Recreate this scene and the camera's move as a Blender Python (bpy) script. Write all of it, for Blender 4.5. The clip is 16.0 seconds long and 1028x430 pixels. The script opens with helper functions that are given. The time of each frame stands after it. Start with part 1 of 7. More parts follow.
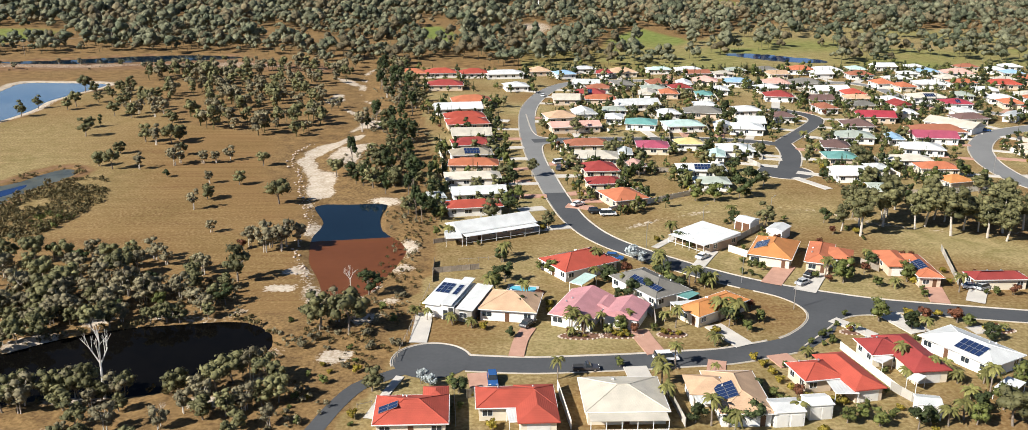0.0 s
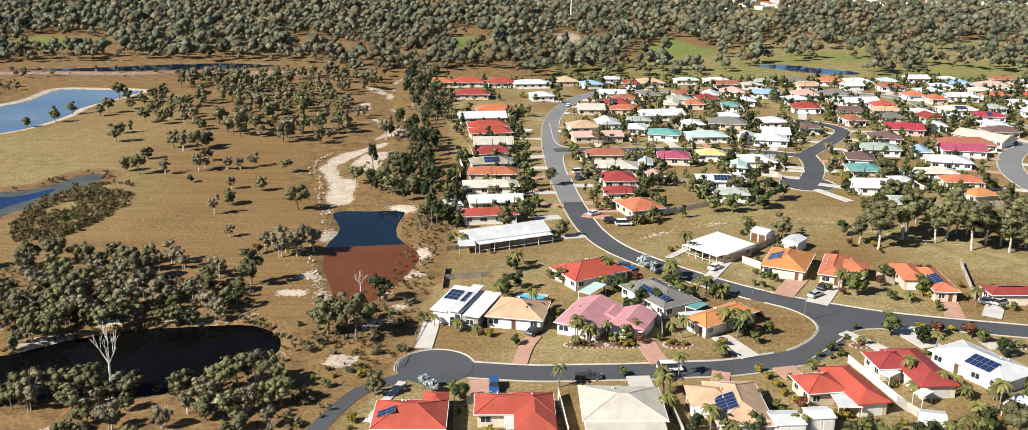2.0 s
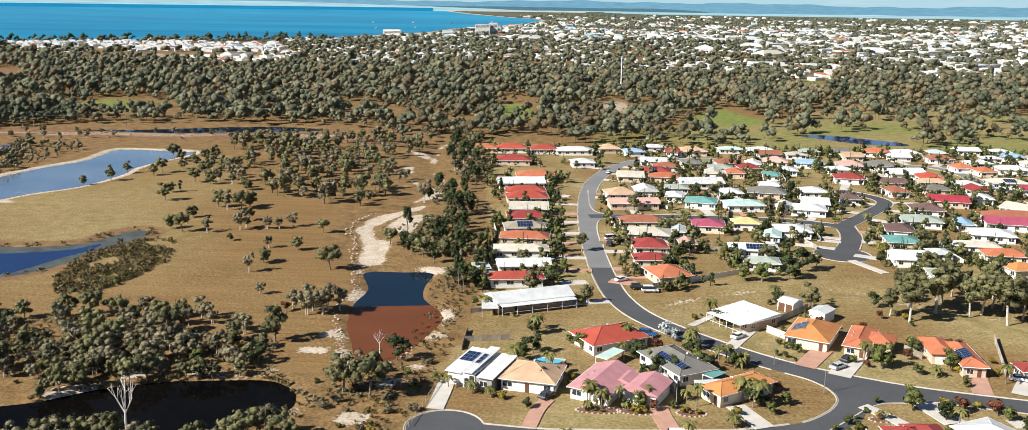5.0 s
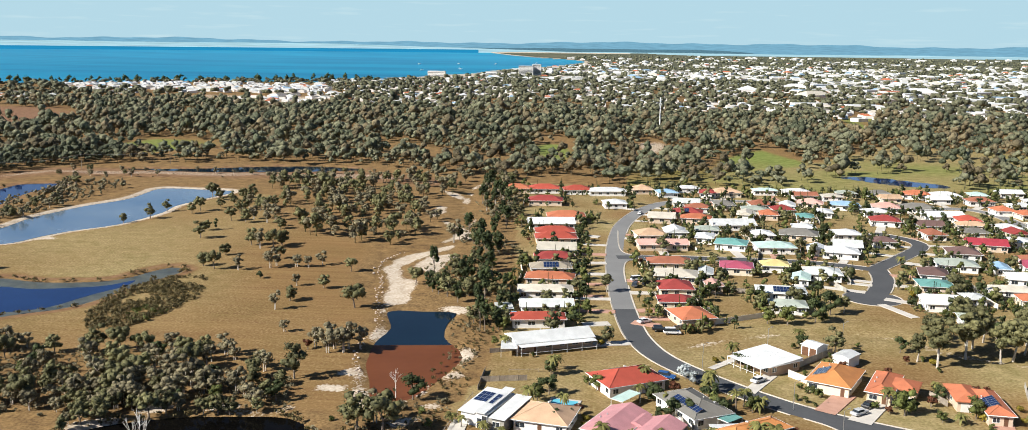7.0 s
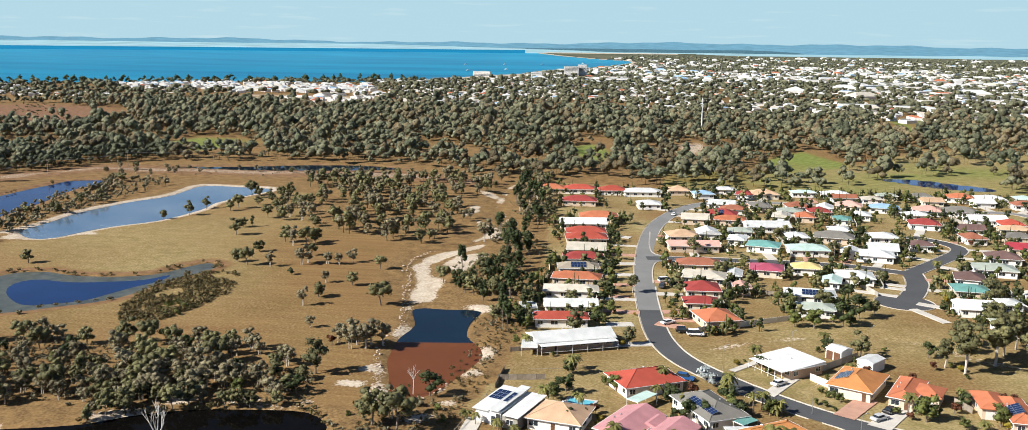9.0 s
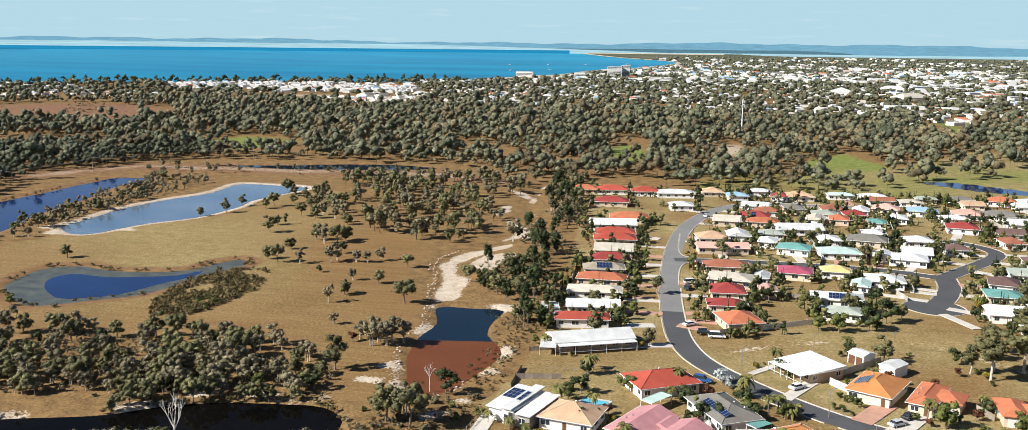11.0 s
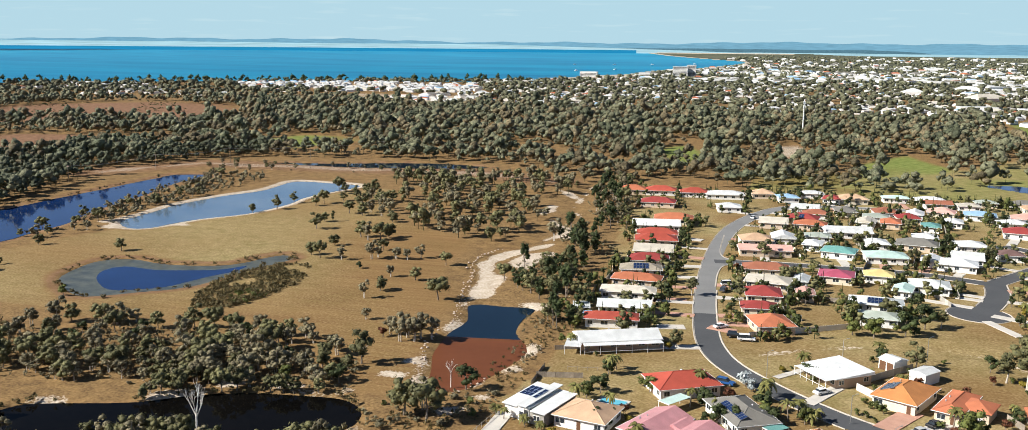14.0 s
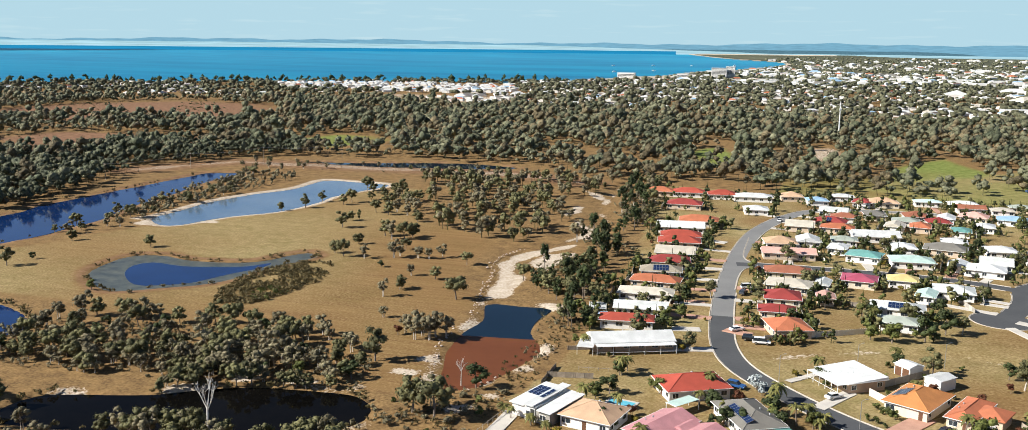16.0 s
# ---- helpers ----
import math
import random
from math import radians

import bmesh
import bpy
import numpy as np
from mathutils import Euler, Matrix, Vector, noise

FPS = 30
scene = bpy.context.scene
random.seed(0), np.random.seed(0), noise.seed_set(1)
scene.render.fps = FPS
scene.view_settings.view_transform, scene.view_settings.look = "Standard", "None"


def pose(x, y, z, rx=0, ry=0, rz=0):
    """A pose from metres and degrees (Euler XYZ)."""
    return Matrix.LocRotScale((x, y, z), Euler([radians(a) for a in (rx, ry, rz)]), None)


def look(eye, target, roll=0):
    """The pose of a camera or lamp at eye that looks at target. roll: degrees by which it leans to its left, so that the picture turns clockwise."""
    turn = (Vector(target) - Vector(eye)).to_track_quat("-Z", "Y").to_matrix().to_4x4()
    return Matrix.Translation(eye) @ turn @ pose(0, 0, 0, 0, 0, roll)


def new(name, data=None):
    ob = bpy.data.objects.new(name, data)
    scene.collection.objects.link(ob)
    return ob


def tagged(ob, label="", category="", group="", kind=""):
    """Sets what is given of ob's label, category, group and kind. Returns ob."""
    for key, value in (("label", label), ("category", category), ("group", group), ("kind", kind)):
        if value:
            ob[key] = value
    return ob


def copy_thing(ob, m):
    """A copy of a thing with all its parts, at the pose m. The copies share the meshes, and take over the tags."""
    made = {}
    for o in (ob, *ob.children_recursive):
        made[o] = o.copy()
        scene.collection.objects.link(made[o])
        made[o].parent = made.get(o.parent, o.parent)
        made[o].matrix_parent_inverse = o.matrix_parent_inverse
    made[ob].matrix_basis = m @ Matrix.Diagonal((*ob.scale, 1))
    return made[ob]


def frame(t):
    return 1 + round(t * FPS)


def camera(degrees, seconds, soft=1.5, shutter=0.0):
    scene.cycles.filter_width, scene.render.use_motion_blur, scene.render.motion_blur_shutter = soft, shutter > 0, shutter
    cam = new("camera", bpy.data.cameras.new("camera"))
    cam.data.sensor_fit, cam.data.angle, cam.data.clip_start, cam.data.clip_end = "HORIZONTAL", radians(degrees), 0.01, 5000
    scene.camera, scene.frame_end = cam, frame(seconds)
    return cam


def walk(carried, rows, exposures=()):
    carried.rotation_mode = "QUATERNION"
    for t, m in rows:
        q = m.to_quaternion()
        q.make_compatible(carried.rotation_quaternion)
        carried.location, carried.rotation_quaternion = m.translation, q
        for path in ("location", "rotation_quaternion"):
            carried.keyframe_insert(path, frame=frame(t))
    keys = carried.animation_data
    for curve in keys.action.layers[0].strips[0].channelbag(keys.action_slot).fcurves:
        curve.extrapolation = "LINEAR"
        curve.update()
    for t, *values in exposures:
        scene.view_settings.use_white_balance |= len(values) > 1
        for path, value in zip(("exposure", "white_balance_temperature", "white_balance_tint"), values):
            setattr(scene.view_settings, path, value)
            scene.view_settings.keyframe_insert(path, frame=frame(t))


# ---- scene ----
cam = camera(57.9, 16.0, soft=0.45)
PATH = [
    (0, (-10.838, 3.58, 79.779), (-10.757, 5.487, 79.182), 0.5),
    (0.5, (-9.385, 3.206, 79.798), (-9.324, 5.114, 79.201), 0.5),
    (1, (-7.764, 3.103, 79.808), (-7.724, 5.011, 79.21), 0.5),
    (1.5, (-6.368, 2.992, 79.718), (-6.346, 4.9, 79.121), 0.4),
    (2, (-4.855, 2.64, 79.624), (-4.852, 4.555, 79.047), 0.5),
    (2.5, (-3.631, 2.37, 79.606), (-3.645, 4.291, 79.05), 0.6),
    (3, (-2.406, 2.049, 79.643), (-2.438, 3.976, 79.11), 0.6),
    (3.5, (-1.067, 1.638, 79.399), (-1.119, 3.572, 78.89), 0.6),
    (4, (0.421, 1.039, 79.423), (0.347, 2.978, 78.939), 0.7),
    (6.5, (8.488, 0.246, 79.95), (8.295, 2.201, 79.575), 0.6),
    (7, (10.116, 0.01, 80.021), (9.898, 1.966, 79.664), 0.6),
    (7.5, (11.665, 0.001, 79.987), (11.423, 1.954, 79.631), 0.7),
    (8, (13.408, 0.074, 79.948), (13.14, 2.024, 79.591), 0.6),
    (8.5, (15.047, 0.037, 79.989), (14.755, 1.983, 79.632), 0.6),
    (9, (16.726, 0.039, 79.941), (16.409, 1.981, 79.584), 0.6),
    (11.5, (25.06, 0.112, 80.118), (24.626, 2.031, 79.761), 0.6),
    (12, (26.922, 0.34, 80.066), (26.464, 2.254, 79.709), 0.6),
    (12.5, (28.603, 0.414, 80.194), (28.123, 2.323, 79.836), 0.6),
    (13, (30.35, 0.595, 80.232), (29.847, 2.497, 79.874), 0.6),
    (13.5, (32.007, 0.759, 80.235), (31.483, 2.656, 79.876), 0.6),
    (14, (33.856, 1.041, 80.27), (33.307, 2.931, 79.911), 0.5),
    (14.5, (35.554, 1.098, 80.297), (34.984, 2.981, 79.938), 0.6),
    (15, (37.225, 1.313, 80.341), (36.635, 3.19, 79.982), 0.6),
    (15.5, (38.776, 1.513, 80.365), (38.167, 3.385, 80.006), 0.6),
    (16, (40.464, 1.739, 80.448), (39.836, 3.604, 80.09), 0.6),
]
walk(cam, [(t, look(eye, target, roll)) for t, eye, target, roll in PATH])

# ---- light ----
SUN_EL, SUN_AZ = 36.0, 211.0          # degrees; azimuth of the sun counter-clockwise from +x
world = bpy.data.worlds.new("sky")
scene.world = world
world.use_nodes = True
wn, wl = world.node_tree.nodes, world.node_tree.links
sky = wn.new("ShaderNodeTexSky")
sky.sky_type, sky.sun_disc = "NISHITA", False
sky.sun_elevation, sky.sun_rotation = radians(SUN_EL), radians(90.0 - SUN_AZ)
sky.altitude, sky.air_density, sky.dust_density, sky.ozone_density = 80.0, 0.5, 0.0, 2.5
wn["Background"].inputs["Strength"].default_value = 0.067
wash = wn.new("ShaderNodeMix")
wash.data_type, wash.blend_type = "RGBA", "MULTIPLY"
wash.inputs[0].default_value = 1.0
wash.inputs[7].default_value = (1.13, 1.07, 1.0, 1)
wl.new(sky.outputs[0], wash.inputs[6])
wl.new(wash.outputs[2], wn["Background"].inputs["Color"])
sun = new("sun", bpy.data.lights.new("sun", "SUN"))
sun.data.energy, sun.data.angle, sun.data.color = 5.0, radians(0.5), (1.0, 0.96, 0.885)
el, az = radians(SUN_EL), radians(SUN_AZ)
sun.matrix_world = look((0, 0, 300), Vector((0, 0, 300)) - Vector((math.cos(el) * math.cos(az), math.cos(el) * math.sin(az), math.sin(el))))
scene.view_settings.exposure = 0.74

# ---- materials ----
RNG = random.Random(7)


def material(name, dark, light, rough=0.7, scale=1.0, fine=12.0, bump=0.15, metal=0.0, spec=0.3, vary=0.0, mid=0.5):
    """Two colours mixed by noise at two scales, with fine relief; vary shifts the value from object to object."""
    m = bpy.data.materials.new(name)
    m.use_nodes = True
    n, l = m.node_tree.nodes, m.node_tree.links
    b = n["Principled BSDF"]
    co = n.new("ShaderNodeTexCoord")
    big, small = n.new("ShaderNodeTexNoise"), n.new("ShaderNodeTexNoise")
    for node, s, det in ((big, scale, 5.0), (small, fine, 3.0)):
        node.inputs["Scale"].default_value, node.inputs["Detail"].default_value = s, det
        l.new(co.outputs["Object"], node.inputs["Vector"])
    mean = n.new("ShaderNodeMath")
    mean.operation = "MULTIPLY_ADD"
    l.new(big.outputs["Fac"], mean.inputs[0])
    mean.inputs[1].default_value = 0.65
    add = n.new("ShaderNodeMath")
    add.operation = "MULTIPLY_ADD"
    l.new(small.outputs["Fac"], add.inputs[0])
    add.inputs[1].default_value, add.inputs[2].default_value = 0.35, mid - 0.5
    l.new(add.outputs[0], mean.inputs[2])
    ramp = n.new("ShaderNodeValToRGB")
    ramp.color_ramp.elements[0].position, ramp.color_ramp.elements[1].position = 0.32, 0.68
    ramp.color_ramp.elements[0].color, ramp.color_ramp.elements[1].color = (*dark, 1), (*light, 1)
    l.new(mean.outputs[0], ramp.inputs[0])
    out = ramp.outputs[0]
    if vary:
        info, hsv = n.new("ShaderNodeObjectInfo"), n.new("ShaderNodeHueSaturation")
        mr = n.new("ShaderNodeMapRange")
        l.new(info.outputs["Random"], mr.inputs[0])
        mr.inputs[3].default_value, mr.inputs[4].default_value = 1 - vary, 1 + vary
        l.new(mr.outputs[0], hsv.inputs["Value"])
        l.new(out, hsv.inputs["Color"])
        out = hsv.outputs[0]
    l.new(out, b.inputs["Base Color"])
    b.inputs["Roughness"].default_value, b.inputs["Metallic"].default_value = rough, metal
    b.inputs["Specular IOR Level"].default_value = spec
    if bump:
        bp = n.new("ShaderNodeBump")
        bp.inputs["Strength"].default_value, bp.inputs["Distance"].default_value = bump, 0.05
        l.new(small.outputs["Fac"], bp.inputs["Height"])
        l.new(bp.outputs[0], b.inputs["Normal"])
    return m


def shade(c, k):
    return tuple(min(0.95, v * k) for v in c)


def roof_material(name, c, metal_sheet):
    """A roof covering: courses of tiles, or ribbed sheet metal, with weathering."""
    m = material(name, shade(c, 0.78), shade(c, 1.12), 0.45 if metal_sheet else 0.75, 0.35, 6.0, 0.0, 0.0, 0.35, 0.1)
    n, l = m.node_tree.nodes, m.node_tree.links
    co, wave, bp = n.new("ShaderNodeTexCoord"), n.new("ShaderNodeTexWave"), n.new("ShaderNodeBump")
    wave.wave_type, wave.bands_direction = "BANDS", "X" if metal_sheet else "Z"
    wave.inputs["Scale"].default_value = 2.6 if metal_sheet else 2.4
    wave.inputs["Distortion"].default_value = 0.0
    l.new(co.outputs["Object"], wave.inputs["Vector"])
    bp.inputs["Strength"].default_value, bp.inputs["Distance"].default_value = 0.3, 0.04
    l.new(wave.outputs["Fac"], bp.inputs["Height"])
    l.new(bp.outputs[0], n["Principled BSDF"].inputs["Normal"])
    return m


ROOF_COLOURS = dict(red=(0.40, 0.075, 0.048), darkred=(0.29, 0.048, 0.042), crimson=(0.38, 0.05, 0.065), terracotta=(0.45, 0.15, 0.075),
                    orange=(0.52, 0.22, 0.075), rust=(0.32, 0.12, 0.07), tan=(0.54, 0.36, 0.23), pink=(0.52, 0.25, 0.26),
                    pinkish=(0.62, 0.36, 0.30), magenta=(0.42, 0.09, 0.14), brown=(0.15, 0.09, 0.08), cream=(0.58, 0.53, 0.44),
                    white=(0.66, 0.67, 0.66), palegrey=(0.58, 0.60, 0.58), grey=(0.18, 0.17, 0.15), olive=(0.30, 0.26, 0.20),
                    sage=(0.38, 0.42, 0.36), mint=(0.50, 0.66, 0.60), teal=(0.15, 0.34, 0.31), blue=(0.30, 0.46, 0.62), yellow=(0.62, 0.50, 0.22))
SHEET = {"white", "palegrey", "cream", "mint", "teal", "blue", "pink", "magenta", "crimson", "sage"}
ROOFS = {k: roof_material("roof_" + k, v, k in SHEET) for k, v in ROOF_COLOURS.items()}
WALLS = [material("render_wall_" + k, shade(c, 0.88), shade(c, 1.05), 0.85, 0.6, 14.0, 0.2) for k, c in
         (("white", (0.80, 0.78, 0.74)), ("cream", (0.72, 0.64, 0.50)), ("brick", (0.50, 0.36, 0.26)), ("sand", (0.62, 0.50, 0.38)))]
M_TRIM = material("white_trim", (0.74, 0.74, 0.72), (0.84, 0.84, 0.82), 0.5)
M_GLASS = material("window_glass", (0.02, 0.025, 0.03), (0.04, 0.05, 0.06), 0.08, 0.4, 3.0, 0.0, 0.0, 0.6)
M_GARAGE = material("garage_door_paint", (0.62, 0.60, 0.56), (0.74, 0.72, 0.68), 0.5, vary=0.15)
M_DOOR = material("door_timber", (0.10, 0.05, 0.03), (0.18, 0.09, 0.05), 0.5)
M_PANEL = material("solar_cell", (0.012, 0.022, 0.06), (0.02, 0.04, 0.11), 0.15, 2.0, 8.0, 0.0, 0.0, 0.5)
M_ALU = material("aluminium", (0.5, 0.5, 0.5), (0.6, 0.6, 0.6), 0.35, metal=0.8)
M_DARK = material("dark_steel", (0.03, 0.03, 0.03), (0.06, 0.06, 0.06), 0.5)
M_ASPHALT = material("asphalt", (0.060, 0.063, 0.068), (0.085, 0.088, 0.093), 0.9, 0.08, 1.2, 0.2)
M_ASPHALT_OLD = material("weathered_asphalt", (0.17, 0.17, 0.17), (0.22, 0.22, 0.215), 0.9, 0.1, 1.5, 0.2)
M_KERB = material("kerb_concrete", (0.38, 0.34, 0.29), (0.52, 0.47, 0.40), 0.9, 0.3, 4.0)
M_CONCRETE = material("driveway_concrete", (0.46, 0.43, 0.39), (0.60, 0.56, 0.50), 0.9, 0.3, 4.0)
M_PAVER = material("brick_paving", (0.40, 0.22, 0.16), (0.52, 0.31, 0.23), 0.9, 0.5, 5.0)
M_WATER_DARK = material("dark_pond_water", (0.002, 0.002, 0.002), (0.005, 0.0045, 0.004), 0.05, 0.05, 0.6, 0.04, spec=0.02)
M_WATER_BLUE = material("clear_pond_water", (0.003, 0.016, 0.070), (0.007, 0.030, 0.115), 0.06, 0.05, 0.6, 0.05, spec=0.2)
M_WATER_DEEP = material("deep_pond_water", (0.004, 0.012, 0.024), (0.007, 0.020, 0.036), 0.05, 0.05, 0.6, 0.04, spec=0.10)
M_WATER_MUD = material("muddy_water", (0.118, 0.040, 0.017), (0.155, 0.054, 0.023), 0.5, 0.04, 0.4, 0.05, spec=0.08)
M_WATER_PALE = material("shallow_pond_water", (0.06, 0.12, 0.20), (0.16, 0.22, 0.28), 0.12, 0.03, 0.3, 0.05, spec=0.5)
M_WATER_WEED = material("weedy_pond_water", (0.036, 0.046, 0.046), (0.120, 0.125, 0.100), 0.35, 0.25, 1.2, 0.15, spec=0.2)
M_SEA = material("sea_water", (0.004, 0.120, 0.255), (0.012, 0.255, 0.415), 0.5, 1.0, 6.0, 0.0, spec=0.08)
sea_map = M_SEA.node_tree.nodes.new("ShaderNodeMapping")
sea_map.inputs["Scale"].default_value = (0.0006, 0.0030, 0.02)
sea_map.inputs["Rotation"].default_value = (0, 0, 0.12)
for node in [q for q in M_SEA.node_tree.nodes if q.type == "TEX_NOISE"]:
    M_SEA.node_tree.links.new(node.inputs["Vector"].links[0].from_socket, sea_map.inputs[0])
    M_SEA.node_tree.links.new(sea_map.outputs[0], node.inputs["Vector"])
M_BARK = material("grey_bark", (0.14, 0.11, 0.085), (0.30, 0.25, 0.20), 0.9, 1.5, 9.0, 0.4)
M_PALEBARK = material("pale_gum_bark", (0.38, 0.33, 0.27), (0.62, 0.57, 0.50), 0.85, 1.0, 6.0, 0.3)
M_DEADWOOD = material("bleached_dead_wood", (0.50, 0.47, 0.43), (0.70, 0.67, 0.62), 0.9, 1.5, 8.0)
M_FENCE = material("steel_fence_sheet", (0.34, 0.32, 0.28), (0.46, 0.43, 0.38), 0.6, 0.5, 6.0, vary=0.25)
M_TIMBER = material("grey_timber", (0.22, 0.18, 0.14), (0.36, 0.31, 0.25), 0.85, 1.0, 9.0, vary=0.2)
M_WALLW = material("painted_block_wall", (0.68, 0.62, 0.52), (0.80, 0.75, 0.66), 0.85, 0.6, 6.0)
M_POOL = material("pool_water", (0.10, 0.42, 0.55), (0.16, 0.52, 0.64), 0.08, 0.5, 3.0, 0.05, spec=0.5)
M_TYRE = material("tyre_rubber", (0.015, 0.015, 0.015), (0.03, 0.03, 0.03), 0.8)
M_STONE = material("garden_stone", (0.38, 0.30, 0.24), (0.58, 0.48, 0.40), 0.9, 1.2, 6.0)
M_MULCH = material("garden_mulch", (0.13, 0.065, 0.04), (0.22, 0.12, 0.08), 0.95, 0.8, 6.0)


def leaf_material(name, dark, light, relief=0.0):
    """Foliage: varies leaf by leaf, clump by clump and tree by tree, and lets some light through."""
    m = material(name, dark, light, 0.65, 0.22, 1.6, 0.0, 0.0, 0.2, 0.28)
    n, l = m.node_tree.nodes, m.node_tree.links
    b = n["Principled BSDF"]
    geo, mr, mix = n.new("ShaderNodeNewGeometry"), n.new("ShaderNodeMapRange"), n.new("ShaderNodeHueSaturation")
    l.new(geo.outputs["Random Per Island"], mr.inputs[0])
    mr.inputs[3].default_value, mr.inputs[4].default_value = 0.72, 1.30
    l.new(mr.outputs[0], mix.inputs["Value"])
    l.new(b.inputs["Base Color"].links[0].from_socket, mix.inputs["Color"])
    l.new(mix.outputs[0], b.inputs["Base Color"])
    if relief:
        co, t, bp = n.new("ShaderNodeTexCoord"), n.new("ShaderNodeTexNoise"), n.new("ShaderNodeBump")
        t.inputs["Scale"].default_value, t.inputs["Detail"].default_value, t.inputs["Roughness"].default_value = 0.75, 3.0, 0.65
        l.new(co.outputs["Object"], t.inputs["Vector"])
        bp.inputs["Strength"].default_value, bp.inputs["Distance"].default_value = 1.0, relief
        l.new(t.outputs["Fac"], bp.inputs["Height"])
        l.new(bp.outputs[0], b.inputs["Normal"])
    tr, sh = n.new("ShaderNodeBsdfTranslucent"), n.new("ShaderNodeMixShader")
    l.new(mix.outputs[0], tr.inputs["Color"])
    sh.inputs[0].default_value = 0.12
    l.new(b.outputs[0], sh.inputs[1])
    l.new(tr.outputs[0], sh.inputs[2])
    l.new(sh.outputs[0], n["Material Output"].inputs["Surface"])
    return m


M_GUM = leaf_material("gum_leaves", (0.060, 0.062, 0.027), (0.205, 0.190, 0.085))
M_GUM_GREY = leaf_material("grey_gum_leaves", (0.098, 0.086, 0.050), (0.265, 0.228, 0.135))
M_DEEP = leaf_material("dark_green_leaves", (0.020, 0.031, 0.011), (0.080, 0.097, 0.035))
M_SHRUB = leaf_material("garden_leaves", (0.050, 0.064, 0.018), (0.150, 0.160, 0.045))
M_PALM = leaf_material("palm_fronds", (0.080, 0.085, 0.026), (0.230, 0.210, 0.066))
M_YELLOW = leaf_material("yellow_green_leaves", (0.16, 0.13, 0.02), (0.34, 0.26, 0.04))
M_RUSSET = leaf_material("russet_leaves", (0.09, 0.035, 0.02), (0.20, 0.08, 0.04))
M_SILVER = leaf_material("silvery_leaves", (0.30, 0.33, 0.33), (0.48, 0.52, 0.52))
# far-forest leaves: paled and blued against near leaves, haze put into the colour
M_FOREST = leaf_material("hazed_forest_leaves", (0.070, 0.076, 0.044), (0.240, 0.236, 0.145), 1.8)
M_FOREST_RED = leaf_material("hazed_bronze_leaves", (0.090, 0.078, 0.046), (0.260, 0.210, 0.120), 1.8)
M_FOREST_DARK = leaf_material("hazed_dark_leaves", (0.050, 0.062, 0.038), (0.170, 0.182, 0.108), 1.8)
M_REED = leaf_material("reed_blades", (0.05, 0.045, 0.018), (0.16, 0.12, 0.05))

# ---- helpers of the scene ----


def link_mesh(name, bm, mats, parent=None, label=""):
    me = bpy.data.meshes.new(name)
    bm.to_mesh(me)
    bm.free()
    for m in (mats if isinstance(mats, (list, tuple)) else [mats]):
        me.materials.append(m)
    ob = new(name, me)
    if parent:
        ob.parent = parent
    if label:
        ob["label"] = label
    return ob


def part(name, bm, mat, parent, label=""):
    return link_mesh(name, bm, mat, parent, label)


def mesh_of(name, verts, faces, mats, index=None, smooth=False):
    me = bpy.data.meshes.new(name)
    verts, faces = np.asarray(verts, dtype=np.float32), np.asarray(faces, dtype=np.int32)
    k = faces.shape[1]
    me.vertices.add(len(verts))
    me.vertices.foreach_set("co", verts.ravel())
    me.loops.add(faces.size)
    me.loops.foreach_set("vertex_index", faces.ravel())
    me.polygons.add(len(faces))
    me.polygons.foreach_set("loop_start", np.arange(0, faces.size, k, dtype=np.int32))
    for m in (mats if isinstance(mats, (list, tuple)) else [mats]):
        me.materials.append(m)
    if index is not None:
        me.polygons.foreach_set("material_index", np.asarray(index, dtype=np.int32))
    me.polygons.foreach_set("use_smooth", np.full(len(faces), smooth))
    me.update(calc_edges=True)
    me.validate()
    return me


def thing(name, label, category, x=0, y=0, z=0, rot=0, group="", kind=""):
    ob = tagged(new(name), label, category, group, kind)
    ob.matrix_world = pose(x, y, z, 0, 0, rot)
    return ob


def box(bm, x0, y0, z0, x1, y1, z1):
    v = [bm.verts.new(p) for p in ((x0, y0, z0), (x1, y0, z0), (x1, y1, z0), (x0, y1, z0), (x0, y0, z1), (x1, y0, z1), (x1, y1, z1), (x0, y1, z1))]
    for f in ((3, 2, 1, 0), (4, 5, 6, 7), (0, 1, 5, 4), (1, 2, 6, 5), (2, 3, 7, 6), (3, 0, 4, 7)):
        bm.faces.new([v[i] for i in f])


def boxed(*dims, bevel=0.0):
    bm = bmesh.new()
    box(bm, *dims)
    if bevel:
        bmesh.ops.bevel(bm, geom=bm.edges[:], offset=bevel, segments=1, affect="EDGES")
    return bm


def tube(bm, p, q, r0, r1, n=6):
    """A tapered limb from p to q."""
    p, q = Vector(p), Vector(q)
    z = (q - p).normalized()
    x = z.orthogonal().normalized()
    y = z.cross(x)
    a = [bm.verts.new(p + r0 * (math.cos(2 * math.pi * i / n) * x + math.sin(2 * math.pi * i / n) * y)) for i in range(n)]
    b = [bm.verts.new(q + r1 * (math.cos(2 * math.pi * i / n) * x + math.sin(2 * math.pi * i / n) * y)) for i in range(n)]
    for i in range(n):
        bm.faces.new((a[i], a[(i + 1) % n], b[(i + 1) % n], b[i]))
    bm.faces.new(b)
    bm.faces.new(a[::-1])


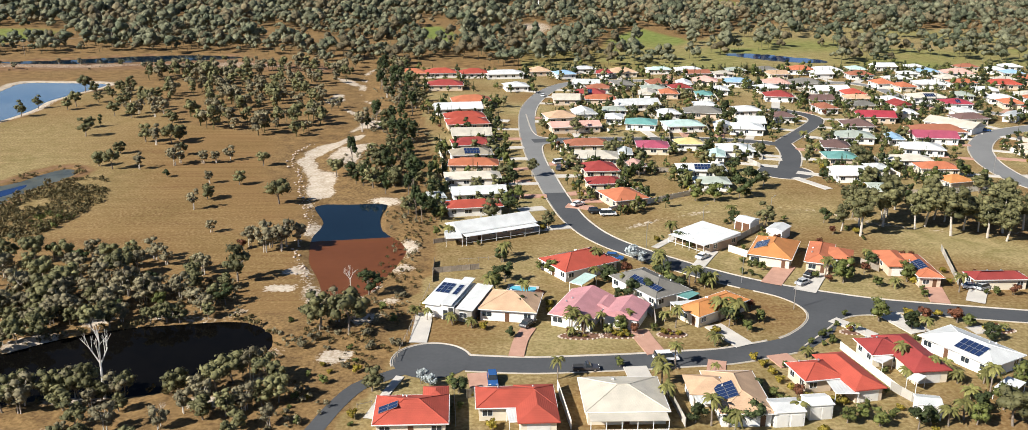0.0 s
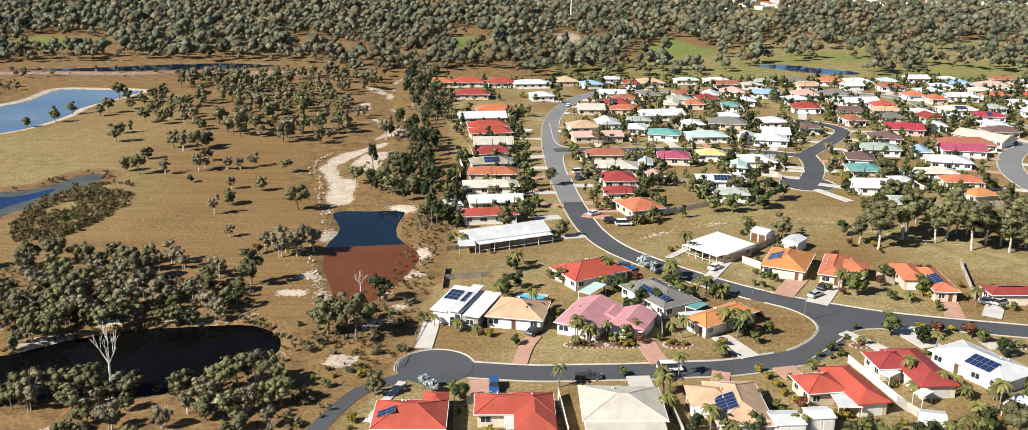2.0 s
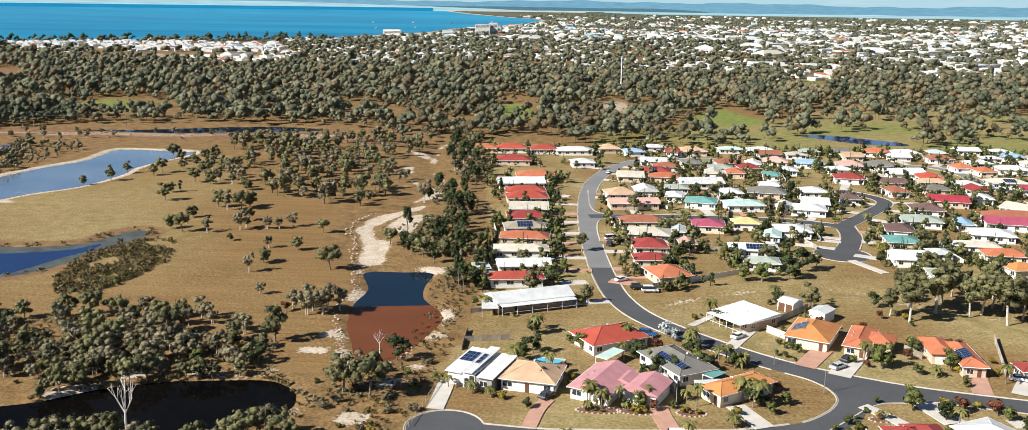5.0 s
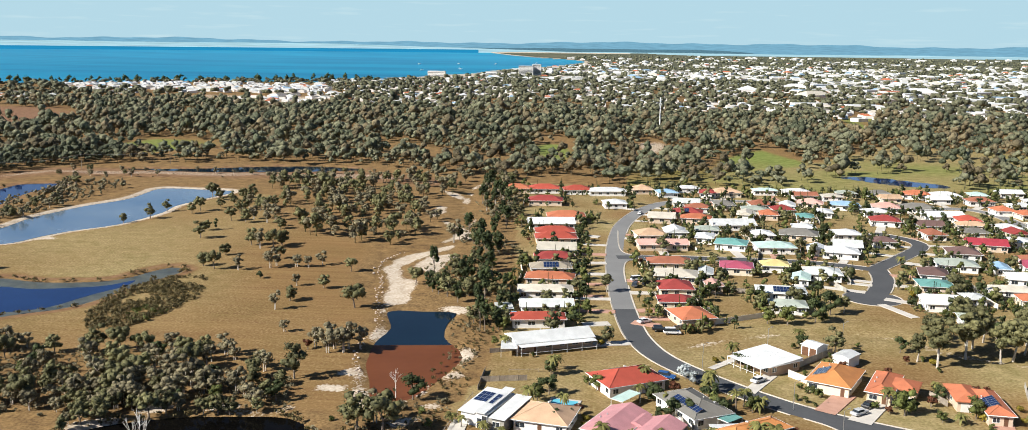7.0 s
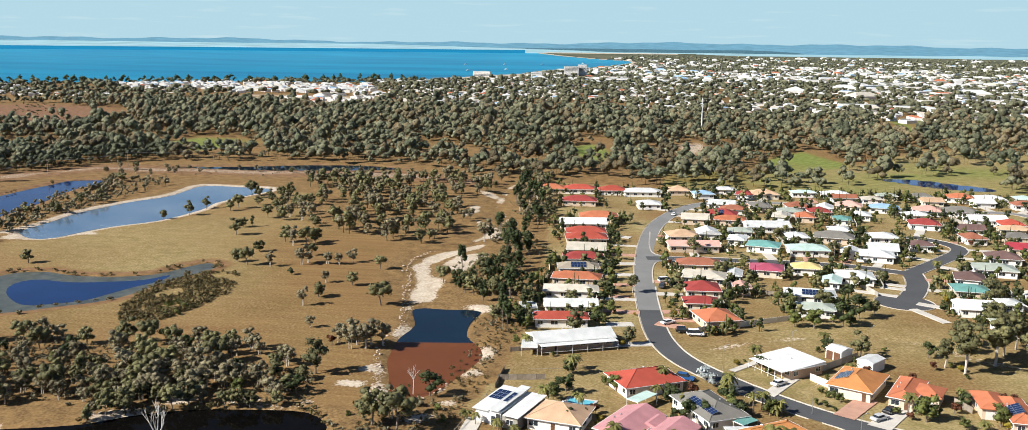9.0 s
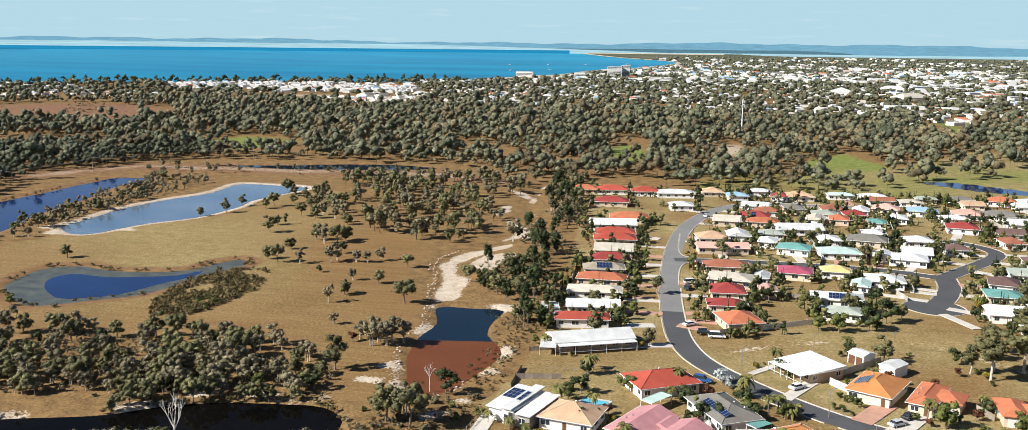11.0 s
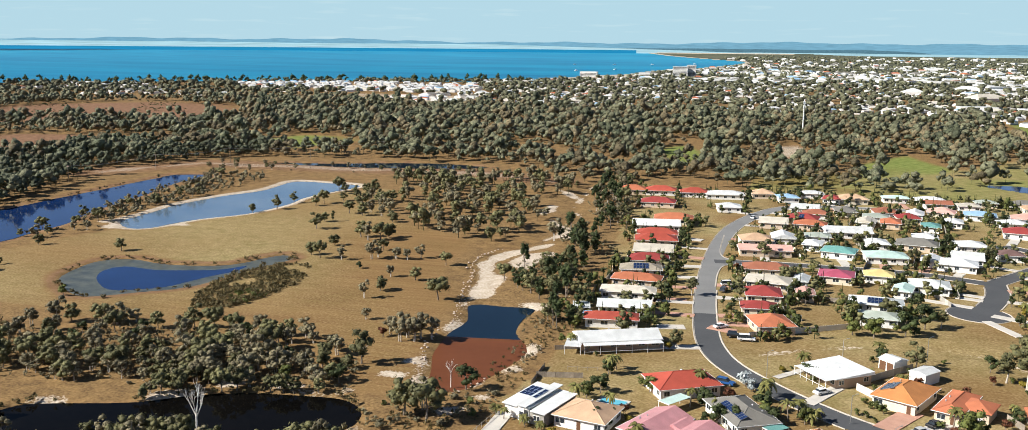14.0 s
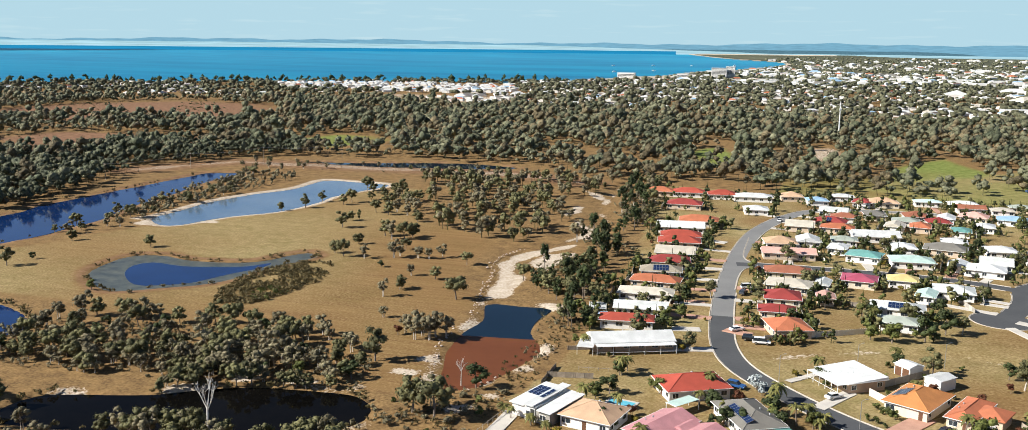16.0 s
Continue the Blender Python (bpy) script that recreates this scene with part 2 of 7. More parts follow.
def spline(points, step=3.0, closed=False):
    """Evenly spaced points on a smooth curve through the given ones."""
    p = np.array(points, dtype=float)
    n = len(p)
    out = []
    for i in range(n if closed else n - 1):
        if closed:
            a, b, c, d = p[(i - 1) % n], p[i], p[(i + 1) % n], p[(i + 2) % n]
        else:
            b, c = p[i], p[i + 1]
            a = p[i - 1] if i else 2 * b - c
            d = p[i + 2] if i + 2 < n else 2 * c - b
        k = max(2, int(np.linalg.norm(c - b) / step))
        for s in np.linspace(0, 1, k, endpoint=False):
            out.append(0.5 * ((2 * b) + (c - a) * s + (2 * a - 5 * b + 4 * c - d) * s ** 2 + (3 * b - a - 3 * c + d) * s ** 3))
    if not closed:
        out.append(p[-1])
    return np.array(out)


def inside(px, py, poly):
    """Which points lie inside a closed outline, and how far they are from it."""
    poly = np.asarray(poly)
    c = np.zeros(px.shape, bool)
    dist = np.full(px.shape, 1e9)
    for (x0, y0), (x1, y1) in zip(poly, np.roll(poly, -1, axis=0)):
        if y0 != y1:
            c ^= ((y0 > py) != (y1 > py)) & (px < (x1 - x0) * (py - y0) / (y1 - y0) + x0)
        dx, dy = x1 - x0, y1 - y0
        s = np.clip(((px - x0) * dx + (py - y0) * dy) / max(dx * dx + dy * dy, 1e-9), 0, 1)
        dist = np.minimum(dist, np.hypot(px - x0 - s * dx, py - y0 - s * dy))
    return c, dist


def line_distance(px, py, line):
    line = np.asarray(line)
    dist = np.full(np.shape(px), 1e9)
    for (x0, y0), (x1, y1) in zip(line[:-1], line[1:]):
        dx, dy = x1 - x0, y1 - y0
        s = np.clip(((px - x0) * dx + (py - y0) * dy) / max(dx * dx + dy * dy, 1e-9), 0, 1)
        dist = np.minimum(dist, np.hypot(px - x0 - s * dx, py - y0 - s * dy))
    return dist


def wobble(x, y, size, seed=0.0):
    """Cheap smooth noise in -1..1."""
    a, b = x / size + seed, y / size - seed
    return (np.sin(a + 1.7 * np.sin(0.6 * b)) + np.sin(1.3 * b + 1.9 * np.sin(0.7 * a + 2)) + np.sin(0.8 * (a + b) + 4 * seed)) / 3


# ---- plan ----
POND_RED = spline([(-58, 269), (-48, 270.5), (-38, 271), (-38.5, 258), (-37, 246), (-31, 235), (-29.5, 226), (-33, 211), (-35.5, 202), (-40, 197), (-44, 197), (-48, 211), (-52, 224), (-54, 240), (-53, 252)], 3, True)
POND_DARK = spline([(-128, 160), (-105, 169), (-95, 176.5), (-84, 181.5), (-72, 184), (-61, 184.8), (-55, 181), (-52.3, 176), (-52.7, 170.5), (-57.3, 163.5), (-63.9, 157.2), (-70.5, 154.4), (-76.6, 153.8), (-85.7, 153.8), (-93.6, 151.4), (-125, 146)], 3, True)
POND_MID = spline([(-204, 258), (-209, 274), (-208, 285), (-198, 289), (-185, 286), (-175, 287), (-164, 290), (-158, 296), (-154.5, 306), (-150, 313), (-144, 310), (-145, 301), (-150, 289), (-151.6, 276), (-154, 264), (-160, 256), (-166, 252), (-173, 245), (-179, 241), (-188, 244)], 3, True)
POND_CORE = spline([(-193, 262), (-198, 272), (-195, 279), (-181, 278), (-170, 281), (-159, 286), (-153.5, 294), (-153, 285), (-157, 276), (-160, 266), (-163, 258), (-171, 252), (-176, 250), (-182, 252)], 3, True)
POND_SIDE = spline([(-205, 214), (-188, 211), (-178, 204), (-172, 197), (-178, 190), (-210, 188)], 3, True)
POND_PALE = spline([(-255, 352), (-256, 373), (-258, 400), (-252, 430), (-243, 452), (-244, 476), (-243, 490), (-222, 490), (-200, 486), (-205, 462), (-209.5, 437), (-207, 417), (-210, 396), (-215, 381), (-225, 368), (-229, 358), (-233, 343), (-241, 340)], 5, True)
POND_LONG = spline([(-285, 262), (-272, 298), (-274, 320), (-275, 340), (-286, 370), (-291, 398), (-296, 424), (-306, 464), (-303, 486), (-308, 497), (-328, 491), (-328, 476), (-329, 455), (-328, 433), (-329, 410), (-330, 385), (-328, 358), (-323, 329), (-330, 262)], 6, True)
POND_DAM = spline([(-304, 564), (-260, 576), (-221, 593), (-187, 599), (-155, 590), (-183, 574), (-218, 566), (-252, 559)], 6, True)
POND_GOLF = spline([(150, 612), (175, 613), (187, 602), (207, 585), (205, 572), (181, 576), (163, 594)], 5, True)
REEDS = spline([(-148, 257), (-150, 272), (-147, 286), (-142, 298), (-136, 301), (-128, 295), (-125, 286), (-122, 273), (-123, 260), (-126, 246), (-131, 236), (-138, 238), (-144, 248)], 4, True)
PADDOCK = spline([(-290, 240), (-262, 276), (-250, 322), (-225, 372), (-205, 400), (-199, 460), (-174, 476), (-140, 400), (-92, 362), (-80, 300), (-61, 276), (-58, 241), (-52, 219), (-50, 196), (-60, 190), (-90, 212), (-140, 216), (-185, 224), (-240, 225)], 6, True)
CREEK = [(-59, 272), (-62, 288), (-67, 310), (-70, 327), (-69, 343), (-64, 362), (-58, 383), (-55, 397), (-55, 426), (-66, 449), (-71, 517), (-69, 545)]
SANDS = [([(-62, 273), (-64, 289), (-68, 308), (-73, 324), (-73, 337), (-70, 347), (-64, 355.5), (-56, 369), (-54, 364), (-60, 350), (-66, 337), (-68, 326), (-65.5, 313.5), (-58, 307), (-57, 300), (-55, 282), (-56.5, 276)], 1.0),
         ([(-63.5, 328), (-62, 344.5), (-52, 349.5), (-49.5, 344), (-52.7, 334), (-53, 318.5), (-57, 318.5), (-60.5, 322)], 0.95), ([(-69, 417.6), (-60, 405), (-48.6, 391), (-47, 383), (-52, 379.5), (-58, 380.7), (-60, 394)], 0.95),
         ([(-83, 440), (-79, 449), (-80, 458), (-74.6, 455.7), (-73, 437.6), (-76, 427.4)], 0.85), ([(-87, 507.7), (-80, 503.6), (-72.4, 493), (-71, 480.5), (-79, 490)], 0.85)]
EDGE = [(-53, 560), (-44, 480), (-36, 425), (-29, 350), (-24, 293), (-22, 255), (-21, 220), (-25, 198), (-28, 176), (-28, 160), (-36, 140), (-45, 110)]
FIELD_FAR = [(-883, 847), (-895, 982), (-844, 1113), (-644, 1055), (-542, 903), (-559, 815), (-652, 827), (-700, 803), (-740, 764), (-788, 759)]
FIELD_NEAR = [(-633, 616), (-607, 662), (-479, 687), (-440, 643), (-473, 590), (-466, 535), (-513, 505)]
BARE_EARTH = [(-708, 1458), (-621, 1457), (-531, 1413), (-412, 1393), (-369, 1232), (-401, 1138), (-521, 1236), (-592, 1253)]
ESTATE = [(-1060, 1699), (-839, 1804), (-590, 1849), (-437, 1467), (-555, 1471), (-730, 1500), (-919, 1502)]
DRAIN = [(30, 246), (42, 255), (57, 262), (77, 266), (89, 263), (101, 250), (120, 243), (150, 240)]
ROADS = {
    "main": (spline([(95, 500), (55, 497), (36, 487), (23, 461), (14.5, 428), (11, 395), (10.2, 350), (12, 302), (15.4, 264.5), (18.8, 247), (24, 234.5), (33, 222.5), (44, 211), (55, 202), (67, 195.5), (79, 190.5), (97, 186), (125, 180), (160, 173)], 3), 6.6),
    "loop": (spline([(71, 192), (63.0, 182.7), (59.8, 177.6), (55.3, 173.1), (52.1, 170.9), (38.5, 166.2), (29, 165), (19.6, 164), (8, 163.3), (-2, 163), (-19.5, 165)], 2), 6.2),
    "side": (spline([(11, 354), (27, 356.5), (42, 357), (57, 357), (73, 357), (88, 355), (99, 351), (106, 348)], 3), 6.2),
    "rise": (spline([(106, 348), (118, 365), (129, 381), (135, 391), (137, 400), (133, 410), (124, 420)], 3), 6.2),
    "bulb": (spline([(107, 349), (105, 333), (100, 318), (95, 307)], 3), 7.0),
    "upper": (spline([(120, 492), (150, 494), (173, 493), (190, 492), (198, 475), (199, 447), (205, 425), (228, 405)], 4), 6.5),
    "right": (spline([(245, 385), (222, 378), (200, 366), (184, 347), (174, 325), (170, 306), (170, 290), (176, 272)], 4), 8.0),
    "track": (spline([(-25, 161), (-28.5, 158.3), (-32.3, 155), (-35.4, 148), (-38, 139), (-42, 125)], 2), 3.2),
}


# ---- ground: one sheet to the horizon, with basins for the ponds ----
def stretched(lo, hi, step, far_lo, far_hi, grow=1.13):
    mid = list(np.arange(lo, hi + 0.01, step))
    s, v = step, hi
    while v < far_hi:
        s *= grow
        v = min(v + s, far_hi)
        mid.append(v)
    s, v = step, lo
    while v > far_lo:
        s *= grow
        v = max(v - s, far_lo)
        mid.insert(0, v)
    return np.array(mid)


def smooth01(d, width):
    return np.clip(0.5 + d / (2 * width), 0, 1)


def build_ground():
    xs, ys = stretched(-300, 230, 2.2, -4900, 4900), stretched(125, 560, 2.2, -900, 4900)
    gx, gy = np.meshgrid(xs, ys)
    gx, gy = gx.ravel(), gy.ravel()
    z = np.zeros_like(gx)
    sand, green, litter, heath, turf = (np.zeros_like(gx) for _ in range(5))
    suburb_x = np.interp(gy, [p[1] for p in EDGE[::-1]], [p[0] for p in EDGE[::-1]])
    suburb = (gx > suburb_x) & (gy < 570)
    pin, pd = inside(gx, gy, PADDOCK)
    psigned = np.where(pin, pd, -pd) + 4 * wobble(gx, gy, 9)
    litter = np.where(suburb, 0.0, 1 - smooth01(psigned, 6))
    far = gy > 540 + 20 * wobble(gx, gy, 30)
    litter = np.where(far, 0.85, litter)
    verge = (gx > 15) & (gy > 530) & (gy < 640)
    litter = np.where(verge, 0.25 + 0.3 * wobble(gx, gy, 14, 0.5), litter)
    turf = np.where(verge, 0.42 + 0.3 * wobble(gx, gy, 20, 1.5), turf)
    green = np.where(suburb, 0.52 + 0.40 * wobble(gx, gy, 10, 1.3), 0.0)
    green = np.where(pin, 0.10 + 0.25 * wobble(gx, gy, 23, 0.7) + 0.42 * np.clip((-105 - gx) / 60, 0, 1), green)
    for pond, depth in ((POND_RED, 1.2), (POND_DARK, 1.2), (POND_MID, 0.9), (POND_SIDE, 0.8), (POND_PALE, 0.8), (POND_LONG, 1.0), (POND_DAM, 1.5), (POND_GOLF, 0.8)):
        pi, dd = inside(gx, gy, pond)
        sd = np.where(pi, dd, -dd)
        z -= depth * np.clip((sd + 2.2) / 3.2, 0, 1)
        bank = np.exp(-((sd + 2.5) / 3.0) ** 2)
        if pond is POND_RED or pond is POND_DARK or pond is POND_PALE:
            sand = np.maximum(sand, 0.8 * bank if pond is POND_PALE else bank * np.clip(0.15 + 1.1 * wobble(gx, gy, 5, 0.4), 0, 1))
        litter = np.maximum(litter, 0.8 * np.exp(-((sd + 1.0) / 3.0) ** 2))
        heath = np.maximum(heath, 0.7 * np.exp(-((sd + 3.5) / 2.0) ** 2) * (pond is POND_MID or pond is POND_DAM or pond is POND_LONG))
        green = np.where(np.abs(sd) < 6, green * 0.3, green)
    cd = line_distance(gx, gy, CREEK)
    z -= 0.7 * smooth01(7 - cd, 5) * (gy > 278)
    for flat, level in SANDS:
        si, sd = inside(gx, gy, flat)
        sand = np.maximum(sand, level * smooth01(np.where(si, sd, -sd) + 1.2 * wobble(gx, gy, 3.1), 1.4))
    thread = smooth01(0.5 + 1.8 * wobble(gx, gy, 6, 0.9) + 1.4 * wobble(gx, gy, 2.7, 3.0) - cd, 1.2) * (gy > 372)
    sand = np.maximum(sand, 0.8 * thread)
    for cx, cy, r in ((-33, 186, 7), (-36, 205, 5), (-30, 214, 4), (-42, 178, 5), (-38, 168, 6), (-30, 196, 4), (-62, 190, 5), (-55, 150, 7), (-48, 158, 5), (-78, 140, 6),
                      (-90, 187, 6), (-75, 189, 6), (-105, 181, 6), (-55, 203, 5), (-56, 214, 4), (-258, 350, 12), (-250, 340, 10), (-225, 352, 8)):
        sand = np.maximum(sand, smooth01(r * 0.55 - np.hypot(gx - cx, (gy - cy) * 1.3) + 3.5 * wobble(gx, gy, 2.6, cx), 1.5) * 0.85)
    ld = line_distance(gx, gy, DRAIN)
    sand = np.maximum(sand, 0.50 * smooth01(0.9 + 1.8 * wobble(gx, gy, 4) - ld, 1.2))
    z -= 0.5 * smooth01(3 - ld, 3)
    band = line_distance(gx, gy, [(-380, 482), (-343, 545), (-250, 548), (-150, 560), (-100, 540)])
    sand = np.maximum(sand, 0.45 * smooth01(8 - band + 6 * wobble(gx, gy, 12), 4))
    heath = np.maximum(heath, 0.6 * smooth01(20 - band, 8))
    for poly, col in (([(60, 570), (72, 640), (150, 690), (232, 816), (382, 763), (600, 760), (500, 600), (330, 560), (220, 552), (120, 550)], "d"),
                      ([(68, 606), (72, 638), (87, 686), (125, 774), (135, 726), (149, 686), (127, 645), (97, 612)], "g"), ([(-57, 771), (-31, 791), (-22, 661), (-44, 630)], "g"), ([(28, 812), (46, 826), (44, 671), (28, 669)], "s"),
                      ([(240, 1025), (288, 1182), (330, 1214), (262, 970), (236, 950)], "g"), ([(-395, 670), (-385, 760), (-300, 730), (-330, 645)], "g"),
                      (FIELD_FAR, "h"), (FIELD_NEAR, "h"),
                      (BARE_EARTH, "s")):
        pi, dd = inside(gx, gy, poly)
        k = smooth01(np.where(pi, dd, -dd) + 10 * wobble(gx, gy, 25), 6)
        if col == "g":
            turf, litter = np.maximum(turf, k * (0.85 + 0.30 * wobble(gx, gy, 26))), litter * (1 - k)
        elif col == "d":
            turf, litter, green = np.maximum(turf, k * (0.28 + 0.40 * wobble(gx, gy, 30, 2.2))), litter * (1 - k), np.maximum(green, 0.7 * k)
        elif col == "s":
            sand, litter = np.maximum(sand, 0.55 * k), litter * (1 - k)
        else:
            heath, litter = np.maximum(heath, k), litter * (1 - k)
    z += 0.12 * wobble(gx, gy, 6) * (~suburb) * (gy < 560)
    out = (np.hypot(gx, gy) > 900)
    z = np.where(out, -0.3, z)
    nx, ny = len(xs), len(ys)
    i = np.arange(nx * ny).reshape(ny, nx)
    faces = np.stack([i[:-1, :-1], i[:-1, 1:], i[1:, 1:], i[1:, :-1]], -1).reshape(-1, 4)
    me = mesh_of("ground", np.stack([gx, gy, z], 1), faces, ground_material(), smooth=True)
    at = me.color_attributes.new("cover", "FLOAT_COLOR", "POINT")
    at.data.foreach_set("color", np.stack([np.clip(v, 0, 1) for v in (sand, green, litter, heath)], 1).astype(np.float32).ravel())
    at = me.attributes.new("turf", "FLOAT", "POINT")
    at.data.foreach_set("value", np.clip(turf, 0, 1).astype(np.float32))
    ob = new("ground", me)
    return tagged(ob, "dry grassland ground with sandy banks, lawns and leaf litter", "ground", kind="structure")


def ground_material():
    m = bpy.data.materials.new("dry_ground")
    m.use_nodes = True
    n, l = m.node_tree.nodes, m.node_tree.links
    b = n["Principled BSDF"]
    b.inputs["Roughness"].default_value, b.inputs["Specular IOR Level"].default_value = 0.95, 0.1
    co = n.new("ShaderNodeTexCoord")
    at = n.new("ShaderNodeAttribute")
    at.attribute_name = "cover"
    sep = n.new("ShaderNodeSeparateColor")
    l.new(at.outputs["Color"], sep.inputs[0])
    noises = []
    for s, d in ((0.035, 6.0), (0.22, 5.0), (1.3, 5.0)):
        t = n.new("ShaderNodeTexNoise")
        t.inputs["Scale"].default_value, t.inputs["Detail"].default_value = s, d
        l.new(co.outputs["Object"], t.inputs["Vector"])
        noises.append(t.outputs["Fac"])

    def two(a, c, fac):
        r = n.new("ShaderNodeValToRGB")
        r.color_ramp.elements[0].position, r.color_ramp.elements[1].position = 0.35, 0.65
        r.color_ramp.elements[0].color, r.color_ramp.elements[1].color = (*a, 1), (*c, 1)
        l.new(fac, r.inputs[0])
        return r.outputs[0]

    def blend(a, c, fac, sharp):
        """Mix by a cover value whose border is broken up by noise."""
        m1 = n.new("ShaderNodeMath")
        m1.operation = "SUBTRACT"
        l.new(noises[2], m1.inputs[0])
        m1.inputs[1].default_value = 0.5
        m2 = n.new("ShaderNodeMath")
        m2.operation = "MULTIPLY_ADD"
        l.new(m1.outputs[0], m2.inputs[0])
        m2.inputs[1].default_value = 1.1
        l.new(fac, m2.inputs[2])
        mr = n.new("ShaderNodeMapRange")
        l.new(m2.outputs[0], mr.inputs[0])
        mr.inputs[1].default_value, mr.inputs[2].default_value = 0.5 - sharp, 0.5 + sharp
        mx = n.new("ShaderNodeMix")
        mx.data_type = "RGBA"
        l.new(mr.outputs[0], mx.inputs[0])
        l.new(a, mx.inputs[6])
        l.new(c, mx.inputs[7])
        return mx.outputs[2]

    def mixed(a, c, fac, k):
        mx, mm = n.new("ShaderNodeMix"), n.new("ShaderNodeMath")
        mm.operation = "MULTIPLY"
        l.new(fac, mm.inputs[0])
        mm.inputs[1].default_value = k
        mx.data_type = "RGBA"
        l.new(mm.outputs[0], mx.inputs[0])
        l.new(a, mx.inputs[6])
        l.new(c, mx.inputs[7])
        return mx.outputs[2]

    streak, smap = n.new("ShaderNodeTexNoise"), n.new("ShaderNodeMapping")
    smap.inputs["Rotation"].default_value = (0, 0, 0.25)
    smap.inputs["Scale"].default_value = (0.02, 0.55, 1.0)
    l.new(co.outputs["Object"], smap.inputs[0])
    l.new(smap.outputs[0], streak.inputs["Vector"])
    streak.inputs["Scale"].default_value, streak.inputs["Detail"].default_value = 1.0, 4.0
    straw = mixed(two((0.160, 0.102, 0.036), (0.265, 0.146, 0.064), noises[0]), two((0.112, 0.066, 0.026), (0.300, 0.182, 0.080), noises[2]), noises[1], 1.0)
    straw = mixed(straw, two((0.150, 0.082, 0.034), (0.265, 0.178, 0.074), streak.outputs["Fac"]), noises[0], 0.85)
    lush = mixed(two((0.195, 0.165, 0.062), (0.370, 0.290, 0.145), noises[1]), two((0.165, 0.140, 0.052), (0.40, 0.310, 0.160), noises[2]), noises[0], 0.8)
    leaf = mixed(two((0.120, 0.068, 0.030), (0.290, 0.175, 0.072), noises[1]), two((0.08, 0.052, 0.025), (0.32, 0.215, 0.098), noises[2]), noises[0], 0.9)
    red = two((0.150, 0.080, 0.045), (0.260, 0.150, 0.090), noises[1])
    pale = mixed(two((0.40, 0.32, 0.235), (0.60, 0.52, 0.42), noises[1]), two((0.28, 0.20, 0.13), (0.62, 0.55, 0.46), noises[2]), noises[0], 0.9)
    c = blend(straw, lush, sep.outputs[1], 0.35)
    tf = n.new("ShaderNodeAttribute")
    tf.attribute_name = "turf"
    c = blend(c, two((0.120, 0.160, 0.035), (0.215, 0.240, 0.070), noises[1]), tf.outputs["Fac"], 0.3)
    c = blend(c, leaf, sep.outputs[2], 0.30)
    c = blend(c, red, at.outputs["Alpha"], 0.30)
    c = blend(c, pale, sep.outputs[0], 0.12)
    l.new(c, b.inputs["Base Color"])
    bp = n.new("ShaderNodeBump")
    bp.inputs["Strength"].default_value, bp.inputs["Distance"].default_value = 0.5, 0.25
    l.new(noises[2], bp.inputs["Height"])
    l.new(bp.outputs[0], b.inputs["Normal"])
    return m


build_ground()


def sheet(name, outline, z, mat, label, category="water", kind="structure"):
    bm = bmesh.new()
    bm.faces.new([bm.verts.new((x, y, z)) for x, y in outline])
    bmesh.ops.triangulate(bm, faces=bm.faces[:])
    ob = link_mesh(name, bm, mat)
    for f in ob.data.polygons:
        if f.normal.z < 0:
            ob.data.flip_normals()
            break
    return tagged(ob, label, category, kind=kind)


def grown(outline, d):
    c = outline.mean(axis=0)
    v = outline - c
    return c + v * (1 + d / np.maximum(np.linalg.norm(v, axis=1), 1))[:, None]


sheet("pond", grown(POND_RED, 1.2), -0.58, M_WATER_DEEP, "dark blue still water of a small pond")
silt = [(x, y) for x, y in grown(POND_RED, 1.2) if y < 241 + 0.25 * (x + 45)]
sheet("silt_water", np.array(silt), -0.57, M_WATER_MUD, "red-brown muddy water over part of a pond")
sheet("pond", grown(POND_DARK, 1.2), -0.55, M_WATER_DARK, "nearly black water of a tree-lined pond")
sheet("pond", grown(POND_MID, 1.0), -0.45, M_WATER_WEED, "shallow weedy water round a paddock pond")
sheet("deep_water", POND_CORE, -0.44, M_WATER_BLUE, "deep blue middle of a paddock pond")
sheet("pond", grown(POND_SIDE, 1.0), -0.45, M_WATER_BLUE, "blue water of a small paddock pond")
sheet("pond", grown(POND_PALE, 1.0), -0.40, M_WATER_PALE, "pale shallow pond with sandy rim")
sheet("pond", grown(POND_LONG, 1.0), -0.45, M_WATER_BLUE, "long blue pond beside a dark tree line")
sheet("pond", grown(POND_DAM, 1.0), -0.60, M_WATER_DEEP, "narrow dark dam behind an earth bank")
sheet("pond", grown(POND_GOLF, 1.0), -0.40, M_WATER_BLUE, "blue golf course pond")

# sea, far shore and hills; beyond 2.5 km the land and sea rise a little as they recede
def nearer(points):
    """Far points drawn in towards 4.85 km, on the same line of sight."""
    out = []
    for x, y in points:
        d = math.hypot(x - 20, y)
        k = 1.0 if d < 2500 else (2500 + 2350 * (1 - math.exp(-(d - 2500) / 2350))) / d
        out.append((20 + (x - 20) * k, y * k))
    return out


def lift(x, y):
    """Height of the land and sea surface at a far place."""
    r = np.clip(np.hypot(np.asarray(x, float) - 20, y), 2500, 4849.4)
    d = 2500 - 2350 * np.log(1 - (r - 2500) / 2350)
    return 80.0 * (1 - r / d)


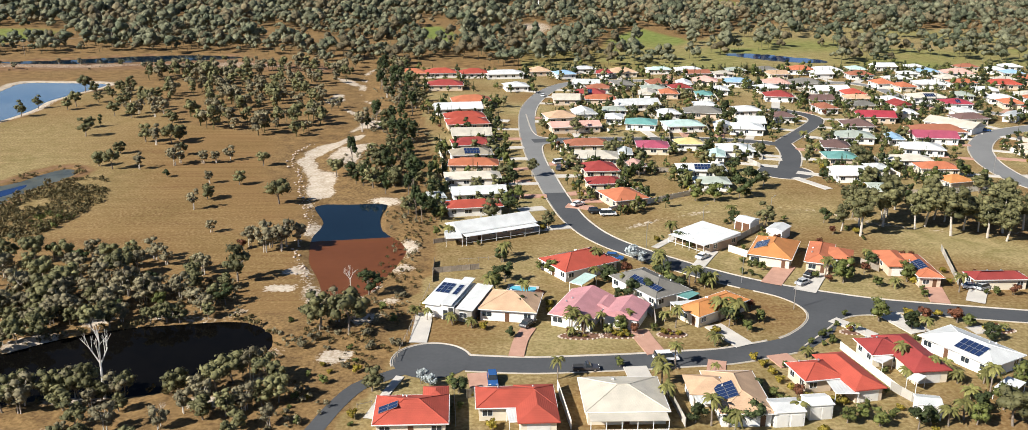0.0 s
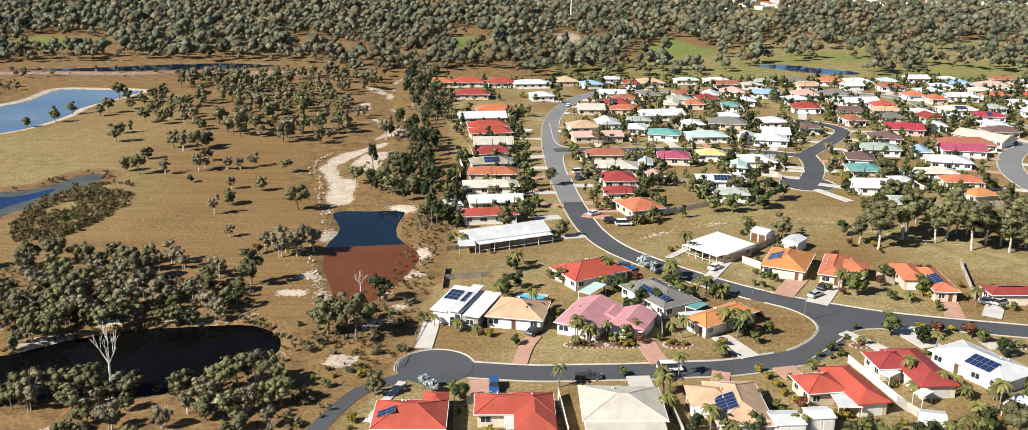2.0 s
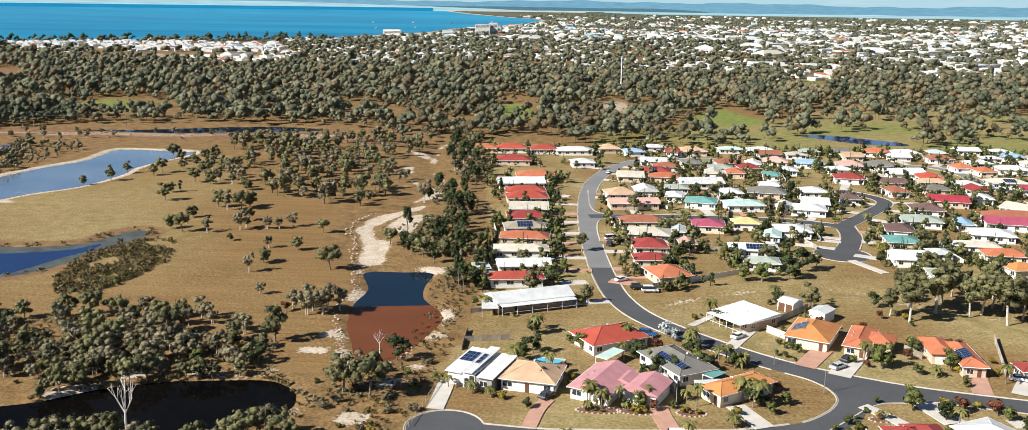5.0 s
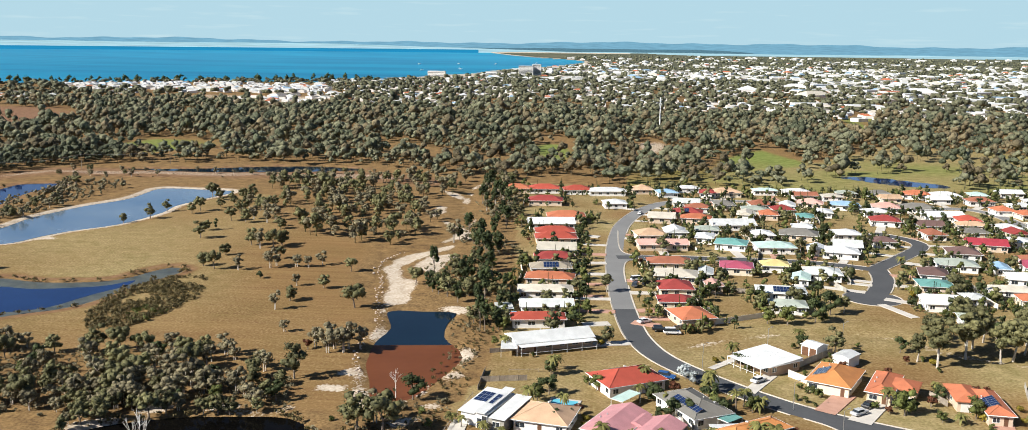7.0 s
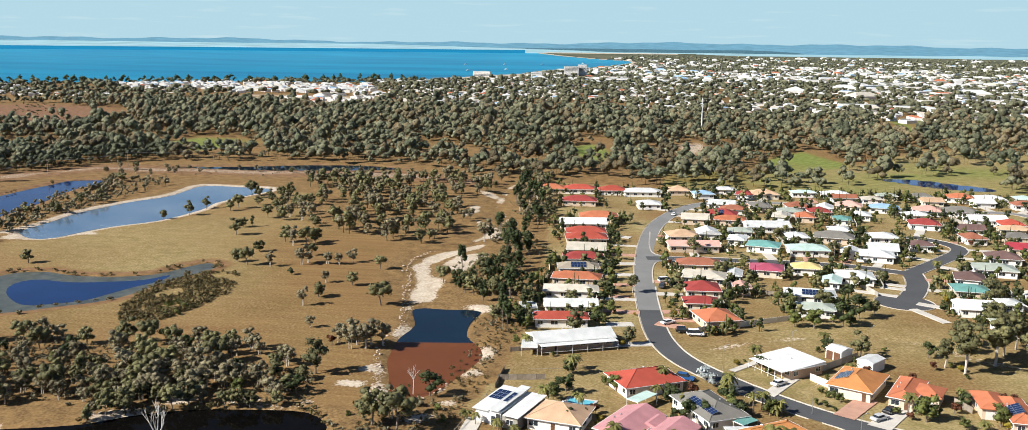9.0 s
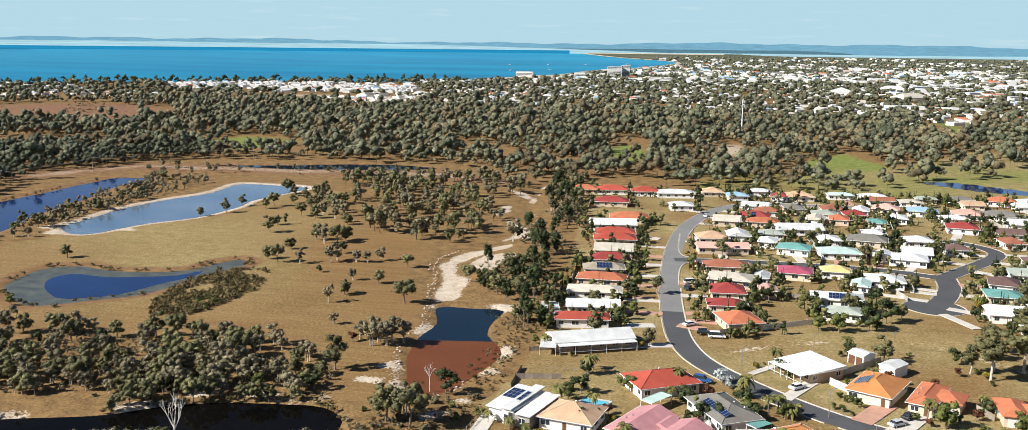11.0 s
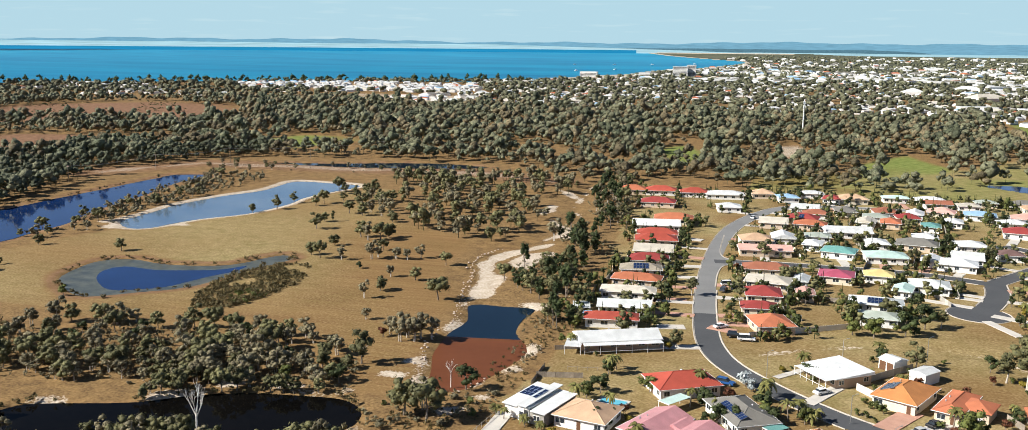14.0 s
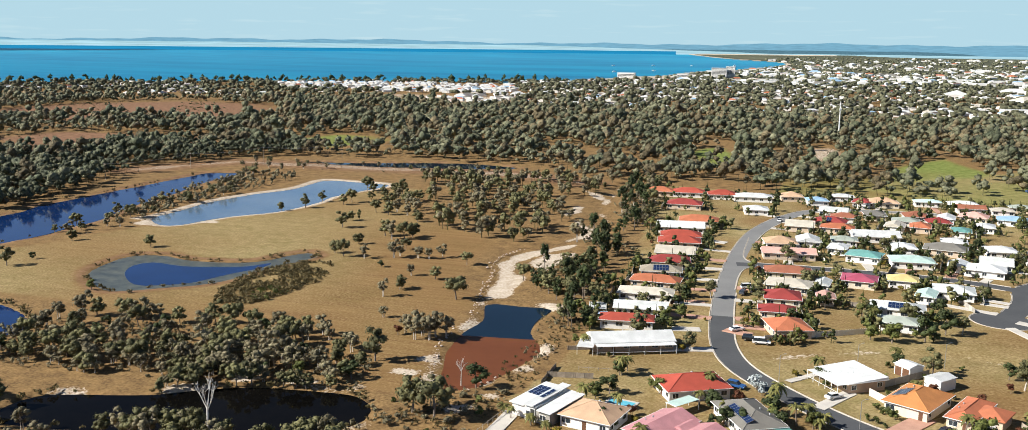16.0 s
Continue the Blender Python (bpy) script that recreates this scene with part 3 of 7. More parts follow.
COAST = spline(nearer([(-4300, -200), (-1800, 1130), (-1542, 1456), (-1142, 1774), (-900, 1925), (-635, 2074), (-480, 2281), (-426, 2617), (-398, 3202), (-307, 3599), (-205, 4500), (-191, 5200), (-270, 5800), (-450, 6358), (-811, 7699), (-1200, 9500), (-1650, 11796)]), 50)
LAND = np.array([tuple(p) for p in COAST] + [(20 + 4830 * math.sin(radians(a)), 4830 * math.cos(radians(a))) for a in (-7, -5, -2, 1)] + [(20 + 4770 * math.sin(radians(a)), 4770 * math.cos(radians(a))) for a in (4, 8, 14, 22, 32, 45)] + [(4800, -300)])


def polar_sheet(name, a0, a1, da, radii, z, mats, label, category, choose):
    """A surface in rings about the walk; choose tells which cells it has, and of which material."""
    az = np.radians(np.arange(a0, a1 + da / 2, da))
    gr, ga = np.meshgrid(radii, az, indexing="ij")
    x, y = 20 + gr * np.sin(ga), gr * np.cos(ga)
    v = np.stack([x.ravel(), y.ravel(), (z + lift(x, y)).ravel()], 1)
    i = np.arange(gr.size).reshape(gr.shape)
    f = np.stack([i[:-1, :-1], i[:-1, 1:], i[1:, 1:], i[1:, :-1]], -1).reshape(-1, 4)
    c = v[f].mean(axis=1)
    m = choose(c[:, 0], c[:, 1])
    return tagged(new(name, mesh_of(name, v, f[m >= 0][:, ::-1], mats, m[m >= 0], True)), label, category, kind="structure")


def ashore(x, y, pad=0.0):
    i, d = inside(x, y, LAND)
    return np.where(i, d, -d) > pad


M_BEACH = material("beach_sand", (0.36, 0.29, 0.22), (0.50, 0.42, 0.33), 0.95, 0.01, 0.1, 0.0)
M_PLAIN = material("wooded_plain", (0.050, 0.055, 0.036), (0.120, 0.115, 0.075), 0.95, 0.004, 0.05, 0.0, spec=0.1)
rings = np.concatenate([np.arange(1300, 2600, 65), np.linspace(2600, 4795, 64)])
polar_sheet("sea", -80, 2, 0.2, rings, 0.4, M_SEA, "turquoise sea reaching to the horizon", "sea", lambda x, y: np.where(ashore(x, y, 60), -1, 0))


def plain_cover(x, y):
    i, d = inside(x, y, LAND)
    return np.where(~i, -1, np.where((d < 26 + 10 * wobble(x, y, 90)) & (x < 60), 1, 0))


polar_sheet("coastal_plain", -13, 40, 0.12, np.concatenate([np.linspace(2050, 4500, 36), np.linspace(4510, 4849, 30)]), 1.0, [M_PLAIN, M_BEACH], "flat coastal land with a pale beach along the bay", "land", plain_cover)
bank = [(-500, 2215), (-440, 2290), (-405, 2500), (-330, 2620), (-300, 2500), (-340, 2300), (-440, 2180)]
sheet("sandbar", spline(bank, 30, True) + np.array([-55, 0]), 3.0, M_BEACH, "pale sandbar in shallow water off the shore", "beach")


def backdrop(name, a0, a1, radius, z0, z1, mat, label, rough=0.0, seed=0.0, ends=0.0, ease=None):
    """A far standing band; its top may thin out at both ends, or ease from one height to another between two bearings."""
    bm = bmesh.new()
    n = 400
    rows = []
    for i in range(n + 1):
        b = a0 + (a1 - a0) * i / n
        a = radians(b)
        k = rough * (0.5 + 0.30 * math.sin(11 * a + seed) + 0.22 * math.sin(29 * a + 2 * seed) + 0.16 * math.sin(83 * a + seed) + 0.10 * math.sin(190 * a))
        top = z1 if ease is None else z1 + (ease[2] - z1) * min(1.0, max(0.0, (b - ease[0]) / (ease[1] - ease[0])))
        if ends:
            top = z0 + (top - z0) * min(1.0, (b - a0) / ends, (a1 - b) / ends) ** 0.35
        rows.append((bm.verts.new((radius * math.sin(a), radius * math.cos(a), z0)), bm.verts.new((radius * math.sin(a), radius * math.cos(a), top + k))))
    for p, q in zip(rows[:-1], rows[1:]):
        bm.faces.new((p[0], q[0], q[1], p[1]))
    return tagged(link_mesh(name, bm, mat), label, "backdrop", kind="structure")


# Self-lit band material: brightness and haze are put into the emitted colour.
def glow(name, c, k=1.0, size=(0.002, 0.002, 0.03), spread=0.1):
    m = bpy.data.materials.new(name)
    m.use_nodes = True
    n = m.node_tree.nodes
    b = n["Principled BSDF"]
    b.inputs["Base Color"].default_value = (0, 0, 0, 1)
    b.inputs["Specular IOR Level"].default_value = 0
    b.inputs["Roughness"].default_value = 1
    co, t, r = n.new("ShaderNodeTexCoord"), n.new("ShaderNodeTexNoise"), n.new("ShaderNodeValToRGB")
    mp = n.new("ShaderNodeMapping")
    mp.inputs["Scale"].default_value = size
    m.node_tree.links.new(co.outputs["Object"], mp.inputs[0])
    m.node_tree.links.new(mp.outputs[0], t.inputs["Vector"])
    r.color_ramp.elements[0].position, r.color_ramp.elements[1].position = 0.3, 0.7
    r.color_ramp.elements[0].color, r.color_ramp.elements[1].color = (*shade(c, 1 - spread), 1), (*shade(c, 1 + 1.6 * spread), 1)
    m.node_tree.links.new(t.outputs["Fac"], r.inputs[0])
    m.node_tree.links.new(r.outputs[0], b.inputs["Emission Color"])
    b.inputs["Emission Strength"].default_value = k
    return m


# added band that glows with the brightness of the low sky
sky_glow = glow("pale_sky", (0.285, 0.425, 0.490), 1.0, (0.0007, 0.0007, 0.008), 0.02)
cloud = sky_glow.node_tree.nodes["Color Ramp"].color_ramp
cloud.elements[0].position, cloud.elements[1].position = 0.58, 0.95
cloud.elements[1].color = (0.360, 0.475, 0.510, 1)
backdrop("pale_sky", -85, 65, 4898, 60, 520, sky_glow, "pale blue sky with faint thin clouds above the horizon")
# hills, headland and shallows glow, with the haze painted into their colours
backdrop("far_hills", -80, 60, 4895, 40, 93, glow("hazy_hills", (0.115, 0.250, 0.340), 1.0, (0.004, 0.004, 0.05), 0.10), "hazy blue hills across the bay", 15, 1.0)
# added panel that glows in the colour of the sunlit sea
backdrop("far_sea", -80, -8.5, 4875, 36, 62, glow("far_sea_glow", (0.012, 0.165, 0.315), 1.0, (0.0012, 0.0012, 0.05), 0.08), "glowing blue band that continues the sea towards the horizon")
backdrop("far_headland", -13, 8, 4890, 48, 70, glow("hazed_headland", (0.060, 0.130, 0.170), 1.0, (0.02, 0.02, 0.12), 0.2), "low wooded headland in haze", 3, 2.0, 3.0)
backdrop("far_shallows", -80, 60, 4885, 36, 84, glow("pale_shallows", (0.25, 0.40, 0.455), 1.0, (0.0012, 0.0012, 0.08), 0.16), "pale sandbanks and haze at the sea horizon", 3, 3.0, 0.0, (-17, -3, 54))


# ---- roads with kerbs ----
def ribbon(line, half, z):
    t = np.gradient(line, axis=0)
    t /= np.linalg.norm(t, axis=1)[:, None]
    nrm = np.stack([-t[:, 1], t[:, 0]], 1)
    a, b = line + nrm * half, line - nrm * half
    return a, b, nrm


BULBS = [(-19.5, 165.3, 7.4), (94.5, 306, 9.0)]


# rounded kerb corners at the junctions: the kerb line and a point on the asphalt
FILLETS = [(spline([(52.8, 199.7), (57.1, 196.3), (59.9, 192.2), (60.9, 187.8), (60.1, 183.9), (57.4, 179.6), (53.2, 175.4), (50.6, 173.6)], 1.0), (66.5, 189.0)),
           (spline([(54.3, 170.4), (59.4, 175.6), (64.5, 181.1), (68.2, 184.1), (71.9, 185.4), (76.6, 185.3)], 1.0), (67.5, 191.0)),
           (spline([(11.5, 406.9), (11.9, 378.7), (13.4, 364.9), (17.4, 359.8), (25.6, 359.4)], 1.0), (13.0, 356.0)),
           (spline([(23.9, 351.1), (16.8, 349.9), (14.1, 345.2), (13.4, 332.4), (14.0, 314.9)], 1.0), (13.0, 354.0))]
THROATS = [np.array([tuple(p) for p in FILLETS[i][0]] + [tuple(p) for p in FILLETS[i + 1][0]] + ends) for i, ends in
           ((0, [(79, 190.5), (67, 195.5), (55, 202)]), (2, [(10.4, 335), (10.2, 360), (11, 395)]))]


def in_other_road(x, y, me_):
    for k, (line, w) in ROADS.items():
        if k != me_ and k != "track" and line_distance(np.array([x]), np.array([y]), line)[0] < w / 2 - 0.15:
            return True
    for arc_, apex in FILLETS:
        i, d = inside(np.array([x]), np.array([y]), [tuple(p) for p in arc_] + [apex])
        if i[0] or line_distance(np.array([x]), np.array([y]), arc_)[0] < 3.0:
            return True
    if any(inside(np.array([x]), np.array([y]), throat)[0][0] for throat in THROATS):
        return True
    return any(math.hypot(x - cx, y - cy) < r - 0.15 for cx, cy, r in BULBS)


def kerb_run(points, normals):
    """One run of kerb and channel along the points, 0.45 m wide with an upstand."""
    bm = bmesh.new()
    prof = ((0.0, 0.035), (0.22, 0.05), (0.30, 0.17), (0.50, 0.17), (0.55, 0.0))
    rows = [[bm.verts.new((p[0] + n_[0] * o, p[1] + n_[1] * o, h)) for o, h in prof] for p, n_ in zip(points, normals)]
    for r, s in zip(rows[:-1], rows[1:]):
        for i in range(len(prof) - 1):
            bm.faces.new((r[i], r[i + 1], s[i + 1], s[i]))
    bmesh.ops.recalc_face_normals(bm, faces=bm.faces[:])
    tagged(link_mesh("kerb", bm, M_KERB), "pale concrete kerb along the road edge", "kerb", kind="structure")


for i, (key, (line, w)) in enumerate(ROADS.items()):
    a, b, nrm = ribbon(line, w / 2, 0)
    z = 0.03 + 0.006 * i
    n = len(line)
    verts = np.concatenate([np.c_[a, np.full(n, z)], np.c_[b, np.full(n, z)]])
    faces = [(n + k, n + k + 1, k + 1, k) for k in range(n - 1)]
    old = np.array([1 if (key in ("right", "upper") or (key == "main" and line[k][1] > 283)) else 0 for k in range(n - 1)])
    ob = new("road", mesh_of("road", verts, faces, [M_ASPHALT, M_ASPHALT_OLD], old))
    tagged(ob, "narrow dark asphalt path through scrub" if key == "track" else "grey asphalt suburban street with a fresh dark stretch", "road", kind="structure")
    if key == "track":
        continue
    for side, sgn in ((a, 1), (b, -1)):
        run, nr = [], []
        for p, nn in zip(side, nrm):
            if in_other_road(p[0], p[1], key):
                if len(run) > 2:
                    kerb_run(run, nr)
                run, nr = [], []
            else:
                run.append(p)
                nr.append(nn * sgn)
        if len(run) > 2:
            kerb_run(run, nr)
for cx, cy, r in BULBS:
    ang = np.linspace(0, 2 * math.pi, 40, endpoint=False)
    ring = np.stack([cx + r * np.cos(ang), cy + r * np.sin(ang)], 1)
    sheet("turning_circle", ring, 0.085, M_ASPHALT, "dark asphalt turning circle at the end of a street", "road")
    run, nr = [], []
    for p, an in list(zip(ring, ang)) * 2:
        if any(line_distance(np.array([p[0]]), np.array([p[1]]), ln)[0] < w / 2 for k, (ln, w) in ROADS.items()):
            if len(run) > 8:
                kerb_run(run, nr)
                break
            run, nr = [], []
        else:
            run.append(p)
            nr.append(np.array([math.cos(an), math.sin(an)]))
for k_, throat in enumerate(THROATS):
    sheet("road", throat, 0.024, M_ASPHALT if k_ == 0 else M_ASPHALT_OLD, "asphalt mouth of a street junction", "road")
for arc_, apex in FILLETS:
    t_ = np.gradient(arc_, axis=0)
    t_ /= np.linalg.norm(t_, axis=1)[:, None]
    out_ = np.stack([-t_[:, 1], t_[:, 0]], 1)
    mid_ = len(arc_) // 2
    if np.dot(out_[mid_], np.array(apex) - arc_[mid_]) > 0:
        out_ = -out_
    kerb_run(list(arc_), list(out_))


# ---- houses ----
def hip_roof(bm, cx, cy, w, d, ze, pitch, style, over=0.55):
    """A closed roof over a block: hipped, gabled, or one low slope rising to the back."""
    w, d = w + 2 * over, d + 2 * over
    x0, x1, y0, y1 = cx - w / 2, cx + w / 2, cy - d / 2, cy + d / 2
    t = math.tan(radians(pitch))
    low = [bm.verts.new((x, y, ze - 0.22)) for x, y in ((x0, y0), (x1, y0), (x1, y1), (x0, y1))]
    if style == "skillion":
        top = [bm.verts.new((x, y, ze + (t * (y - y0)))) for x, y in ((x0, y0), (x1, y0), (x1, y1), (x0, y1))]
        bm.faces.new(top)
    else:
        top = [bm.verts.new((x, y, ze)) for x, y in ((x0, y0), (x1, y0), (x1, y1), (x0, y1))]
        run = min(w, d) / 2
        inset = run if style == "hip" else 0.0
        if w >= d:
            r0, r1 = bm.verts.new((x0 + inset - (0.01 if w == d else 0), cy, ze + run * t)), bm.verts.new((x1 - inset + 0.01, cy, ze + run * t))
            quads, ends = ((top[0], top[1], r1, r0), (top[2], top[3], r0, r1)), ((top[1], top[2], r1), (top[3], top[0], r0))
        else:
            r0, r1 = bm.verts.new((cx, y0 + inset, ze + run * t)), bm.verts.new((cx, y1 - inset, ze + run * t))
            quads, ends = ((top[1], top[2], r1, r0), (top[3], top[0], r0, r1)), ((top[0], top[1], r0), (top[2], top[3], r1))
        for f in quads + ends:
            bm.faces.new(f)
    for i in range(4):
        bm.faces.new((low[i], low[(i + 1) % 4], top[(i + 1) % 4], top[i]))
    bm.faces.new(low[::-1])


def ridge_ends(w, d, over=0.55):
    w, d = w + 2 * over, d + 2 * over
    return (max(w - d, 0) / 2, max(d - w, 0) / 2, min(w, d) / 2)


WINDOW = {}


def window_mesh(w, h):
    key = (w, h)
    if key not in WINDOW:
        bm = bmesh.new()
        for dims in ((-w / 2, -0.05, -h / 2, w / 2, 0.02, -h / 2 + 0.07), (-w / 2, -0.05, h / 2 - 0.07, w / 2, 0.02, h / 2), (-w / 2, -0.05, -h / 2 + 0.07, -w / 2 + 0.07, 0.02, h / 2 - 0.07),
                     (w / 2 - 0.07, -0.05, -h / 2 + 0.07, w / 2, 0.02, h / 2 - 0.07), (-0.03, -0.045, -h / 2 + 0.07, 0.03, 0.015, h / 2 - 0.07)):
            box(bm, *dims)
        fr = bpy.data.meshes.new("window_frame")
        bm.to_mesh(fr)
        fr.materials.append(M_TRIM)
        bm = boxed(-w / 2 + 0.07, -0.02, -h / 2 + 0.07, w / 2 - 0.07, 0.01, h / 2 - 0.07)
        pn = bpy.data.meshes.new("pane")
        bm.to_mesh(pn)
        pn.materials.append(M_GLASS)
        WINDOW[key] = (fr, pn)
    return WINDOW[key]


def add_window(parent, m, w=1.8, h=1.2):
    fr, pn = window_mesh(w, h)
    ob = new("window", fr)
    ob.parent = parent
    ob.matrix_local = m
    p = new("pane", pn)
    p.parent = ob
    return ob


bm_panel = boxed(-0.5, -0.82, 0, 0.5, 0.82, 0.04)
PANEL = bpy.data.meshes.new("solar_panel")
bm_panel.to_mesh(PANEL)
PANEL.materials.append(M_PANEL)
bm_frame = bmesh.new()
for dims in ((-0.52, -0.84, -0.02, 0.52, -0.80, 0.045), (-0.52, 0.80, -0.02, 0.52, 0.84, 0.045), (-0.52, -0.80, -0.02, -0.48, 0.80, 0.045), (0.48, -0.80, -0.02, 0.52, 0.80, 0.045)):
    box(bm_frame, *dims)
FRAME = bpy.data.meshes.new("panel_frame")
bm_frame.to_mesh(FRAME)
FRAME.materials.append(M_ALU)
LABEL = dict(red="red tiled", darkred="dark red tiled", crimson="crimson metal", terracotta="terracotta tiled", orange="orange tiled", rust="rust-brown tiled", tan="tan tiled",
             pink="faded pink metal", pinkish="pale pink tiled", magenta="magenta-red metal", brown="dark brown tiled", cream="cream metal", white="white metal", palegrey="pale grey metal",
             grey="grey tiled", olive="olive-grey tiled", sage="sage green metal", mint="mint green metal", teal="teal metal", blue="light blue metal", yellow="yellow tiled")
STYLE = dict(hip="hipped", gable="gabled", skillion="low-sloped", shed="gabled")
FOOTPRINTS = []


def house(blocks, style, colour, near=False, solar="", verandah=False):
    x, y, rot, w, d = blocks[0]
    rng = random.Random(int(x * 13 + y * 7))
    shed = style == "shed"
    label = ("white steel garden shed with %s roof" if shed else "single-storey house with a " + STYLE[style] + " %s roof") % (LABEL[colour])
    if solar:
        label += " carrying solar panels"
    if verandah:
        label += " and a verandah"
    ob = thing("garden_shed" if shed else "house", label, "shed" if shed else "house", x, y, 0, rot, group="" if shed else "suburban houses")
    ze = 2.75 if not shed else 2.9
    pitch = {"hip": 21.0, "gable": 19.0, "skillion": 3.0, "shed": 14.0}[style]
    if colour in SHEET and style == "hip":
        pitch = 16.0
    inv = ob.matrix_world.inverted()
    local = []
    for bx, by, br, bw, bd in blocks:
        p = inv @ Vector((bx, by, 0))
        local.append((p.x, p.y, bw, bd))
        c, s = math.cos(radians(br)), math.sin(radians(br))
        FOOTPRINTS.append((bx, by, c, s, bw / 2 + 0.6, bd / 2 + 0.6))
    body, roof = bmesh.new(), bmesh.new()
    for i, (cx, cy, bw, bd) in enumerate(local):
        ww, dd = max(bw - 1.1, 2.5), max(bd - 1.1, 2.5)
        box(body, cx - ww / 2, cy - dd / 2, -0.05, cx + ww / 2, cy + dd / 2, ze - 0.02 * (i + 1))
        if style in ("gable", "shed") or style == "skillion":
            t = math.tan(radians(pitch))
            if style == "skillion":
                v = [body.verts.new(p) for p in ((cx - ww / 2, cy - dd / 2, ze - 0.05), (cx + ww / 2, cy - dd / 2, ze - 0.05), (cx + ww / 2, cy + dd / 2, ze + t * dd - 0.05), (cx - ww / 2, cy + dd / 2, ze + t * dd - 0.05),
                                                 (cx + ww / 2, cy + dd / 2, ze - 0.1), (cx - ww / 2, cy + dd / 2, ze - 0.1))]
                for f in ((0, 1, 2, 3), (1, 4, 2), (0, 3, 5), (4, 5, 3, 2)):
                    body.faces.new([v[k] for k in f])
            else:
                h = t * min(ww, dd) / 2
                if bw >= bd:
                    tri = (((cx - ww / 2, cy - dd / 2), (cx - ww / 2, cy + dd / 2), (cx - ww / 2, cy)), ((cx + ww / 2, cy - dd / 2), (cx + ww / 2, cy + dd / 2), (cx + ww / 2, cy)))
                else:
                    tri = (((cx - ww / 2, cy - dd / 2), (cx + ww / 2, cy - dd / 2), (cx, cy - dd / 2)), ((cx - ww / 2, cy + dd / 2), (cx + ww / 2, cy + dd / 2), (cx, cy + dd / 2)))
                for a, b, c_ in tri:
                    body.faces.new([body.verts.new((*a, ze - 0.05)), body.verts.new((*b, ze - 0.05)), body.verts.new((*c_, ze + h))])
        hip_roof(roof, cx, cy, bw - 1.1, bd - 1.1, ze - 0.012 * i, pitch, "gable" if shed else style, 0.55 if not shed else 0.1)
    # brick for white near houses; on the long one it paints in verandah shade
    wm = WALLS[2] if (near and style in ("skillion", "gable") and colour == "white" and y > 200) else WALLS[0] if (shed or colour in ("white", "palegrey", "blue", "pink")) else WALLS[rng.choice((0, 0, 0, 1, 1, 3))]
    part("wall", body, wm, ob)
    part("roof", roof, ROOFS[colour], ob)
    cx, cy, bw, bd = local[0]
    # ridge capping
    if near and style == "hip":
        rx, ry, run = ridge_ends(bw - 1.1, bd - 1.1)
        top = ze + run * math.tan(radians(pitch))
        rb = bmesh.new()
        tube(rb, (cx - rx - 0.05, cy - ry - 0.05, top), (cx + rx + 0.05, cy + ry + 0.05, top), 0.11, 0.11, 6)
        hw, hd = (bw - 1.1) / 2 + 0.55, (bd - 1.1) / 2 + 0.55
        for sx in (-1, 1):
            for sy in (-1, 1):
                tube(rb, (cx + sx * rx, cy + sy * ry, top), (cx + sx * hw, cy + sy * hd, ze), 0.10, 0.10, 5)
        part("ridge_capping", rb, ROOFS[colour], ob)
    # gutter round the main block
    gb = bmesh.new()
    hw, hd = (bw - 1.1) / 2 + (0.57 if not shed else 0.12), (bd - 1.1) / 2 + (0.57 if not shed else 0.12)
    for dims in ((cx - hw - 0.1, cy - hd - 0.1, ze - 0.16, cx + hw + 0.1, cy - hd, ze - 0.02), (cx - hw - 0.1, cy + hd, ze - 0.16, cx + hw + 0.1, cy + hd + 0.1, ze - 0.02),
                 (cx - hw - 0.1, cy - hd, ze - 0.16, cx - hw, cy + hd, ze - 0.02), (cx + hw, cy - hd, ze - 0.16, cx + hw + 0.1, cy + hd, ze - 0.02)):
        box(gb, *dims)
    part("gutter", gb, M_TRIM, ob)
    ww, dd = bw - 1.1, bd - 1.1
    if shed:
        for k in (-1, 1):
            g = part("roller_door", boxed(-1.2, -0.03, 0, 1.2, 0.03, 2.3), M_DOOR if near and x < 66 and y > 200 else M_GARAGE, ob)
            g.matrix_local = pose(cx + k * ww * 0.24, cy - dd / 2 - 0.03, 0.02)
            g.scale = (min(1, ww * 0.2 / 1.2), 1, 1)
        return ob
    # windows and doors
    spots = np.linspace(-ww / 2 + 1.4, ww / 2 - 1.4, max(2, int(ww / 3.4)))
    for k, u in enumerate(spots):
        if k == 1 and near:
            dr = part("door", boxed(-0.45, -0.03, 0.0, 0.45, 0.02, 2.05), M_DOOR, ob)
            dr.matrix_local = pose(cx + u, cy - dd / 2, 0.02)
        else:
            add_window(ob, pose(cx + u, cy - dd / 2, 1.5), rng.choice((1.5, 1.8, 2.1)))
    for k, u in enumerate(np.linspace(-dd / 2 + 1.5, dd / 2 - 1.5, 2)):
        add_window(ob, pose(cx - ww / 2, cy + u, 1.5, 0, 0, -90), 1.5)
        if near:
            add_window(ob, pose(cx + ww / 2, cy + u, 1.5, 0, 0, 90), 1.5)
    if near:
        for u in spots[:2]:
            add_window(ob, pose(cx + u, cy + dd / 2, 1.5, 0, 0, 180), 1.8)
        if len(local) > 1:
            ex, ey, ew, ed = local[1]
            g = part("garage_door", boxed(-min(1.9, ew * 0.3), -0.03, 0, min(1.9, ew * 0.3), 0.03, 2.2), M_GARAGE, ob)
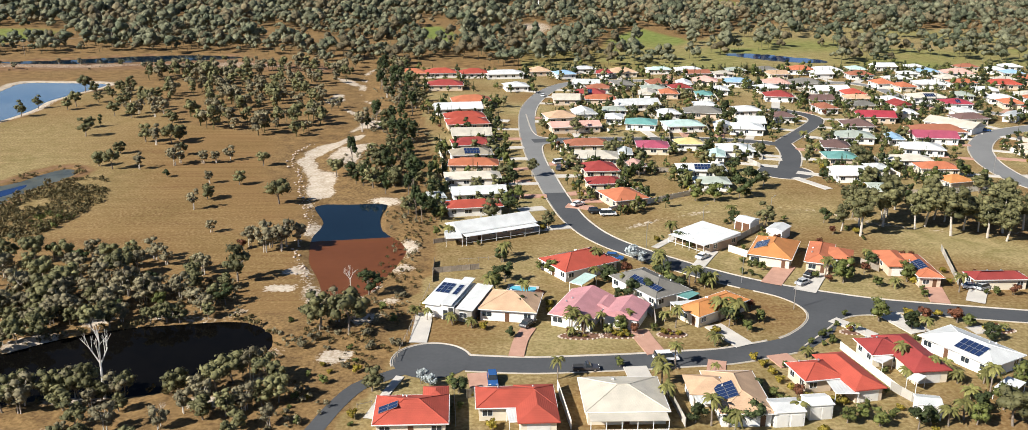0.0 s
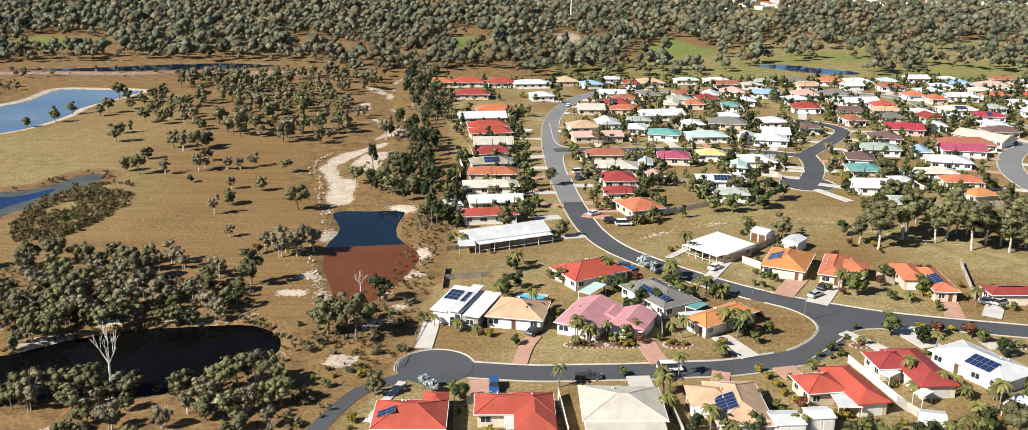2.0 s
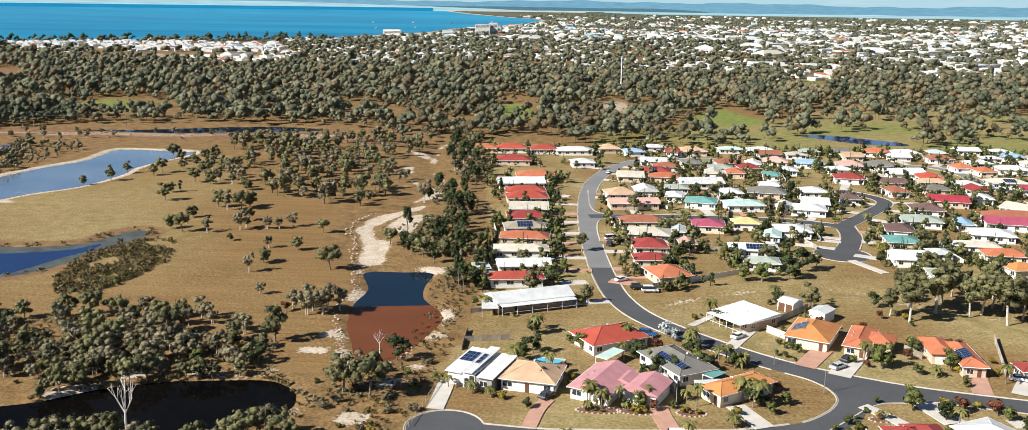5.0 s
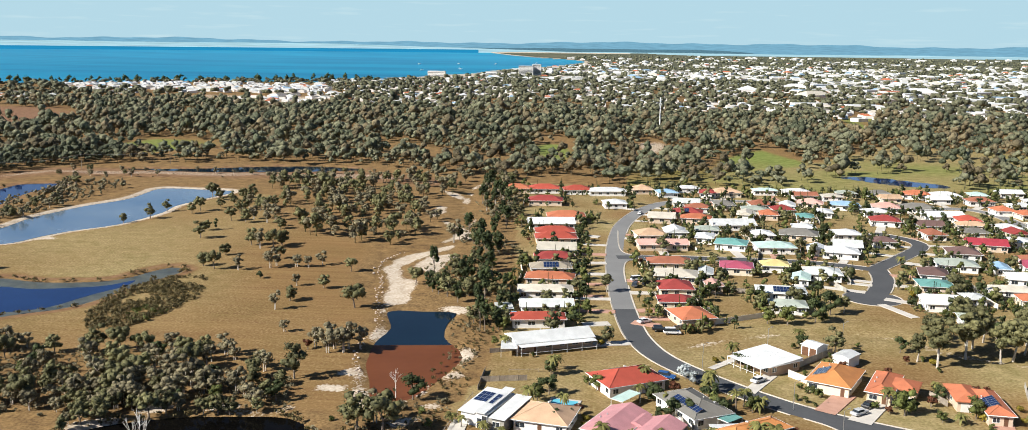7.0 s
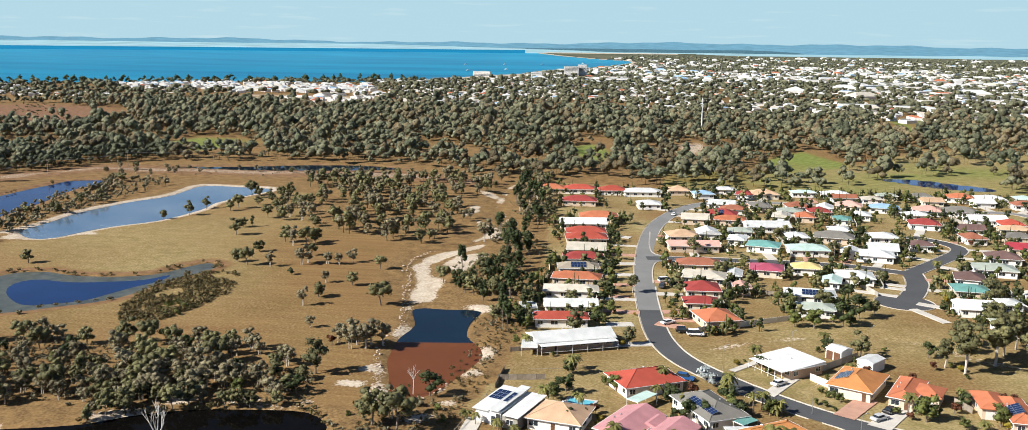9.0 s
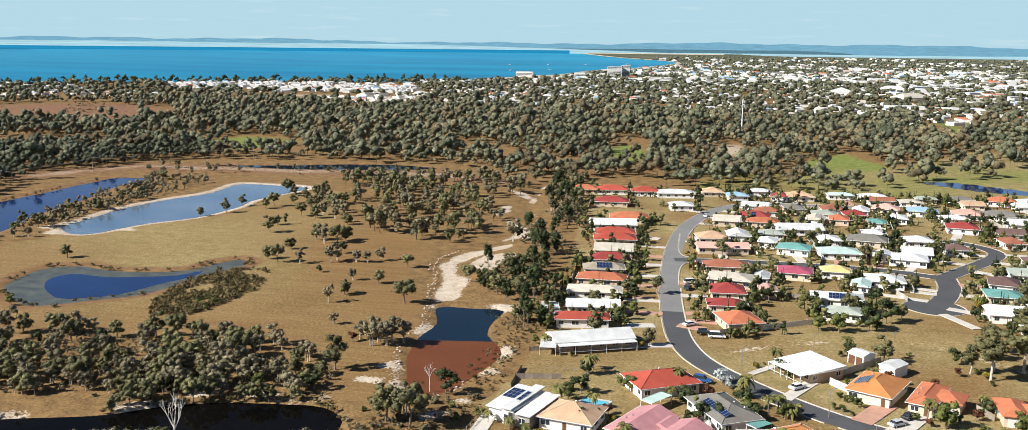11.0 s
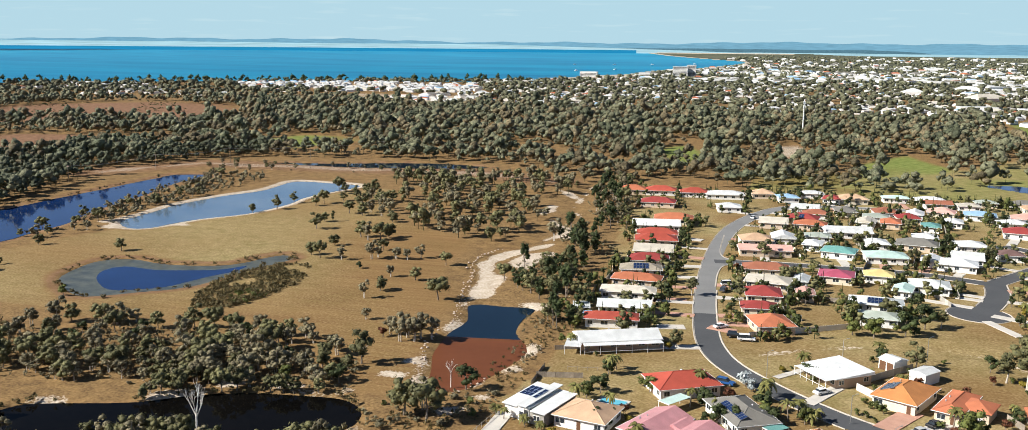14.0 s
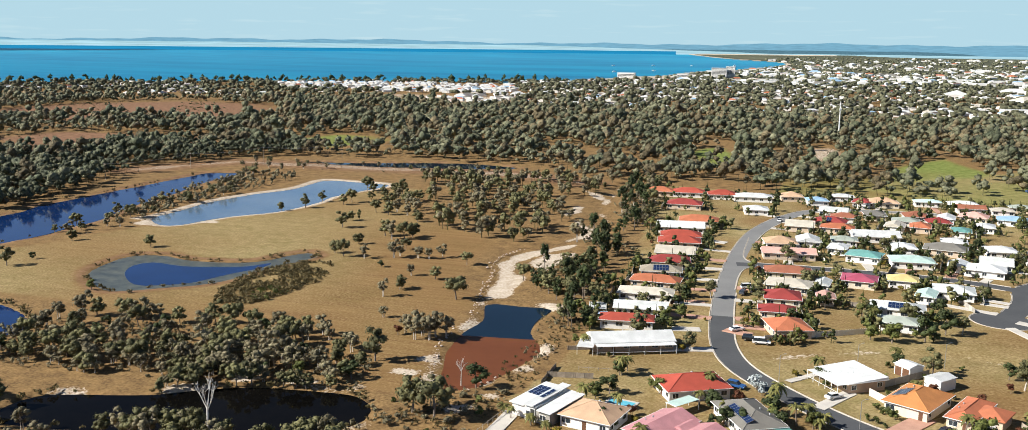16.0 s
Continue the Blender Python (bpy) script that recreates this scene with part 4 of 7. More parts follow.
            g.matrix_local = pose(ex, ey - (ed - 1.1) / 2 - 0.02, 0.02)
            add_window(ob, pose(ex - (ew - 1.1) / 2, ey, 1.5, 0, 0, -90), 1.5)
        # roof vents
        for _ in range(2):
            vb = bmesh.new()
            tube(vb, (0, 0, -0.3), (0, 0, 0.25), 0.14, 0.14, 8)
            tube(vb, (0, 0, 0.25), (0, 0, 0.42), 0.22, 0.12, 8)
            v = part("roof_vent", vb, M_ALU, ob)
            s = rng.uniform(0.25, 0.6)
            run = min(bw, bd) / 2
            if bw >= bd:
                v.location = (cx + rng.uniform(-0.25, 0.25) * bw, cy + bd / 2 - s * run * (1 if style != "skillion" else 2), ze + s * run * math.tan(radians(pitch)) if style != "skillion" else ze + 0.2)
            else:
                v.location = (cx - bw / 2 + s * run, cy + rng.uniform(-0.2, 0.2) * bd, ze + s * run * math.tan(radians(pitch)) if style != "skillion" else ze + 0.2)
    if verandah:
        vb = bmesh.new()
        box(vb, cx - ww / 2, cy - dd / 2 - 3.2, ze - 0.32, cx + ww / 2, cy - dd / 2 - 0.62, ze - 0.24)
        part("verandah_roof", vb, ROOFS[colour], ob)
        for u in np.linspace(-ww / 2 + 0.1, ww / 2 - 0.1, 6):
            p = part("verandah_post", boxed(-0.06, -0.06, 0, 0.06, 0.06, ze - 0.32), M_TRIM, ob)
            p.location = (cx + u, cy - dd / 2 - 3.05, 0)
        for u in np.linspace(-ww / 2 + 0.1, ww / 2 - 0.1, 6)[:-1]:
            p = part("verandah_rail", boxed(0.1, -0.03, 0.75, ww / 5 - 0.1, 0.03, 0.85), M_TRIM, ob)
            p.location = (cx + u, cy - dd / 2 - 3.05, 0)
    if solar:
        cols, rows = {"f": (5, 2), "l": (4, 2), "b": (9, 1)}[solar]
        long_x = bw >= bd
        if style == "skillion":
            pitch_, face = pitch, 0
        else:
            pitch_, face = pitch, (0 if solar != "l" and long_x else -90)
        half = (dd / 2 + 0.55) if face == 0 else (ww / 2 + 0.55)
        width = ww if face == 0 else dd
        run = min(ww, dd) / 2 + 0.55
        cols = min(cols, max(2, int((width - 2.2 * run if style == "hip" and width < 2.6 * run else width * 0.7) / 1.08)))
        for i in range(cols):
            for j in range(rows):
                v = 0.7 + run / math.cos(radians(pitch_)) * 0.35 + (j - (rows - 1) / 2) * 1.72
                u = (i - (cols - 1) / 2) * 1.08 + (0.12 * width if near else 0)
                m = pose(cx, cy, 0, 0, 0, face) @ pose(u, -half + v * math.cos(radians(pitch_)), ze + v * math.sin(radians(pitch_)) + 0.12, pitch_)
                f = new("solar_panel", FRAME)
                f.parent = ob
                f.matrix_local = m
                c_ = new("cell_sheet", PANEL)
                c_.parent = f
    return ob


house([(-21.7, 141.9, 1, 12.3, 9.8), (-17.9, 147.2, 1, 4.5, 5.4)], "hip", "red", near=True, solar="l")
house([(-4.3, 145.8, 1, 13.6, 7.5), (-0.9, 143.6, 1, 7, 13.1)], "hip", "red", near=True)
house([(14.2, 146.4, 0, 14.2, 12.4)], "hip", "cream", near=True, verandah=True)
house([(34.2, 146.8, -1, 9.4, 15.6), (30.1, 149.5, -1, 8.3, 7.3)], "hip", "tan", near=True, solar="f")
house([(50.7, 154.5, 10, 7.9, 7.6), (56.8, 154.2, 10, 6.3, 14.8)], "hip", "red", near=True)
house([(67.3, 164.3, 5, 7.8, 7.6), (71.6, 161.5, 5, 7.6, 16)], "hip", "darkred", near=True)
house([(84.9, 164.3, -62, 16.1, 10.1)], "hip", "white", near=True, solar="f")


def modern_house(x, y, rot):
    """Three long roof planes at two heights over white walls, with dark gaps between."""
    ob = thing("house", "modern white house with three stepped flat roofs and solar panels", "house", x, y, 0, rot, group="suburban houses")
    c, s = math.cos(radians(rot)), math.sin(radians(rot))
    FOOTPRINTS.append((x, y, c, s, 6.0, 7.2))
    for x0, x1, y0, y1, h, mat in ((-5.4, -1.5, -6.0, 6.4, 2.9, WALLS[0]), (-1.5, 1.3, -6.6, 6.8, 3.5, WALLS[0]), (1.3, 5.2, -6.4, 5.6, 2.9, M_FENCE)):
        part("wall", boxed(x0, y0, -0.05, x1 - 0.004, y1, h), mat, ob)
    for x0, x1, y0, y1, h in ((-5.9, -1.9, -6.6, 7.0, 2.95), (-1.5, 1.0, -7.2, 7.4, 3.62), (1.9, 5.7, -7.0, 6.2, 2.95)):
        rb = bmesh.new()
        v = [rb.verts.new(q) for q in ((x0, y0, h), (x1, y0, h), (x1, y1, h + 0.7), (x0, y1, h + 0.7), (x0, y0, h + 0.18), (x1, y0, h + 0.18), (x1, y1, h + 0.88), (x0, y1, h + 0.88))]
        for f in ((3, 2, 1, 0), (4, 5, 6, 7), (0, 1, 5, 4), (1, 2, 6, 5), (2, 3, 7, 6), (3, 0, 4, 7)):
            rb.faces.new([v[k] for k in f])
        part("roof", rb, ROOFS["white"], ob)
    # flat dark strips laid in the gaps between the roof planes
    part("clerestory", boxed(-1.9, -6.2, 2.9, -1.5, 6.6, 3.05), M_DARK, ob, "dark strip between roof planes")
    part("clerestory", boxed(1.3, -6.2, 2.9, 1.9, 5.8, 3.05), M_DARK, ob, "dark strip between roof planes")
    g = part("garage_door", boxed(-1.9, -0.03, 0, 1.9, 0.03, 2.3), M_GARAGE, ob)
    g.matrix_local = pose(-3.4, -6.03, 0.02)
    part("door", boxed(-1.1, -6.68, 0.02, -0.1, -6.6, 2.2), M_GLASS, ob)
    part("entry_screen", boxed(0.1, -6.72, 0.02, 1.1, -6.6, 2.9), M_DARK, ob)
    add_window(ob, pose(3.3, -6.42, 1.5), 1.8)
    add_window(ob, pose(-5.42, -1.0, 1.5, 0, 0, -90), 1.5)
    add_window(ob, pose(5.22, 0.0, 1.5, 0, 0, 90), 1.5)
    for i, j in [(i, j) for i in range(3) for j in range(3)]:
        f = new("solar_panel", FRAME)
        f.parent = ob
        f.matrix_local = pose(-4.9 + 1.06 * i, 0.2 + 1.72 * j, 3.20 + 0.0515 * (0.2 + 1.72 * j + 6.6), 2.95)
        q = new("cell_sheet", PANEL)
        q.parent = f
    for j in range(3):
        f = new("solar_panel", FRAME)
        f.parent = ob
        f.matrix_local = pose(-0.3, -1.4 + 1.72 * j, 3.87 + 0.048 * (5.8 + 1.72 * j), 2.75)
        q = new("cell_sheet", PANEL)
        q.parent = f


modern_house(-14.6, 190.6, -20)
house([(-3.5, 188.3, -11, 12.5, 11.3)], "hip", "tan", near=True)
house([(11.5, 185.9, -25, 9.6, 15.2), (20.6, 183.4, -25, 8.2, 9.6), (16.6, 186.6, -25, 5.0, 6.0)], "gable", "pink", near=True)
house([(28.3, 198.3, -60, 16.4, 10.4)], "hip", "grey", near=True, solar="b")
house([(13.9, 213.7, -60, 11.4, 16)], "hip", "red", near=True, solar="l")
house([(39.7, 185.9, -55, 6.7, 16)], "hip", "orange", near=True)
house([(49.8, 233.3, -53, 12.9, 11.5)], "skillion", "white", near=True, verandah=True)
house([(63.7, 244.8, -46, 5.9, 5.8)], "shed", "white", near=True)
house([(70.2, 237.5, -39, 5.4, 7.2)], "shed", "white", near=True)
house([(64, 221.5, -26, 10.7, 15.3)], "hip", "orange", near=True, solar="f")
house([(74.3, 217.4, -24, 6.3, 16), (78.6, 217.1, -24, 7.3, 8)], "hip", "terracotta", near=True)
house([(94.8, 208, -4, 5.9, 16), (90.8, 213.3, -4, 6.3, 11.5)], "hip", "terracotta", near=True, solar="f")
house([(110.1, 201.2, -89, 5.5, 13.3)], "hip", "darkred", near=True, solar="f")
house([(-6.8, 243.1, 25, 22.8, 9.9)], "gable", "white", near=True, verandah=True)
house([(41.1, 141.5, 4, 6.3, 5.6)], "shed", "white", near=True)
house([(47.2, 143.3, 6, 5.2, 4.7)], "shed", "white", near=True)
house([(66.2, 142.6, -14, 5, 4.5)], "shed", "palegrey", near=True)
house([(-11.6, 260.8, 9, 16.2, 7.5)], "hip", "red")
house([(-10.2, 275.1, 9, 16.7, 8.6)], "gable", "palegrey")
house([(-12, 293, 5, 18, 9.1)], "hip", "cream")
house([(-11.7, 309.6, -0, 17.1, 8.9)], "hip", "terracotta")
house([(-12.7, 324.7, 9, 14.9, 8.9)], "hip", "olive", solar="f")
house([(-12.3, 340.7, 9, 15.5, 10.3)], "hip", "darkred")
house([(-12.6, 357.4, 4, 15.6, 11.5)], "gable", "cream")
house([(-14.4, 377.9, 9, 17.5, 10.6)], "hip", "red")
house([(-15.7, 390.7, 9, 17.2, 10.2)], "hip", "red")
house([(-18.8, 410.6, 9, 21.2, 11.5)], "gable", "white")
house([(-13.1, 428.4, 7, 18.2, 11.5)], "hip", "terracotta")
house([(-26.2, 472.2, 3, 17.9, 11.5)], "hip", "darkred")
house([(-45.7, 510, 9, 16.3, 11.5)], "hip", "terracotta")
house([(-30.1, 512.1, 9, 18, 11.5)], "hip", "red")
house([(-11.8, 511.3, 9, 15.6, 11.5)], "hip", "red")
house([(4.6, 509.4, 9, 20.5, 11.5)], "hip", "white")
house([(9.2, 469.5, 9, 12.1, 11.5)], "hip", "white")
house([(24, 519.1, 12, 11.8, 11.5)], "hip", "tan")
house([(37.3, 509.4, 12, 11.1, 11.5)], "hip", "blue")
house([(29, 372, 9, 20.6, 9.1)], "gable", "pinkish")
house([(24.8, 391.3, 12, 13.3, 11.5)], "hip", "tan")
house([(31.4, 433, -1, 12.9, 11.5)], "gable", "cream")
house([(44.1, 447.3, -9, 15.1, 11.5)], "hip", "darkred", solar="f")
house([(35.8, 399.3, 6, 9.9, 11.5)], "gable", "white")
house([(47.6, 389.1, -9, 7.8, 11.5)], "hip", "white")
house([(57.1, 377.7, -12, 13.1, 11.5)], "hip", "teal")
house([(73.6, 374.3, 6, 15.9, 11.5)], "hip", "mint")
house([(72.5, 399.3, 6, 9.1, 11.5)], "hip", "white")
house([(88.2, 401.6, -9, 16.3, 11.5)], "hip", "grey")
house([(89.7, 372.2, -9, 7.6, 9.6)], "gable", "white")
house([(30.2, 339.2, 5, 16.7, 9.5)], "hip", "rust")
house([(31.5, 320.6, -6, 15.3, 11.4)], "hip", "cream")
house([(30.2, 303.2, 5, 11.7, 11.5)], "hip", "darkred")
house([(29.4, 286, 5, 11.3, 8)], "hip", "darkred")
house([(33.2, 270.2, -70, 12.3, 11.4)], "hip", "terracotta")
house([(54.2, 336.2, -5, 12.1, 11.5)], "hip", "magenta")
house([(68.5, 340.7, -1, 10.5, 8.6)], "hip", "yellow")
house([(83.5, 331.3, -4, 12.9, 11.5)], "hip", "palegrey")
house([(64.4, 302.4, -4, 16.2, 10.2)], "hip", "palegrey", solar="f")
house([(63.8, 286.1, -3, 11.4, 8.7)], "hip", "sage")
house([(42.3, 325.4, -6, 5.2, 9.6)], "gable", "palegrey")
house([(43.3, 307.5, 5, 6, 7.5)], "gable", "pinkish")
house([(74.4, 321.9, -12, 6.4, 9.4)], "gable", "mint")
house([(62.5, 420.5, 9, 19.5, 11.5)], "gable", "white")
house([(72, 447.5, -9, 8.7, 11.5)], "gable", "cream")
house([(82.7, 449.4, -5, 9.2, 11.5)], "hip", "terracotta")
house([(99, 445, -6, 8.4, 11.5)], "hip", "teal")
house([(109.3, 486.2, -12, 12.9, 11.5)], "hip", "pinkish")
house([(125.8, 483.6, -9, 14.6, 11.5)], "hip", "blue")
house([(110.9, 460.2, -7, 7.7, 11.5)], "hip", "white")
house([(82.9, 478, 6, 11.8, 11.5)], "hip", "rust")
house([(96.3, 477.5, -8, 8.1, 11.5)], "gable", "white")
house([(64.4, 474.7, 6, 10.1, 11.5)], "hip", "grey")
house([(69.3, 515.3, 9, 16.6, 11.5)], "hip", "tan")
house([(59.9, 512.3, -7, 9.7, 11.5)], "hip", "darkred")
house([(108.8, 406.2, 6, 11.4, 11.5)], "hip", "white")
house([(103.4, 380.6, -7, 11.5, 11.5)], "gable", "palegrey")
house([(97.9, 368.7, -9, 14.2, 11.5)], "hip", "white")
house([(145.3, 479.9, -9, 13.9, 11.5)], "hip", "pinkish")
house([(134.3, 441.6, -8, 13.7, 11.5)], "hip", "darkred")
house([(160.3, 480, -7, 16.7, 11.5)], "hip", "grey")
house([(165.8, 458.5, 6, 17.9, 11.5)], "gable", "white")
house([(173.5, 448.5, -3, 11.1, 11.5)], "hip", "red")
house([(173.5, 526.2, -11, 14.9, 11.5)], "hip", "terracotta")
house([(188.4, 526.4, -2, 15.6, 11.5)], "hip", "white")
house([(207, 529.6, -6, 10.2, 11.5)], "hip", "mint")
house([(201.2, 480.1, 6, 10.2, 11.5)], "hip", "terracotta")
house([(208.3, 469.8, 6, 9.4, 11.5)], "hip", "terracotta")
house([(146.3, 412.1, 6, 9.1, 11.5)], "hip", "rust")
house([(161.3, 392.4, -9, 15.5, 11.5)], "gable", "crimson")
house([(145.8, 373.9, -6, 12.4, 11.5)], "hip", "brown")
house([(136.1, 353.1, -8, 14.7, 11.5)], "hip", "sage")
house([(122.7, 336, -12, 10.1, 11.5)], "hip", "brown")
house([(117.9, 319.1, -4, 11.5, 10.7)], "hip", "teal")
house([(113.8, 296.9, -2, 13.6, 11.1)], "gable", "white")
house([(124.9, 303.6, 5, 6.8, 8.1)], "hip", "palegrey")
house([(115.1, 277.4, -7, 7, 10.4)], "hip", "sage")
house([(143, 286.9, -75, 8.3, 9.9)], "hip", "orange")
house([(145.4, 303.6, -4, 13.7, 8.6)], "hip", "terracotta")
house([(154, 333.1, -12, 14.7, 11.5)], "hip", "palegrey")
house([(150.6, 349, -9, 5.8, 9.9)], "gable", "blue")
house([(167.6, 351.9, -9, 16.3, 11.5)], "gable", "magenta")
house([(173.7, 362.8, -3, 21.9, 11.5)], "hip", "rust")
house([(187, 374.7, -53, 21.2, 11.5)], "gable", "cream")
house([(211.9, 423.1, -9, 13.9, 11.5)], "hip", "crimson", solar="f")
house([(205.4, 403.1, -9, 9.5, 11.5)], "hip", "palegrey")
house([(222.2, 393.4, -41, 6.3, 11.5)], "gable", "palegrey")
house([(238.6, 423.5, -9, 10.4, 11.5)], "hip", "terracotta")
house([(205.7, 439.1, 0, 17.4, 11.5)], "hip", "cream", solar="f")
house([(177.5, 400.4, -9, 9.6, 11.5)], "hip", "white")
house([(225.3, 477.9, -9, 15.6, 11.5)], "hip", "white")
house([(264.7, 477.6, -9, 17.5, 11.5)], "hip", "red")
house([(240.2, 436, -9, 12.4, 11.5)], "hip", "white")
house([(226.4, 444.9, -9, 8.5, 11.5)], "hip", "sage")
house([(244.4, 521.1, -10, 12, 11.5)], "hip", "blue")
house([(259.2, 515.1, -9, 17.2, 11.5)], "hip", "pinkish")
house([(288.8, 528.4, -9, 9.8, 11.5)], "hip", "white")
house([(290.9, 516.2, -9, 11.3, 11.5)], "hip", "blue")
house([(245.8, 458.8, -9, 11.4, 11.5)], "hip", "white")


def infill():
    """Houses on the lots that are still empty in the farther streets."""
    rng = random.Random(5)
    lots = [(x + rng.uniform(-3, 3), y + rng.uniform(-3, 3)) for y in np.arange(285, 545, 15.0) for x in np.arange(18, 330, 15.0)]
    for x, y in lots:
        if x < 30 + (y - 285) * 0.02 or x > 60 + 0.52 * y or (x > 60 and y < 285) or y > 530 + 0.05 * x:
            continue
        if x < 150 and y < 312:
            continue
        w, d = rng.uniform(10, 15), rng.uniform(8, 11)
        if blocked(x, y, 5.2) or any(blocked(x + sx * w / 2, y + sy * d / 2, 0.8) for sx in (-1, 0, 1) for sy in (-1, 0, 1)):
            continue
        house([(round(x, 1), round(y, 1), rng.choice((-4, 2, 6)), w, d)], rng.choice(("hip", "hip", "hip", "gable")), rng.choice(("white", "white", "palegrey", "cream", "grey", "tan", "terracotta", "darkred", "mint", "sage", "brown", "rust", "white")))


def blocked(x, y, pad=0.0):
    """Whether a spot lies on a road or under a roof."""
    for bx, by, c, s, hw, hd in FOOTPRINTS:
        dx, dy = x - bx, y - by
        if abs(dx * c + dy * s) < hw + pad and abs(-dx * s + dy * c) < hd + pad:
            return True
    a, b = np.array([x]), np.array([y])
    for line, w in ROADS.values():
        if line_distance(a, b, line)[0] < w / 2 + 0.8 + pad:
            return True
    return any(math.hypot(x - cx, y - cy) < r + 0.8 + pad for cx, cy, r in BULBS)


infill()

# ---- trees ----
def lump(rng):
    """A twelve-faced uneven clump of unit size, as quads."""
    octa = {(a, s): (1.0 + rng.uniform(-0.30, 0.22)) * np.eye(3)[a] * s for a in range(3) for s in (-1, 1)}
    cube = {(a, b, c): (0.55 + rng.uniform(-0.16, 0.12)) * np.array([a, b, c], float) for a in (-1, 1) for b in (-1, 1) for c in (-1, 1)}
    out = []
    for a, b in ((0, 1), (1, 2), (2, 0)):
        c = 3 - a - b
        for sa in (-1, 1):
            for sb in (-1, 1):
                lo, hi = [0, 0, 0], [0, 0, 0]
                for k, v in ((a, sa), (b, sb)):
                    lo[k] = hi[k] = v
                lo[c], hi[c] = -1, 1
                q = [octa[a, sa], cube[tuple(hi)], octa[b, sb], cube[tuple(lo)]]
                out += q if sa * sb > 0 else q[::-1]
    return np.array(out)


def block(rng):
    """A six-faced uneven clump of unit size, as quads, for trees far off."""
    v = {(a, b, c): (0.60 + rng.uniform(-0.20, 0.16)) * (np.array([a, b, c]) + rng.uniform(-0.3, 0.3, 3)) for a in (-1, 1) for b in (-1, 1) for c in (-1, 1)}
    faces = ((0, 1, 3, 2), (4, 6, 7, 5), (0, 4, 5, 1), (2, 3, 7, 6), (0, 2, 6, 4), (1, 5, 7, 3))
    corner = [v[a, b, c] for a in (-1, 1) for b in (-1, 1) for c in (-1, 1)]
    return np.array([corner[k] for f in faces for k in f])


def crown(rng, height, spread, base, clumps, leaves, size, upright=1.0, core=0.74, puff=1.0):
    """Leaf quads over dense clumps inside an uneven crown; returns their corners, four by four."""
    out = []
    mid, tall = (height + base) / 2, (height - base) / 2
    for _ in range(clumps):
        while True:
            p = rng.uniform(-1, 1, 3)
            if 0.25 < np.linalg.norm(p) < 1:
                break
        c = np.array([p[0] * spread * 0.66, p[1] * spread * 0.66, mid + p[2] * tall * 0.7])
        r = puff * spread * rng.uniform(0.30, 0.48)
        squash = np.array([1, 1, 0.75 * upright])
        if core:
            a = rng.uniform(0, 6.28)
            m = np.array([[math.cos(a), -math.sin(a), 0], [math.sin(a), math.cos(a), 0], [0, 0, 1]])
            out.append(c + ((block(rng) if leaves < 20 else lump(rng)) @ m.T) * r * core * squash)
        if not leaves:
            continue
        d = rng.normal(size=(leaves, 3))
        d /= np.linalg.norm(d, axis=1)[:, None]
        q = c + d * (r * rng.uniform(0.62, 1.06, (leaves, 1))) * squash
        away = q - np.array([0, 0, mid])
        nrm = d + 0.5 * away / (np.linalg.norm(away, axis=1)[:, None] + 0.01) + rng.normal(size=(leaves, 3)) * 0.40 + np.array([0, 0, 0.1])
        nrm /= np.linalg.norm(nrm, axis=1)[:, None]
        a = np.cross(nrm, rng.normal(size=(leaves, 3)))
        a /= np.linalg.norm(a, axis=1)[:, None]
        b = np.cross(nrm, a)
        s = size * rng.uniform(0.6, 1.3, (leaves, 1))
        t = s * rng.uniform(0.55, 0.95, (leaves, 1))
        quad = np.stack([q - a * s, q - b * t + nrm * 0.15 * s, q + a * s, q + b * t - nrm * 0.1 * s], 1)
        out.append(quad.reshape(-1, 3))
    return np.concatenate(out)


def welded(v):
    """Corners four by four as shared points and faces."""
    u, inv = np.unique(np.round(v, 4), axis=0, return_inverse=True)
    return u, inv.reshape(-1, 4)


def quads(n):
    return np.arange(n * 4).reshape(-1, 4)


def tree_kind(name, label, category, seed, height, spread, base, clumps, leaves, size, leaf, bark, trunks=1, radius=0.16, lean=0.5, upright=1.0, puff=1.0):
    rng = np.random.default_rng(seed)
    ob = thing(name, label, category, 0, 0, -500)
    bm = bmesh.new()
    v = crown(rng, height, spread, base, clumps, leaves, size, upright, 0.74, puff)
    for k in range(trunks):
        a = 2 * math.pi * (k + rng.uniform(0, 0.6)) / trunks
        foot = Vector((0.25 * math.cos(a) * (trunks > 1), 0.25 * math.sin(a) * (trunks > 1), -0.2))
        fork = Vector((lean * math.cos(a) * 0.5, lean * math.sin(a) * 0.5, base + 0.25 * (height - base)))
        tube(bm, foot, fork, radius, radius * 0.65, 7)
        for _ in range(4):
            e = v[rng.integers(len(v))]
            end = Vector((e[0] * 0.85, e[1] * 0.85, max(e[2], fork.z + 0.3)))
            tube(bm, fork.lerp(foot, 0.05), end, radius * 0.5, radius * 0.12, 5)
    part("trunk", bm, bark, ob)
    u, f = welded(v)
    c = new("crown", mesh_of("crown", u, f, leaf, smooth=True))
    c.parent = ob
    return ob


